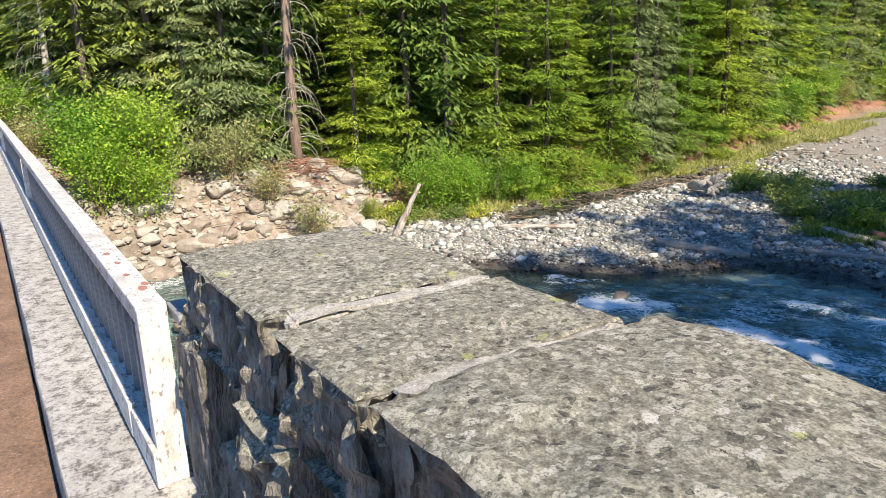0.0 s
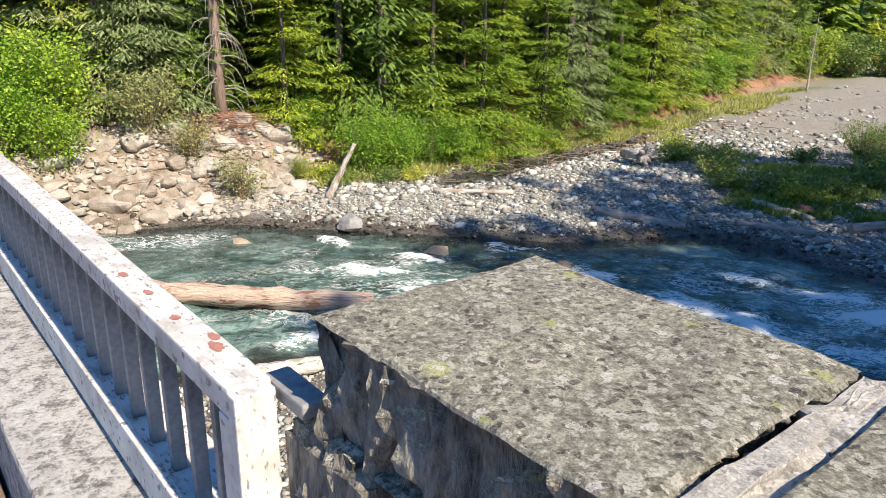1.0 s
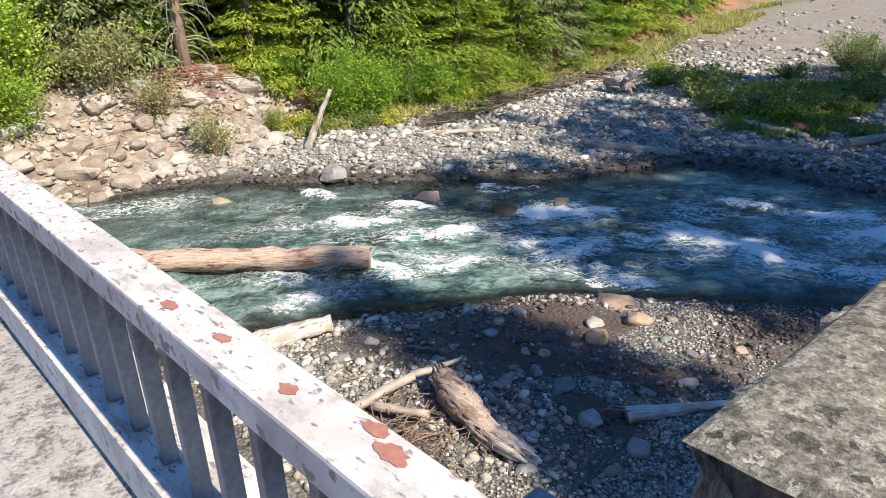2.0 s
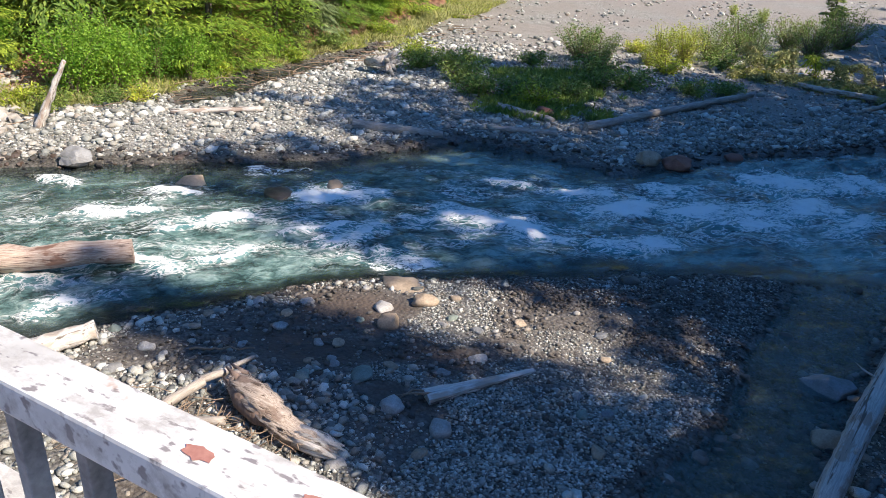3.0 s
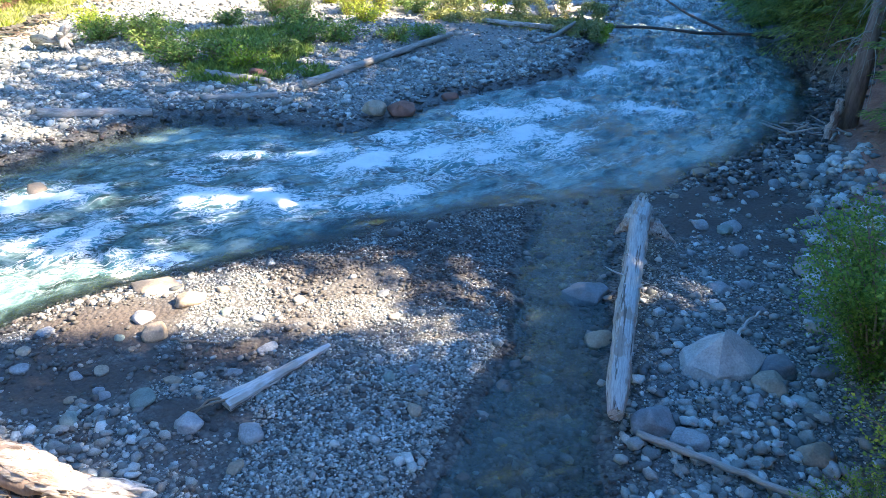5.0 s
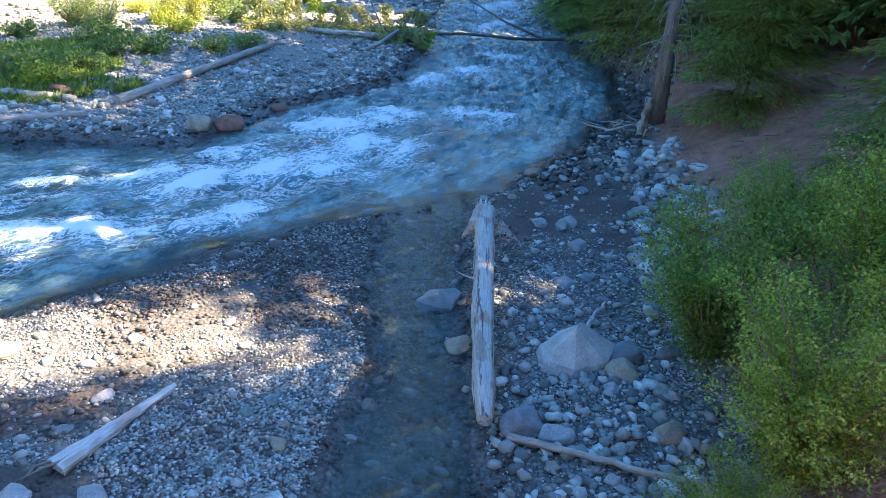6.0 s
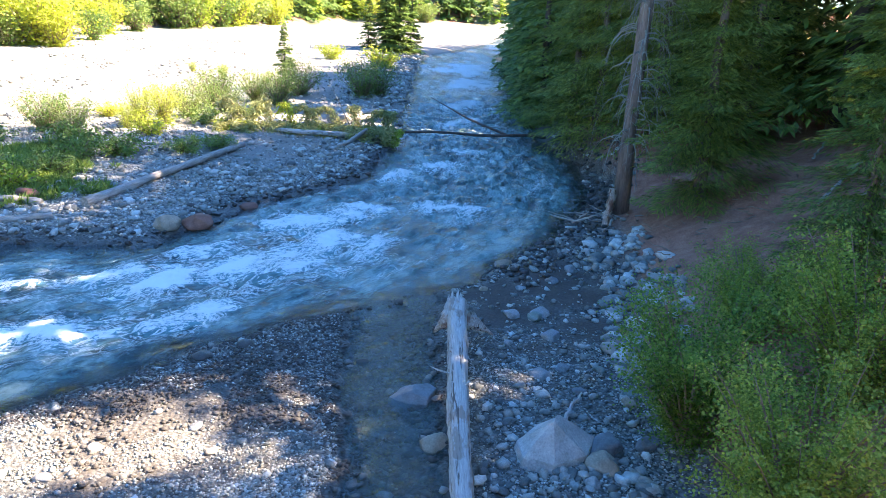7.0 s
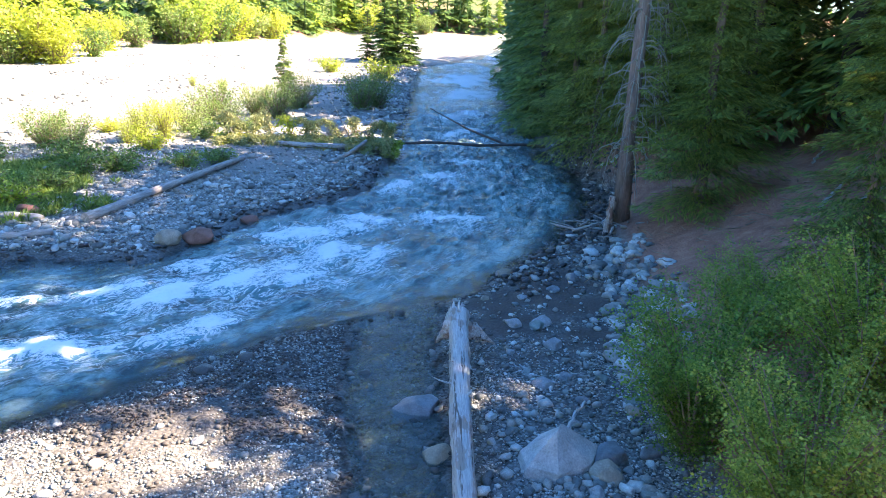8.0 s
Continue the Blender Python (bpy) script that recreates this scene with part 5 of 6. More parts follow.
BANK_SHRUBS = [("dull", -25.0, 1.6, 0.8), ("bright", -25.6, 2.4, 1.0), ("dull", -26.8, 1.2, 0.9), ("bright", -28.2, 1.3, 1.0), ("dull", -30.0, 0.9, 1.1), ("dull", -24.2, 1.0, 0.6), ("bright", -21.2, 2.4, 1.05), ("bright", -22.2, 4.0, 1.25), ("bright", -21.0, 3.6, 0.9), ("bright", -23.4, 2.6, 1.2), ("dull", -21.6, 6.4, 1.15), ("dull", -21.0, 7.6, 0.85), ("dull", -19.6, 8.4, 0.8), ("dull", -22.8, 7.2, 1.1), ("bright", -22.4, 12.2, 0.8), ("yellow", -20.4, 10.9, 0.5), ("lowyel", -20.1, 11.6, 0.9),
               ("low", -19.3, 11.9, 1.0), ("bright", -19.8, 12.9, 0.95), ("tall", -20.2, 13.7, 0.9), ("tall", -20.4, 15.0, 1.0), ("bright", -19.8, 14.4, 0.9), ("tall", -20.2, 16.3, 0.9), ("bright", -19.9, 17.4, 0.75), ("bright", -20.2, 18.6, 0.6), ("dull", -20.6, 20.6, 0.5), ("bright", -20.7, 22.2, 0.5), ("dull", -20.8, 24.4, 0.55), ("yellow", -20.9, 27.6, 0.75), ("dull", -21.2, 29.2, 0.7),
               ("bright", -21.4, 31.2, 0.6), ("yellow", -21.6, 33.6, 0.7), ("bright", -22.6, 37.5, 0.8), ("bright", -23.4, 40.2, 1.2), ("yellow", -23.8, 43, 1.0), ("bright", -25.0, 46.5, 1.2), ("dull", -25.6, 50, 1.1), ("yellow", -26.4, 55, 1.3), ("lowyel", -20.2, 19.0, 1.0), ("lowyel", -20.0, 23.0, 1.1), ("low", -20.4, 26.0, 1.2), ("lowyel", -20.6, 30.4, 1.3), ("low", -19.0, 13.4, 0.9), ("lowyel", -18.9, 14.4, 0.8)]
for kind, x, y, sc in BANK_SHRUBS:
    plant("bush_" + kind, x, y, sc * rnd.uniform(0.9, 1.1), rnd.uniform(0, 360), dz=-0.05)
for kind, x, y, sc in [("low", -10.6, 21.2, 1.1), ("low", -9.4, 21.9, 1.2), ("lowyel", -8.6, 21.2, 1.1), ("low", -8.0, 22.6, 1.0), ("low", -11.8, 22.4, 1.1), ("low", -7.6, 24.4, 1.0), ("low", -6.5, 25.0, 1.0), ("willow", -9.9, 29.3, 0.75), ("willow", -8.9, 28.6, 0.6), ("low", -8.2, 26.4, 1.2), ("low", -4.6, 25.6, 0.9), ("low", -3.6, 26.4, 0.8),
                       ("yellow", -6.9, 30.8, 1.45), ("yellow", -6.1, 31.4, 1.45), ("lowyel", -6.2, 28.8, 1.1), ("yellow", -7.3, 30.2, 0.9), ("willow", -5.4, 33.4, 0.75), ("willow", -4.6, 36.4, 0.8), ("willow", -1.6, 37.4, 0.7), ("willow", 4.2, 44.6, 0.95), ("willow", -3.9, 34.8, 0.6), ("low", -4.6, 31.6, 1.0), ("low", -2.6, 33.4, 1.0), ("willow", -2.7, 38.6, 0.7), ("willow", -0.6, 41.2, 0.95), ("willow", 3.1, 43.0, 1.05), 
                       ("low", -13.0, 24.0, 1.2), ("low", -14.2, 23.4, 1.0), ("lowyel", -15.6, 25.6, 1.0), ("low", -11.0, 26.8, 1.0), ("yellow", -7.4, 52.0, 0.6), ("yellow", -5.2, 49.0, 0.8), ("lowyel", -8.6, 33.0, 0.9), ("lowyel", 6.6, 62, 2.4), ("lowyel", 2.6, 66, 2.0)]:
    plant("bush_" + kind, x, y, sc * (1.4 if kind in ("willow", "yellow") else 1.2) * rnd.uniform(0.9, 1.1), rnd.uniform(0, 360), dz=-0.05)
for kind, x, y, sc in (("far", -20.2, 68.5, 2.3), ("far", -22.4, 69.5, 2.0), ("far_green", -23.8, 67.5, 1.9), ("far_green", -25.5, 64.5, 1.6), ("far", -27.0, 60.5, 1.3), ("far_green", -19.6, 78.0, 1.3), ("far", -20.8, 88.0, 1.5), ("far_green", -19.0, 96.0, 1.6),
                       ("far_green", -15.5, 107.0, 2.2), ("far", -13.6, 110.0, 2.3), ("far_green", -11.2, 116.0, 2.5), ("far", -9.4, 120.0, 2.4), ("far_green", -7.0, 124.0, 2.2), ("far", -3.6, 132.0, 1.8), ("far_green", 4.0, 160.0, 2.2), ("far", 18.0, 168.0, 2.4), ("far_green", 30.0, 172.0, 2.2)):
    plant("bush_" + kind, x, y, sc * 0.8, rnd.uniform(0, 360))
# small conifer on the bar
plant("bar", -1.3, 43.5, 0.40, 30)

# the big alder thicket beside the bridge
near_bush = shrub("dense green alder thicket on the bank beside the bridge", 1.75, 2.7, 36000, 0.037, 61, M_LEAF_ALDER, "alder thicket", stems=52, spread=0.065, low=0.08, wide=0.38)
near_bush.matrix_world = at(3.95, 7.5, 0.98, 0, -0.2)
copy_thing(near_bush, at(3.75, 5.2, 0.98, 250, -0.2))
copy_thing(near_bush, at(5.7, 6.8, 1.05, 130, -0.4))
copy_thing(near_bush, at(5.9, 9.3, 0.75, 70, -0.3))
copy_thing(near_bush, at(2.5, 4.3, 0.5, 200, -0.1))


def grass_tufts(name, label, count, where, size, seed, mat):
    """Blades scattered where the test allows."""
    r = np.random.RandomState(seed)
    (xa, xb), (ya, yb), test = where
    x, y = r.uniform(xa, xb, count * 6), r.uniform(ya, yb, count * 6)
    z, lay, land = terrain(x, y)
    ok = test(x, y, lay, land)
    x, y, z = x[ok][:count], y[ok][:count], z[ok][:count]
    p = np.repeat(np.stack([x, y, z - 0.02], 1), 7, axis=0)
    n = len(p)
    p[:, :2] += r.randn(n, 2) * 0.05
    d = r.randn(n, 3) * np.array([0.5, 0.5, 0.1]) + np.array([0, 0, 1.0])
    d /= np.linalg.norm(d, axis=1)[:, None]
    ln_ = size * (0.5 + r.rand(n))
    v, f = kites(p, d, np.tile(np.array([[1.0, 0.2, 0.0]]), (n, 1)) + r.randn(n, 3) * 0.7, ln_, ln_ * 0.05 + 0.004, 0.6)
    return thing(name, label, "grass", kind="stuff", data=fast_mesh(name, v, f), material=mat)


grass_tufts("grass", "dry straw-coloured grass along the forest foot", 3000, ((-23, -16), (11, 52), lambda x, y, l, d: (l["grass"] > 0.3) & (d > 0.05)), 0.38, 73, M_LEAF_DULL)
grass_tufts("grass", "sunlit grass along the forest foot", 2600, ((-24, -16), (11, 52), lambda x, y, l, d: (l["grass"] > 0.35) & (d > 0.1)), 0.30, 71, M_LEAF_YEL)
grass_tufts("grass", "green grass and herbs on the gravel bar", 1500, ((-16, -4), (18.5, 30), lambda x, y, l, d: (l["grass"] > 0.25) & (d > 0.5)), 0.34, 72, M_LEAF_OLIVE)


# ---- stones ----
def ico(sub):
    bm = bmesh.new()
    bmesh.ops.create_icosphere(bm, subdivisions=sub, radius=1)
    v = np.array([q.co[:] for q in bm.verts])
    f = np.array([[q.index for q in t.verts] for t in bm.faces])
    bm.free()
    return v, f


def octa():
    v = np.array([(1, 0, 0), (-1, 0, 0), (0, 1, 0), (0, -1, 0), (0, 0, 1), (0, 0, -1)], float)
    f = np.array([(0, 2, 4), (2, 1, 4), (1, 3, 4), (3, 0, 4), (2, 0, 5), (1, 2, 5), (3, 1, 5), (0, 3, 5)])
    return v * 1.15, f


ICO = {0: octa(), 1: ico(1), 2: ico(2), 3: ico(3)}


def scatter(name, label, count, xr, yr, test, lo, hi, sub, seed, mat, power=2.0, sink=0.25, smooth_faces=True):
    """A sheet of loose stones, joined: more small ones than large ones."""
    r = np.random.RandomState(seed)
    x, y = r.uniform(*xr, count * 5), r.uniform(*yr, count * 5)
    z, lay, land = terrain(x, y)
    ok = test(x, y, lay, land, r.rand(count * 5))
    x, y, z = x[ok][:count], y[ok][:count], z[ok][:count]
    n = len(x)
    size = lo + (hi - lo) * r.rand(n) ** power
    bv, bf = ICO[sub]
    v = bv[None] * (1 + 0.20 * r.randn(n, len(bv), 1)).clip(0.6, 1.45)
    v = v * np.stack([0.8 + 0.5 * r.rand(n), 0.65 + 0.3 * r.rand(n), 0.42 + 0.28 * r.rand(n)], 1)[:, None, :]
    tilt = r.randn(n) * 0.3
    ct, st = np.cos(tilt)[:, None], np.sin(tilt)[:, None]
    v = np.stack([v[..., 0], v[..., 1] * ct - v[..., 2] * st, v[..., 1] * st + v[..., 2] * ct], 2)
    a = r.rand(n) * 6.283
    c, s_ = np.cos(a)[:, None], np.sin(a)[:, None]
    v = np.stack([v[..., 0] * c - v[..., 1] * s_, v[..., 0] * s_ + v[..., 1] * c, v[..., 2]], 2) * (size * 0.5)[:, None, None]
    v += np.stack([x, y, z + size * 0.5 * (0.5 - sink)], 1)[:, None, :]
    f = bf[None] + (np.arange(n) * len(bv))[:, None, None]
    return thing(name, label, "gravel", kind="stuff", data=fast_mesh(name, v.reshape(-1, 3), f.reshape(-1, 3), smooth_faces), material=mat)


M_WET_GRAVEL = stone_mat("wet_gravel", [(0.0, (0.045, 0.042, 0.04)), (0.5, (0.085, 0.078, 0.07)), (0.8, (0.10, 0.072, 0.055)), (1.0, (0.16, 0.15, 0.14))], wet=0.7)
M_SILT_STONE = stone_mat("silty_stones", [(0.0, (0.07, 0.06, 0.052)), (0.5, (0.14, 0.13, 0.115)), (0.8, (0.22, 0.20, 0.175)), (1.0, (0.42, 0.41, 0.38))], wet=0.3)
rb_of = lambda x, y: -signed(RIGHT_BANK, x, y)
near = lambda x, y, l, d, u: (d > 0.12) & (along(x, y)[1] < 0) & (l["silt"] < 0.25 + 0.35 * u) & (u < 0.35 + 0.9 * vnoise(x * 0.9, y * 0.9, 3.0)) & (rb_of(x, y) < 0.3)
scatter("pebbles", "grey rounded pebbles of the near gravel bar", 22000, (-9.6, 0.3), (3.2, 13.2), near, 0.022, 0.062, 0, 81, M_GRAVEL)
cob = lambda x, y, l, d, u: near(x, y, l, d, u) & (u < 0.12 + np.exp(-(((x + 5.2) / 2.6) ** 2 + ((y - 5.2) / 1.0) ** 2)) + 0.8 * smooth(1.4, 0.3, d) * smooth(-4.5, -6, x))
scatter("cobbles", "grey cobbles strewn over the near gravel bar", 1000, (-9.6, 0.3), (3.2, 13.2), cob, 0.06, 0.19, 1, 82, M_GRAVEL, 2.4)
scatter("pebbles", "pale lit cobbles at the near water edge", 1500, (-10.0, -4.2), (2.6, 6.0), near, 0.05, 0.18, 1, 83, M_GRAVEL, 2.0)
scatter("pebbles", "grey pebbles of the gravel beside the side channel", 9000, (0.4, 7.0), (4.0, 16.5), near, 0.02, 0.055, 0, 84, M_GRAVEL)
scatter("cobbles", "grey cobbles beside the side channel", 800, (0.4, 7.0), (4.0, 17.5), near, 0.06, 0.22, 1, 85, M_GRAVEL, 2.2)
scatter("pebbles", "small stones in the damp silt", 3200, (-8.5, 0), (4.5, 9.5), lambda x, y, l, d, u: (l["silt"] > 0.3) & (u < 0.15 + 0.9 * smooth(0.4, 0.65, vnoise(x * 1.3, y * 1.3, 8.0))), 0.02, 0.12, 1, 93, M_SILT_STONE, 3.4)
scatter("pebbles", "pale blue-grey pebbles packed on the near bar", 9500, (-3.4, 0.2), (3.4, 8.6), lambda x, y, l, d, u: (d > 0.2) & (y < 7.6 + 0.5 * (x + 2)) & (u < 0.95), 0.03, 0.068, 0, 98, M_GRAVEL, 1.6, 0.1)
scatter("pebbles", "pale fine gravel beside the bleached log", 5000, (1.3, 4.2), (6.8, 11.5), lambda x, y, l, d, u: (d > 0.2) & (u < 0.15 + 0.9 * smooth(0.35, 0.6, vnoise(x * 0.9, y * 0.9, 5.0))) & (rb_of(x, y) < 0.2), 0.025, 0.06, 0, 99, M_GRAVEL, 1.6, 0.1)
scatter("cobbles", "rounded cobbles heaped at the foot of the log", 320, (0.9, 3.2), (5.0, 7.4), lambda x, y, l, d, u: (d > 0.15) & (rb_of(x, y) < 0.5), 0.06, 0.21, 2, 100, M_GRAVEL, 1.8, 0.1)
scatter("cobbles", "stones lying in the damp silt beside the log", 450, (1.6, 7.0), (9.5, 16.5), lambda x, y, l, d, u: (l["silt"] > 0.2) & (u < 0.7) & (rb_of(x, y) < 0.4), 0.03, 0.17, 1, 95, M_GRAVEL, 2.6)
scatter("wet_cobbles", "dark wet stones below the shaded bank", 1600, (3.6, 11.5), (13.5, 31), lambda x, y, l, d, u: (d > -0.7) & (d < 1.3) & (along(x, y)[1] < 0), 0.05, 0.26, 1, 96, M_WET_GRAVEL, 2.2)
scatter("cobbles", "grey stones below the shaded bank", 260, (3.6, 11.5), (13.5, 31), lambda x, y, l, d, u: (d > 0.0) & (rb_of(x, y) < 0.8) & (along(x, y)[1] < 0), 0.06, 0.30, 1, 97, M_GRAVEL, 2.4)
# wet stones; the shade over the bar tip is also put into their colour
scatter("wet_pebbles", "wet gravel at the near bar tip, its dark tone including shade", 4500, (-6.0, 0.4), (8.8, 13.4), lambda x, y, l, d, u: (d > 0.1) & (d < 1.7) & (y > 9.2 - 0.25 * x - 1.0) & (u < 0.9), 0.025, 0.09, 0, 94, M_WET_GRAVEL)
wet_edge = lambda x, y, l, d, u: (d > -0.35) & (d < 0.35)
scatter("wet_pebbles", "dark wet stones along the water edge", 5200, (-10, 4.5), (3.5, 16.5), wet_edge, 0.03, 0.10, 0, 86, M_WET_GRAVEL)
scatter("wet_cobbles", "dark wet cobbles along the far water edge", 3800, (-20, 6.0), (5.0, 34), lambda x, y, l, d, u: (d > -0.45) & (d < 0.3 + 0.7 * u) & (along(x, y)[1] > 0), 0.06, 0.25, 1, 87, M_WET_GRAVEL, smooth_faces=False)
far_bar = lambda x, y, l, d, u: (d > 0.3) & (u < 1.0 - 0.75 * l["sand"]) & (l["soil"] < 0.4) & (along(x, y)[1] > 0)
scatter("cobbles", "pale grey cobbles of the far gravel bar", 25000, (-20, 5), (8.5, 31), far_bar, 0.045, 0.14, 0, 88, M_GRAVEL)
scatter("cobbles", "larger pale cobbles of the far gravel bar", 4800, (-20, 5), (8.5, 34), far_bar, 0.11, 0.34, 1, 89, M_GRAVEL, 2.6)
scatter("channel_stones", "stones lying in the shallow side channel", 1000, (-2.2, 2.2), (3.5, 14.2), lambda x, y, l, d, u: (signed(CHANNEL, x, y) < -0.05) & (signed(RIVER, x, y) > 0), 0.04, 0.22, 1, 102, M_SILT_STONE, 2.6, 0.3)
scatter("cobbles", "scattered stones on the sandy upstream flat", 2600, (-22, 12), (30, 85), lambda x, y, l, d, u: (d > 0.5) & (l["soil"] < 0.3) & (u < smooth(0.45, 0.7, vnoise(x * 0.35, y * 0.22, 31.0))), 0.05, 0.34, 1, 90, M_GRAVEL, 3.0)
scatter("cobbles", "grey cobbles along the upstream shore", 3400, (-3, 26), (32, 82), lambda x, y, l, d, u: (d > -0.4) & (d < 0.8 + 5.5 * u * u) & (along(x, y)[1] > 0) & (l["soil"] < 0.3), 0.10, 0.42, 1, 101, M_GRAVEL, 2.2)
scatter("bank_rubble", "tan rubble stones on the far river bank", 2200, (-24, -17.5), (0, 12.5), lambda x, y, l, d, u: (l["tan"] > 0.3) | ((x < -18.5) & (d > 0.2)), 0.08, 0.45, 1, 91, M_BANK_ROCK, 2.4, smooth_faces=False)
scatter("bank_rubble", "grey stones at the foot of the shaded bank", 300, (4.0, 8.5), (9.5, 19), lambda x, y, l, d, u: (rb_of(x, y) > -0.6) & (rb_of(x, y) < 0.9) & (y < 16.4), 0.10, 0.38, 2, 92, M_GRAVEL, 1.8)


def rock(label, x, y, size, mat, seed, flat=0.6, long=1.0, rz=0.0, sink=0.3, sharp=False, group="river rocks", name="river_rock", z=None):
    """One boulder: displaced sphere, or a blunt wedge where it is sharp."""
    bm = bmesh.new()
    bmesh.ops.create_icosphere(bm, subdivisions=(3 if sharp else 4) if size > 0.3 else 3, radius=1)
    off = Vector((seed * 1.37, seed * 0.71, seed * 2.3))
    cuts = [Vector((noise.random() - 0.5, noise.random() - 0.5, noise.random() * 0.8 - 0.1)).normalized() for _ in range(11 if sharp else 8)]
    for v in bm.verts:
        p = v.co.copy()
        for c in cuts:
            k = p.dot(c) - (0.58 if sharp else 0.66)
            if k > 0:
                p -= c * k * (0.97 if sharp else 0.85)
        p *= 1 + 0.16 * noise.noise(p * 1.5 + off) + 0.05 * noise.noise(p * 5 + off)
        v.co = Vector((p.x * long, p.y, p.z * flat)) * size
    for f in bm.faces:
        f.smooth = not sharp
    zz = ground_z(x, y) if z is None else z
    return thing(name, label, "rock", group, data=bm, material=mat, m=pose(x, y, zz + size * flat * (1 - 2 * sink) * 0.9, 0, 0, rz))


rock("large flat grey boulder lying in the side channel", 0.72, 9.75, 0.36, M_ROCK, 61, 0.50, 1.15, 20, 0.32)
rock("small tan stone in the side channel", 0.75, 8.45, 0.22, M_ROCK_TAN, 3, 0.6, 1.1, 60)
rock("smooth grey boulder beside the bleached log", 1.14, 6.5, 0.26, M_ROCK, 4, 0.75, 1.1, 50, 0.15)
rock("grey boulder at the foot of the log", 1.52, 6.25, 0.20, M_ROCK, 5, 0.7, 1.1, 10)
rock("brownish boulder beside the pale wedge rock", 2.95, 7.75, 0.27, M_ROCK, 6, 0.6, 1.2, 30)
rock("brown boulder beside the pale wedge rock", 2.75, 7.4, 0.24, M_ROCK_TAN, 7, 0.6, 1.2, 80)
rock("dark wet stone at the water edge", -2.55, 11.15, 0.17, M_ROCK_DARK, 8, 0.6)
rock("dark wet stone at the water edge", -1.9, 11.5, 0.16, M_ROCK_DARK, 9, 0.6)
rock("dark wet stone standing in the side channel", 0.05, 11.0, 0.12, M_ROCK_DARK, 10, 0.6)
rock("rusty red boulder at the far water edge", -3.45, 18.75, 0.34, M_ROCK_RED, 11, 0.75, 1.15, 0, 0.15)
rock("grey boulder beside the red one", -4.15, 18.45, 0.32, M_ROCK_TAN, 12, 0.75, 1.1, 40, 0.15)
rock("brown boulder at the far water edge", -3.05, 18.85, 0.14, M_ROCK_RED, 13, 0.7)
rock("flat tan boulder at the tip of the gravel bar", -5.80, 8.78, 0.34, M_ROCK_TAN, 14, 0.30, 1.45, -20, 0.38)
rock("brown boulder at the tip of the gravel bar", -5.12, 8.38, 0.19, M_ROCK_TAN, 15, 0.6, 1.3, 30)
rock("pale stone at the tip of the gravel bar", -5.55, 7.85, 0.17, M_ROCK, 16, 0.6)
rock("tan stone on the gravel bar", -5.2, 7.45, 0.19, M_ROCK_TAN, 17, 0.7)
rock("dark rock breaking the river surface", -10.5, 11.2, 0.36, M_ROCK_DARK, 18, 0.55, 1.4, -30, 0.3, z=-0.20)
rock("pale rock standing in the shallows", -9.8, 12.25, 0.27, M_ROCK_TAN, 19, 0.75, z=-0.18)
rock("pale boulder standing in the shallows", -12.6, 10.6, 0.36, M_ROCK_TAN, 20, 0.6, 1.2, z=-0.2)
rock("brown boulder at the far shore", -16.4, 6.9, 0.48, M_ROCK_TAN, 21, 0.8, 1.0, 0, 0.2)
rock("grey angular boulder on the far shore", -15.7, 9.9, 0.42, M_ROCK, 22, 0.75, 1.3, 50, 0.2, sharp=True)
rock("pale boulder on the far shore", -16.2, 7.9, 0.3, M_ROCK, 23, 0.7)
rock("greenish stone on the near bar", -4.75, 6.1, 0.17, M_ROCK_GREEN, 24, 0.6)
rock("greenish stone on the near bar", -5.35, 5.65, 0.13, M_ROCK_GREEN, 25, 0.6)
rock("pale round stone beside the driftwood", -4.05, 5.75, 0.17, M_ROCK, 26, 0.7)
rock("grey round stone beside the split log", -3.75, 6.35, 0.16, M_ROCK, 27, 0.7)
rock("grey stone beside the split log", -3.35, 5.75, 0.17, M_ROCK, 28, 0.7)
rock("brown stone under the leaning log", -2.3, 20.6, 0.3, M_ROCK_RED, 29, 0.6)
rock("brown boulder on the far bar", -7.9, 20.5, 0.34, M_ROCK_RED, 30, 0.6)


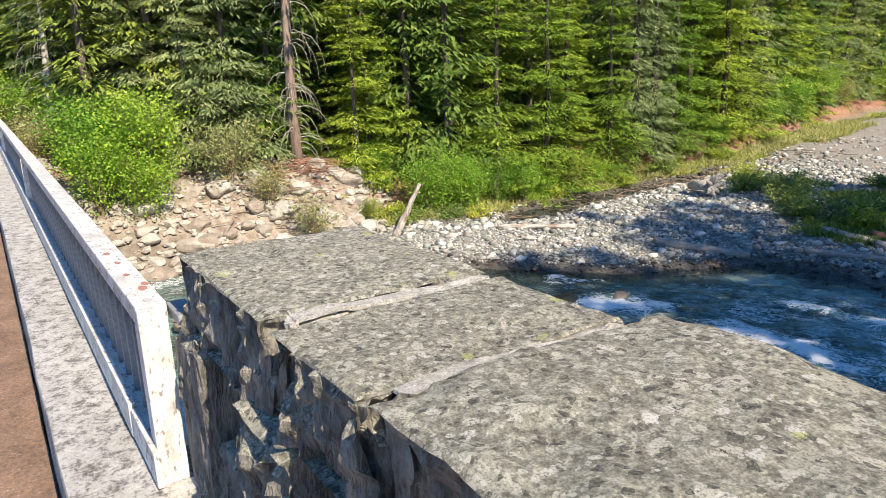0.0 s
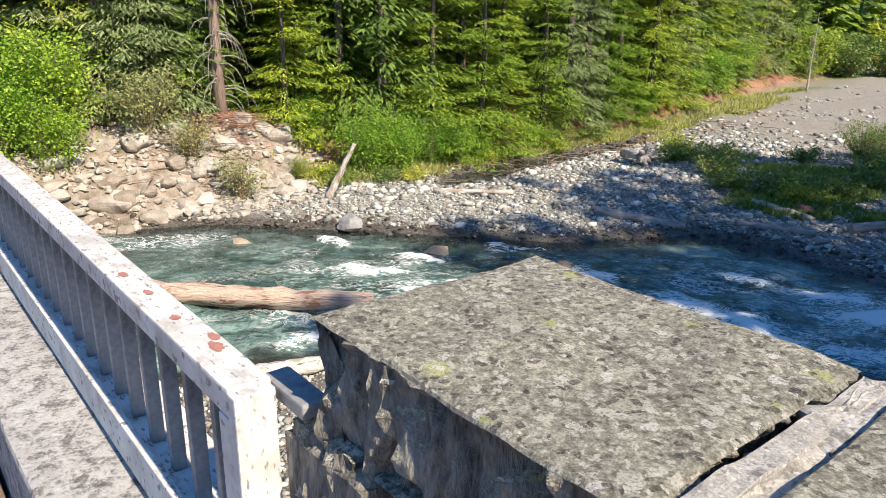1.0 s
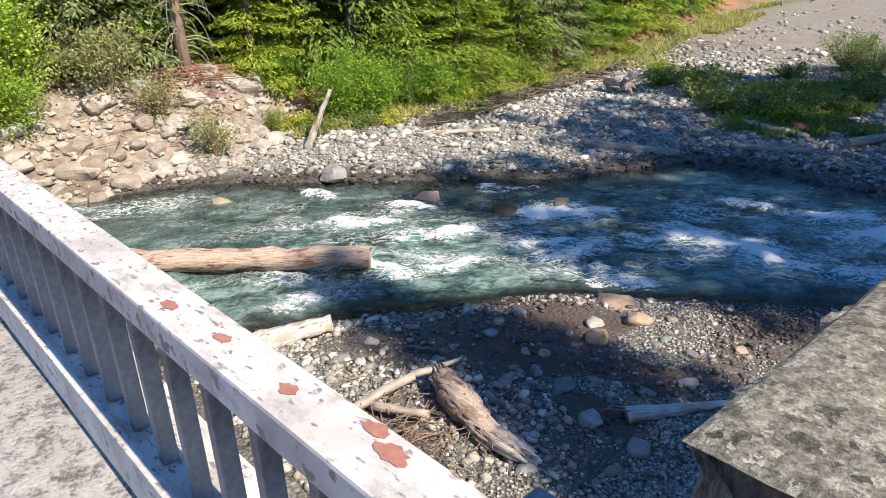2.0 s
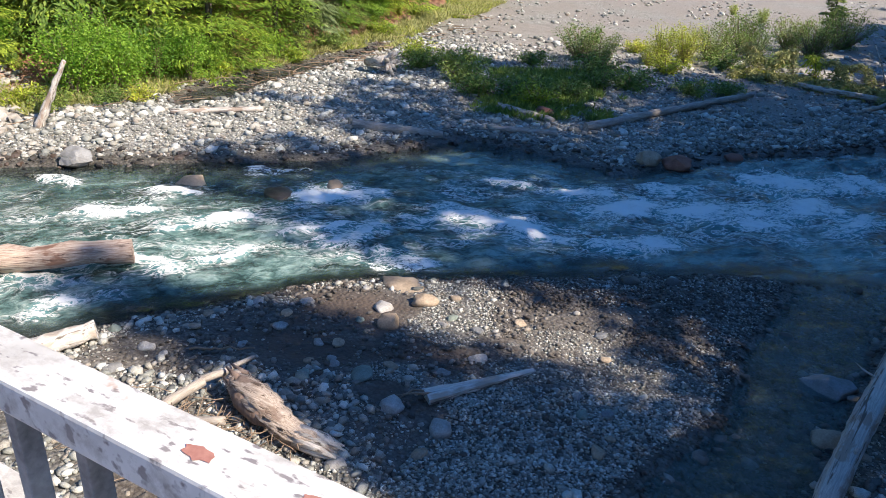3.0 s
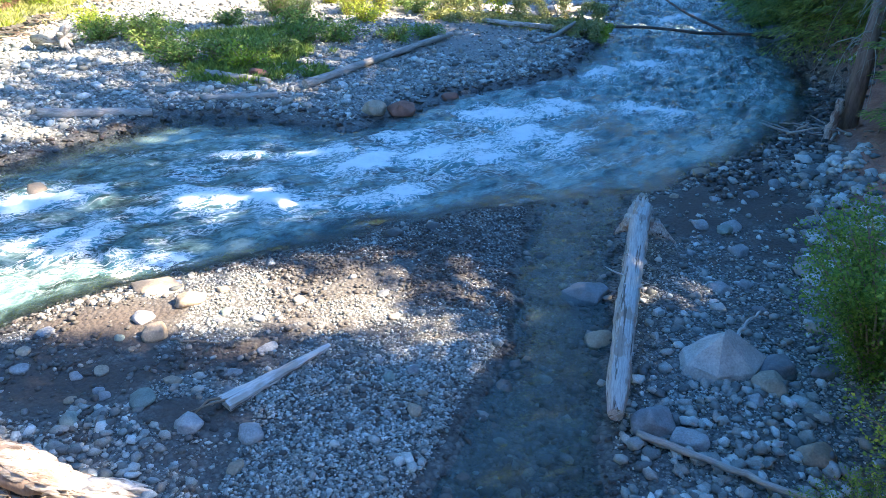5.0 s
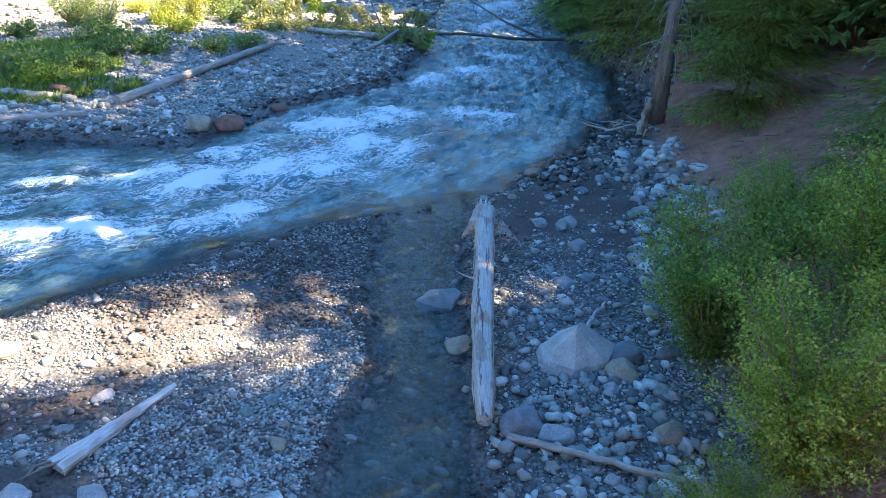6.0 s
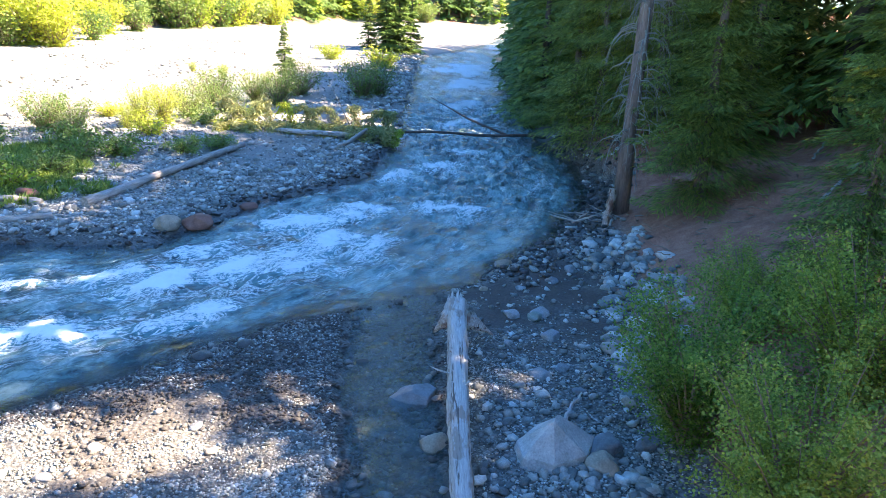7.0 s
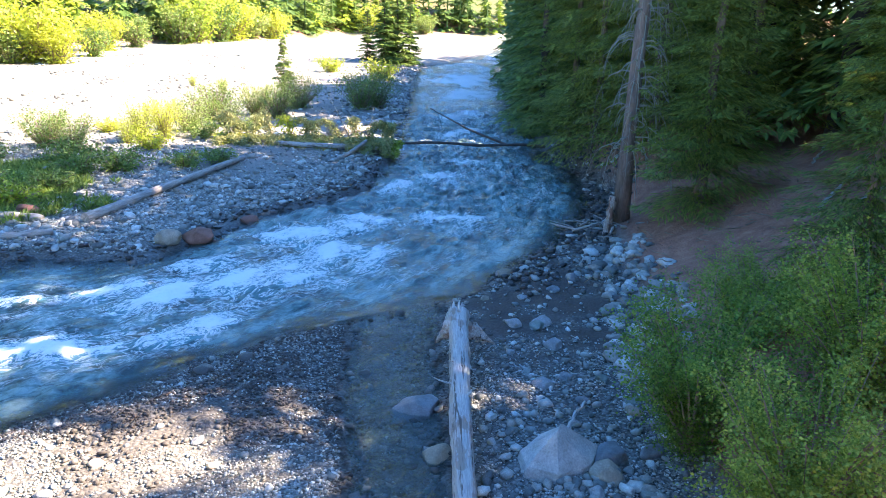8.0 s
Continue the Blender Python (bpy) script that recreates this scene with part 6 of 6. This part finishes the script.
def wedge_rock():
    """The pale wedge-shaped boulder: a ridged pyramid with planar faces."""
    bm = bmesh.new()
    base = [(-0.66, -0.15), (-0.35, -0.52), (0.25, -0.50), (0.66, -0.15), (0.50, 0.35), (0.0, 0.52), (-0.5, 0.3)]
    low = [bm.verts.new((x, y, -0.12)) for x, y in base]
    mid = [bm.verts.new((x * 0.93 + 0.02, y * 0.92, 0.10 + 0.04 * math.sin(3 * k))) for k, (x, y) in enumerate(base)]
    top = [bm.verts.new(p) for p in ((-0.10, -0.10, 0.62), (0.02, 0.02, 0.64), (0.20, 0.14, 0.50))]
    for k in range(7):
        bm.faces.new((low[k], low[(k + 1) % 7], mid[(k + 1) % 7], mid[k]))
    bm.faces.new((mid[0], mid[1], top[0]))
    bm.faces.new((mid[1], mid[2], top[1], top[0]))
    bm.faces.new((mid[2], mid[3], top[1]))
    bm.faces.new((mid[3], mid[4], top[2], top[1]))
    bm.faces.new((mid[4], mid[5], top[2]))
    bm.faces.new((mid[5], mid[6], top[0], top[2]))
    bm.faces.new((mid[6], mid[0], top[0]))
    bm.faces.new(top)
    bm.faces.new(low[::-1])
    bmesh.ops.recalc_face_normals(bm, faces=bm.faces[:])
    bmesh.ops.bevel(bm, geom=bm.edges[:], offset=0.012, segments=1, affect="EDGES")
    bmesh.ops.triangulate(bm, faces=bm.faces[:])
    bmesh.ops.subdivide_edges(bm, edges=bm.edges[:], cuts=2)
    for v in bm.verts:
        v.co = Vector((v.co.x * 0.92, v.co.y * 0.9, v.co.z * 0.76)) + v.co.normalized() * 0.012 * noise.noise(v.co * 16)
    thing("wedge_rock", "pale angular wedge-shaped boulder beside the bleached log", "rock", "river rocks", data=bm, material=M_ROCK_PALE, m=pose(2.25, 7.85, ground_z(2.25, 7.85), 0, 0, 15))


M_ROCK_PALE = stone_mat("pale_rock", [(0.0, (0.50, 0.47, 0.43)), (1.0, (0.56, 0.53, 0.48))], island=False, scale=4)
wedge_rock()
rnd = random.Random(44)
for k in range(46):
    x, y = rnd.uniform(1.6, 6.0), rnd.uniform(6.0, 15.5)
    if rb_of(np.array([x]), np.array([y]))[0] > 0.3 or abs(x - 0.7 - 0.2 * (y - 6.3)) < 0.45 or math.hypot(x - 2.25, y - 7.85) < 0.8:
        continue
    rock("grey rounded stone on the gravel beside the log", x, y, rnd.uniform(0.08, 0.2), rnd.choice([M_ROCK, M_ROCK, M_ROCK, M_ROCK_GREEN, M_ROCK_TAN]), 100 + k, rnd.uniform(0.5, 0.75), rnd.uniform(1, 1.4), rnd.uniform(0, 360), group="stones by the log")
for k in range(60):
    x, y = rnd.uniform(-9.0, -0.9), rnd.uniform(3.8, 9.0)
    if float(terrain(np.array([x]), np.array([y]))[2][0]) < 0.2:
        continue
    rock("rounded stone on the near gravel bar", x, y, rnd.uniform(0.05, 0.11), rnd.choice([M_ROCK, M_ROCK, M_ROCK_GREEN, M_ROCK_TAN]), 200 + k, rnd.uniform(0.5, 0.8), rnd.uniform(1, 1.4), rnd.uniform(0, 360), group="stones on the near bar")
for k in range(80):
    x, y = rnd.uniform(-22.6, -19.2), rnd.uniform(1.5, 11.4)
    rock("angular tan rock of the far bank", x, y, rnd.uniform(0.18, 0.5), M_BANK_ROCK, 300 + k, rnd.uniform(0.6, 0.9), rnd.uniform(1, 1.3), rnd.uniform(0, 360), sharp=True, group="bank rocks", name="bank_rock")


# ---- driftwood ----
def log_bm(length, r0, r1, seed, n=14, sides=14, rough=0.25, wobble=0.03, sag=0.0):
    rr = random.Random(seed)
    pts = [(length * k / (n - 1), wobble * (rr.random() - 0.5) * 2, wobble * (rr.random() - 0.5) + sag * 4 * (k / (n - 1)) * (1 - k / (n - 1))) for k in range(n)]
    return tube(pts, [(r0 + (r1 - r0) * k / (n - 1)) * (1 + 0.08 * math.sin(k * 2.1 + seed)) for k in range(n)], sides, rough, seed)


def lay(p, q):
    """Pose with local x from p to q."""
    p, q = Vector(p), Vector(q)
    return Matrix.Translation(p) @ (q - p).to_track_quat("X", "Z").to_matrix().to_4x4()


def drift(name, label, p, q, r0, r1, mat, seed, **kw):
    length = (Vector(q) - Vector(p)).length
    return thing(name, label, "driftwood", "driftwood", data=log_bm(length, r0, r1, seed, **kw), material=mat, m=lay(p, q))


def on(x, y, dz):
    return (x, y, ground_z(x, y) + dz)


# bleached log by the side channel, its root end raised
log = thing("bleached_log", "bleached grey-white log with a splintered root end beside the side channel", "log", m=lay((0.70, 6.42, 0.20), (1.72, 11.55, 0.56)))
L = 5.24
spine = np.linspace(0, 1, 44)
girth = [0.088 + 0.042 * min(1.0, 9 * t) + 0.035 * t + 0.05 * max(0.0, (t - 0.93) / 0.07) + 0.006 * math.sin(19 * t) for t in spine]
part("stem", tube([(L * t, 0.02 * math.sin(5 * t), 0.012 * math.sin(9 * t)) for t in spine], girth, 30, 0.22, 7), M_WOOD, log)
rr = random.Random(9)
for k in range(22):
    a = k / 22 * 6.28 + rr.uniform(-0.1, 0.1)
    r0, out = rr.uniform(0.13, 0.19), rr.uniform(0.06, 0.30) * (1.25 if math.sin(a) > -0.2 else 0.6)
    part("splinter", tube([(L - 0.16, r0 * math.cos(a), r0 * math.sin(a)), (L + 0.4 * out, r0 * 1.05 * math.cos(a), r0 * 1.05 * math.sin(a)), (L + out, r0 * 1.2 * math.cos(a + 0.1), r0 * 1.2 * math.sin(a + 0.1))], [0.038, 0.026, 0.006], 5, 0.5, k), M_WOOD, log)
for side, reach in ((-1, 1.0), (1, 0.55)):
    for k in range(4):
        y, z = side * reach * (0.40 + 0.09 * k), -0.06 - 0.07 * k
        part("root", tube([(L - 0.34 - 0.03 * k, side * 0.06, -0.02 * k), (L - 0.22 - 0.05 * k, side * 0.20, z * 0.6), (L - 0.16 - 0.04 * k, y * 0.8, z), (L - 0.20 - 0.05 * k, y, z - 0.06)], [0.085, 0.07, 0.05, 0.015], 8, 0.5, 5 + side + k), M_WOOD if k == 0 else M_WOOD_RED, log, "" if k == 0 else "dark broken side root")
for x, a in ((1.15, 1.9), (2.6, 2.4), (3.4, 0.9)):
    part("branch_stub", tube([(x, 0.10 * math.cos(a), 0.10 * math.sin(a)), (x + 0.05, 0.20 * math.cos(a), 0.20 * math.sin(a))], [0.03, 0.018], 7, 0.3, 3), M_WOOD, log)
part("branch_stub", tube([(2.95, 0.10, 0.05), (3.1, 0.30, 0.02), (3.3, 0.42, -0.04)], [0.016, 0.012, 0.006], 5, 0.2, 4), M_WOOD, log, "thin bare side branch")
# split white plank-like log on the bar
def plank_bm(length, w0, w1, thick, seed):
    """A split slab: flat faces, ragged long edges, wide at the butt."""
    rr = random.Random(seed)
    bm = bmesh.new()
    rings = []
    for k in range(15):
        t = k / 14
        w, h = w0 + (w1 - w0) * t ** 0.9, thick * (1 - 0.55 * t)
        e = [rr.uniform(-0.014, 0.014) for _ in range(6)]
        x = length * t + (rr.uniform(-0.05, 0.05) if k in (0, 14) else 0)
        rings.append([bm.verts.new(q) for q in ((x, -w / 2 + e[0], -h / 2), (x, w / 2 + e[1], -h / 2 + 0.01), (x, w / 2 + e[2], h * 0.25), (x, w * 0.14, h / 2 + e[3] * 0.5), (x, -w * 0.2, h / 2 + e[4] * 0.5), (x, -w / 2 + e[5], h * 0.2))])
    for p, q in zip(rings, rings[1:]):
        for k in range(6):
            bm.faces.new((p[k], p[(k + 1) % 6], q[(k + 1) % 6], q[k]))
    bm.faces.new(rings[0][::-1])
    bm.faces.new(rings[-1])
    bmesh.ops.recalc_face_normals(bm, faces=bm.faces[:])
    return bm


ends = on(-3.76, 6.15, 0.09), on(-2.82, 7.40, 0.13)
plank = thing("split_log", "split bleached slab of wood lying on the gravel bar", "driftwood", "driftwood", data=plank_bm((Vector(ends[1]) - Vector(ends[0])).length, 0.25, 0.05, 0.11, 12), material=M_WOOD_PALE, m=lay(*ends))
part("splinter", tube([(0.05, 0.05, 0.02), (-0.15, 0.12, 0.05), (-0.35, 0.10, -0.02), (-0.55, 0.2, -0.05)], [0.02, 0.016, 0.012, 0.006], 5, 0.2, 2), M_TWIG, plank)
part("splinter", tube([(0.05, -0.02, 0.03), (-0.2, 0.0, 0.09), (-0.42, 0.12, 0.03)], [0.02, 0.013, 0.006], 5, 0.2, 3), M_TWIG, plank)
# the curled driftwood root and its sticks
curl = thing("driftwood_root", "thick curled bleached driftwood with a flared end on the debris", "driftwood", "driftwood")
knots, girths = [(-5.78, 4.92, 0.22), (-5.5, 4.80, 0.27), (-5.15, 4.68, 0.25), (-4.8, 4.62, 0.20), (-4.5, 4.62, 0.15), (-4.25, 4.66, 0.11)], [0.15, 0.185, 0.18, 0.16, 0.14, 0.09]
steps = np.linspace(0, 5, 30)
curve = [[float(np.interp(s_, range(6), [k[d] for k in knots])) for d in range(3)] for s_ in steps]
part("stem", tube([on(x, y, dz + 0.02 * math.sin(7 * x)) for x, y, dz in curve], [float(np.interp(s_, range(6), girths)) for s_ in steps], 26, 0.42, 5), M_WOOD_ROOT, curl)
for k in range(9):
    a, out = 6.28 * k / 9, 0.10 + 0.14 * ((k * 7) % 5) / 4
    part("splinter", tube([on(-4.55, 4.62 + 0.08 * math.cos(a), 0.16 + 0.08 * math.sin(a)), on(-4.25, 4.66 + 0.10 * math.cos(a), 0.12 + 0.09 * math.sin(a)), on(-4.2 + out, 4.68 + 0.12 * math.cos(a), 0.09 + 0.06 * math.sin(a))], [0.07, 0.05, 0.008], 7, 0.5, k), M_WOOD_PALE if k % 3 else M_WOOD, curl)
for k in range(7):
    a, out = 6.28 * k / 7, 0.05 + 0.10 * ((k * 3) % 4) / 3
    part("splinter", tube([on(-5.6, 4.84 + 0.13 * math.cos(a), 0.25 + 0.13 * math.sin(a)), on(-5.8 - out, 4.94 + 0.14 * math.cos(a), 0.22 + 0.14 * math.sin(a))], [0.06, 0.012], 6, 0.5, k), M_BARK_GREY, curl, "dark broken bark")
part("bark_slab", tube([on(-5.7, 4.75, 0.27), on(-5.4, 4.62, 0.27), on(-5.05, 4.54, 0.21), on(-4.9, 4.52, 0.17)], [0.05, 0.11, 0.09, 0.02], 10, 0.6, 11), M_BARK_GREY, curl, "dark strip of old bark")
drift("drift_stick", "long bent bleached stick", on(-6.2, 3.5, 0.12), on(-6.0, 4.6, 0.32), 0.07, 0.06, M_WOOD_GREY, 21, n=6, sides=8)
drift("drift_stick", "bleached forked stick end", on(-6.0, 4.58, 0.32), on(-5.95, 5.45, 0.22), 0.058, 0.025, M_WOOD_GREY, 22, n=6, sides=8)
drift("drift_stick", "pale stick leaning on the debris", on(-6.1, 3.95, 0.14), on(-5.35, 4.3, 0.2), 0.07, 0.05, M_WOOD_GREY, 23, n=6, sides=8)
drift("drift_log", "short pale driftwood log at the water edge", on(-9.0, 3.5, 0.1), on(-8.45, 4.95, 0.16), 0.2, 0.12, M_WOOD_PALE, 24, rough=0.35)
drift("drift_log", "weathered reddish log stranded in the river", (-14.6, 2.9, 0.05), (-10.05, 6.9, 0.22), 0.26, 0.21, M_WOOD_RED, 25, n=20, rough=0.4)
drift("drift_log", "long straight weathered log on the far gravel bar", on(-6.3, 19.6, 0.12), on(-2.75, 26.6, 0.16), 0.125, 0.09, M_WOOD_GREY, 26, n=16, rough=0.12)
drift("drift_log", "grey log half buried in the far bar", on(-12.0, 16.0, 0.1), on(-9.7, 17.2, 0.08), 0.12, 0.10, M_WOOD_GREY, 27)
drift("drift_log", "grey log half buried in the far bar", on(-9.4, 20.2, 0.1), on(-7.4, 19.9, 0.08), 0.11, 0.09, M_WOOD_GREY, 28)
drift("drift_log", "pale log at the edge of the far bar", on(-16.6, 13.6, 0.08), on(-14.6, 15.2, 0.08), 0.10, 0.08, M_WOOD, 29)
drift("drift_log", "pale log beyond the fallen tree", on(0.6, 32.0, 0.35), on(3.6, 37.0, 0.3), 0.15, 0.10, M_WOOD, 30)
drift("drift_log", "grey log on the sandy bar", on(-8.8, 18.4, 0.1), on(-6.9, 18.9, 0.1), 0.09, 0.08, M_WOOD_GREY, 31)
drift("snag", "leaning pale broken snag among the shrubs", on(-18.3, 10.7, -0.1), (-17.95, 11.5, 1.85), 0.12, 0.05, M_WOOD, 32, sides=9, rough=0.4)
drift("drift_stick", "thin pole lying from the log to the thicket", on(0.95, 6.3, 0.1), on(2.75, 5.0, 0.25), 0.045, 0.03, M_WOOD_GREY, 33, sides=8)
drift("drift_log", "flat pale slab of wood by the thicket", on(0.55, 4.75, 0.15), on(1.4, 4.6, 0.2), 0.2, 0.12, M_WOOD, 34)
drift("drift_stick", "short stick against the wedge rock", on(2.5, 8.2, 0.1), on(2.9, 8.6, 0.4), 0.035, 0.02, M_WOOD, 35, sides=6)
drift("drift_stick", "thin stick on the near bar", on(-4.9, 7.3, 0.05), on(-4.2, 7.2, 0.1), 0.02, 0.01, M_TWIG, 36, sides=5)
drift("drift_stick", "thin stick on the near bar", on(-7.0, 5.3, 0.1), on(-6.2, 5.7, 0.14), 0.02, 0.01, M_TWIG, 37, sides=5)
drift("drift_stick", "bleached pole on the shaded bank slope", on(9.8, 12.9, 0.15), on(12.4, 14.6, 0.2), 0.042, 0.030, M_WOOD_GREY, 38, sides=8)
drift("drift_stick", "bleached pole on the shaded bank slope", on(10.2, 12.4, 0.15), on(12.2, 13.0, 0.2), 0.054, 0.036, M_WOOD_GREY, 39, sides=8)
drift("drift_stick", "bleached pole on the shaded bank slope", on(11.8, 15.8, 0.1), on(13.4, 17.2, 0.2), 0.030, 0.024, M_WOOD_GREY, 40, sides=8)
drift("drift_log", "broken orange-topped stump beside the tall conifer", on(7.35, 17.8, -0.2), (7.5, 17.9, ground_z(7.4, 17.8) + 1.0), 0.13, 0.10, M_WOOD_RED, 41, sides=9, rough=0.4)
for k in range(8):
    x, y = rnd.uniform(6.2, 7.6), rnd.uniform(16.6, 19.2)
    drift("drift_stick", "tangled grey drift stick under the bank", on(x, y, 0.1), on(x + rnd.uniform(-0.9, 0.9), y + rnd.uniform(-0.7, 0.7), rnd.uniform(0.15, 0.5)), 0.05, 0.02, M_WOOD_GREY, 50 + k, sides=6, n=6)


HEAP = (-22.2, 9.0)


def tangle(name, label, x, y, rx, ry, count, length, seed, mat, radius=0.012):
    """A heap of thin sticks, joined."""
    rr = random.Random(seed)
    bms = []
    for k in range(count):
        px, py = x + rr.gauss(0, rx), y + rr.gauss(0, ry)
        a, ln_ = rr.uniform(0, 6.28), length * rr.uniform(0.4, 1.3)
        z = ground_z(px, py) + rr.uniform(0.02, 0.2)
        bms.append(tube(bent((px, py, z), (px + math.cos(a) * ln_, py + math.sin(a) * ln_, z + rr.uniform(-0.05, 0.12)), 4, 0, 0.03, k), [radius, radius, radius * 0.7, radius * 0.3], 4, 0, k, False))
    return thing(name, label, "debris", kind="stuff", data=merge(*bms), material=mat)


tangle("drift_debris", "heap of broken sticks and bark below the railing", -5.35, 3.95, 0.55, 0.35, 170, 0.5, 1, M_TWIG, 0.008)
tangle("drift_debris", "loose brushwood along the forest foot", -18.9, 19.5, 0.9, 3.2, 150, 0.9, 2, M_TWIG, 0.016)
tangle("drift_debris", "fallen twigs on the far bank", -21.6, 7.2, 0.8, 1.2, 90, 0.9, 3, M_TWIG, 0.016)
tangle("drift_debris", "brushwood along the forest foot", -18.4, 29.0, 0.8, 4.0, 90, 1.0, 4, M_TWIG, 0.018)
tangle("drift_debris", "pale drift sticks caught under the tall conifer", 7.5, 18.7, 0.4, 0.6, 20, 0.7, 6, M_WOOD_GREY, 0.02)
M_RUST_TWIG = simple_mat("rust_brown_brush", (0.20, 0.10, 0.065), (0.42, 0.25, 0.17), 9, 0.9, 0.004, 60)
tangle("brush_heap", "heap of dry rust-brown conifer brush at the foot of a dead trunk", HEAP[0], HEAP[1], 0.55, 0.75, 320, 1.0, 7, M_RUST_TWIG, 0.014)
kinds["dead_trunk"] = fir("thick grey conifer with bare dead lower branches", 17, 2.2, 6.5, 90, 6, 16, M_FIR_GREY, M_BARK_GREY, girth=0.2, dead=70, dead_span=(0.02, 0.4), wide=0.15, tip=0.30, spray=4200)
plant("dead_trunk", HEAP[0] - 0.6, HEAP[1] + 0.3, 1.0, 60)
tangle("drift_debris", "fallen sticks on the shaded bank slope", 9.0, 13.4, 1.6, 1.6, 110, 0.5, 5, M_TWIG, 0.012)

# pale stump root on the far bar
stump = thing("driftwood_stump", "bleached upturned root stump on the far gravel bar", "driftwood", "driftwood", m=pose(-15.1, 22.2, ground_z(-15.1, 22.2) + 0.25))
part("stem", tube([(-0.9, 0.3, 0.0), (-0.3, 0.1, 0.12), (0.2, 0, 0.2)], [0.16, 0.2, 0.26], 10, 0.4, 3), M_WOOD, stump)
for k in range(7):
    a = 6.28 * k / 7
    part("root", tube([(0.2, 0, 0.2), (0.38, 0.28 * math.cos(a), 0.2 + 0.28 * math.sin(a)), (0.42 + 0.1 * (k % 3), 0.55 * math.cos(a), 0.2 + 0.5 * math.sin(a))], [0.12, 0.09, 0.03], 7, 0.3, k), M_WOOD, stump)


def fallen_fir():
    """A conifer fallen across the river: trunk low over the water, its last boughs still green and arching."""
    t = thing("fallen_tree", "fallen conifer lying across the river with drooping yellow-green boughs", "fallen tree")
    a, b = Vector((10.2, 30.9, 0.42)), Vector((-3.6, 30.2, 0.95))
    part("trunk", tube([a.lerp(b, k / 13) + Vector((0, 0.1 * math.sin(k), 0.05 * math.sin(k * 1.7))) for k in range(14)], [0.065 - 0.002 * k for k in range(14)], 9, 0.2, 4), M_BARK, t)
    part("limb", tube([(8.4, 30.9, 0.5), (7.2, 33.4, 0.85), (5.9, 36.2, 1.5)], [0.06, 0.05, 0.02], 6, 0.2, 2), M_BARK, t)
    part("limb", tube([(1.4, 30.4, 0.8), (1.0, 30.2, 1.7), (0.5, 30.0, 2.6)], [0.035, 0.025, 0.008], 6, 0.2, 3), M_WOOD, t, "bare bleached limb")
    part("limb", tube([(1.9, 30.4, 0.8), (2.3, 30.6, 1.5), (2.4, 30.6, 2.1)], [0.03, 0.02, 0.008], 6, 0.2, 4), M_WOOD, t, "bare bleached limb")
    part("limb", tube([(2.5, 29.9, 0.55), (-0.6, 29.4, 0.75), (-2.9, 30.4, 0.8)], [0.10, 0.09, 0.05], 8, 0.2, 6), M_WOOD, t, "pale peeled limb")
    part("limb", tube([(-0.4, 32.6, 0.55), (1.9, 33.6, 0.75), (4.3, 35.6, 0.8)], [0.11, 0.12, 0.09], 9, 0.25, 8), M_WOOD, t, "pale peeled limb")
    part("limb", tube([(0.3, 27.6, 0.35), (1.2, 28.7, 0.5), (2.0, 29.9, 0.8)], [0.05, 0.09, 0.08], 8, 0.25, 9), M_WOOD_GREY, t, "pale peeled limb")
    r = np.random.RandomState(77)
    for k in range(46):
        x = 3.2 - 7.6 * (k / 46) + r.rand() * 0.3
        base = a.lerp(b, min(1.0, (10.2 - x) / 13.8))
        az, ln_ = r.uniform(0.2, 2.9) * (1 if k % 2 else -1), r.uniform(0.9, 2.1)
        rise = r.uniform(0.7, 1.2) if k % 4 == 3 else r.uniform(0.05, 0.35)
        pts = np.array([[base.x + math.cos(az) * ln_ * q * 0.7, base.y + math.sin(az) * ln_ * q * 0.7, max(base.z + rise * math.sin(min(q * 1.75, 2.9)) * 1.15 - 0.75 * q * q, 0.32)] for q in np.linspace(0, 1, 18)])
        m = 18 * 34
        p = np.repeat(pts, 34, axis=0) + r.randn(m, 3) * np.array([0.11, 0.11, 0.05])
        d = r.randn(m, 3) * np.array([0.9, 0.9, 0.4]) + np.array([0, 0, -0.45])
        d /= np.linalg.norm(d, axis=1)[:, None]
        l2 = 0.09 + 0.13 * r.rand(m)
        v, f = kites(p, d, r.randn(m, 3), l2, l2 * 0.15, 0.3)
        bough = part("bough", fast_mesh("bough", v, f), M_LEAF_DULL if k % 9 else M_LEAF_YEL, t)
        tagged(bough, kind="stuff")
        part("twig", tube([Vector(q) for q in pts[::3]], [0.022, 0.018, 0.014, 0.011, 0.008, 0.004], 5, 0.2, k), M_TWIG, bough)


fallen_fir()
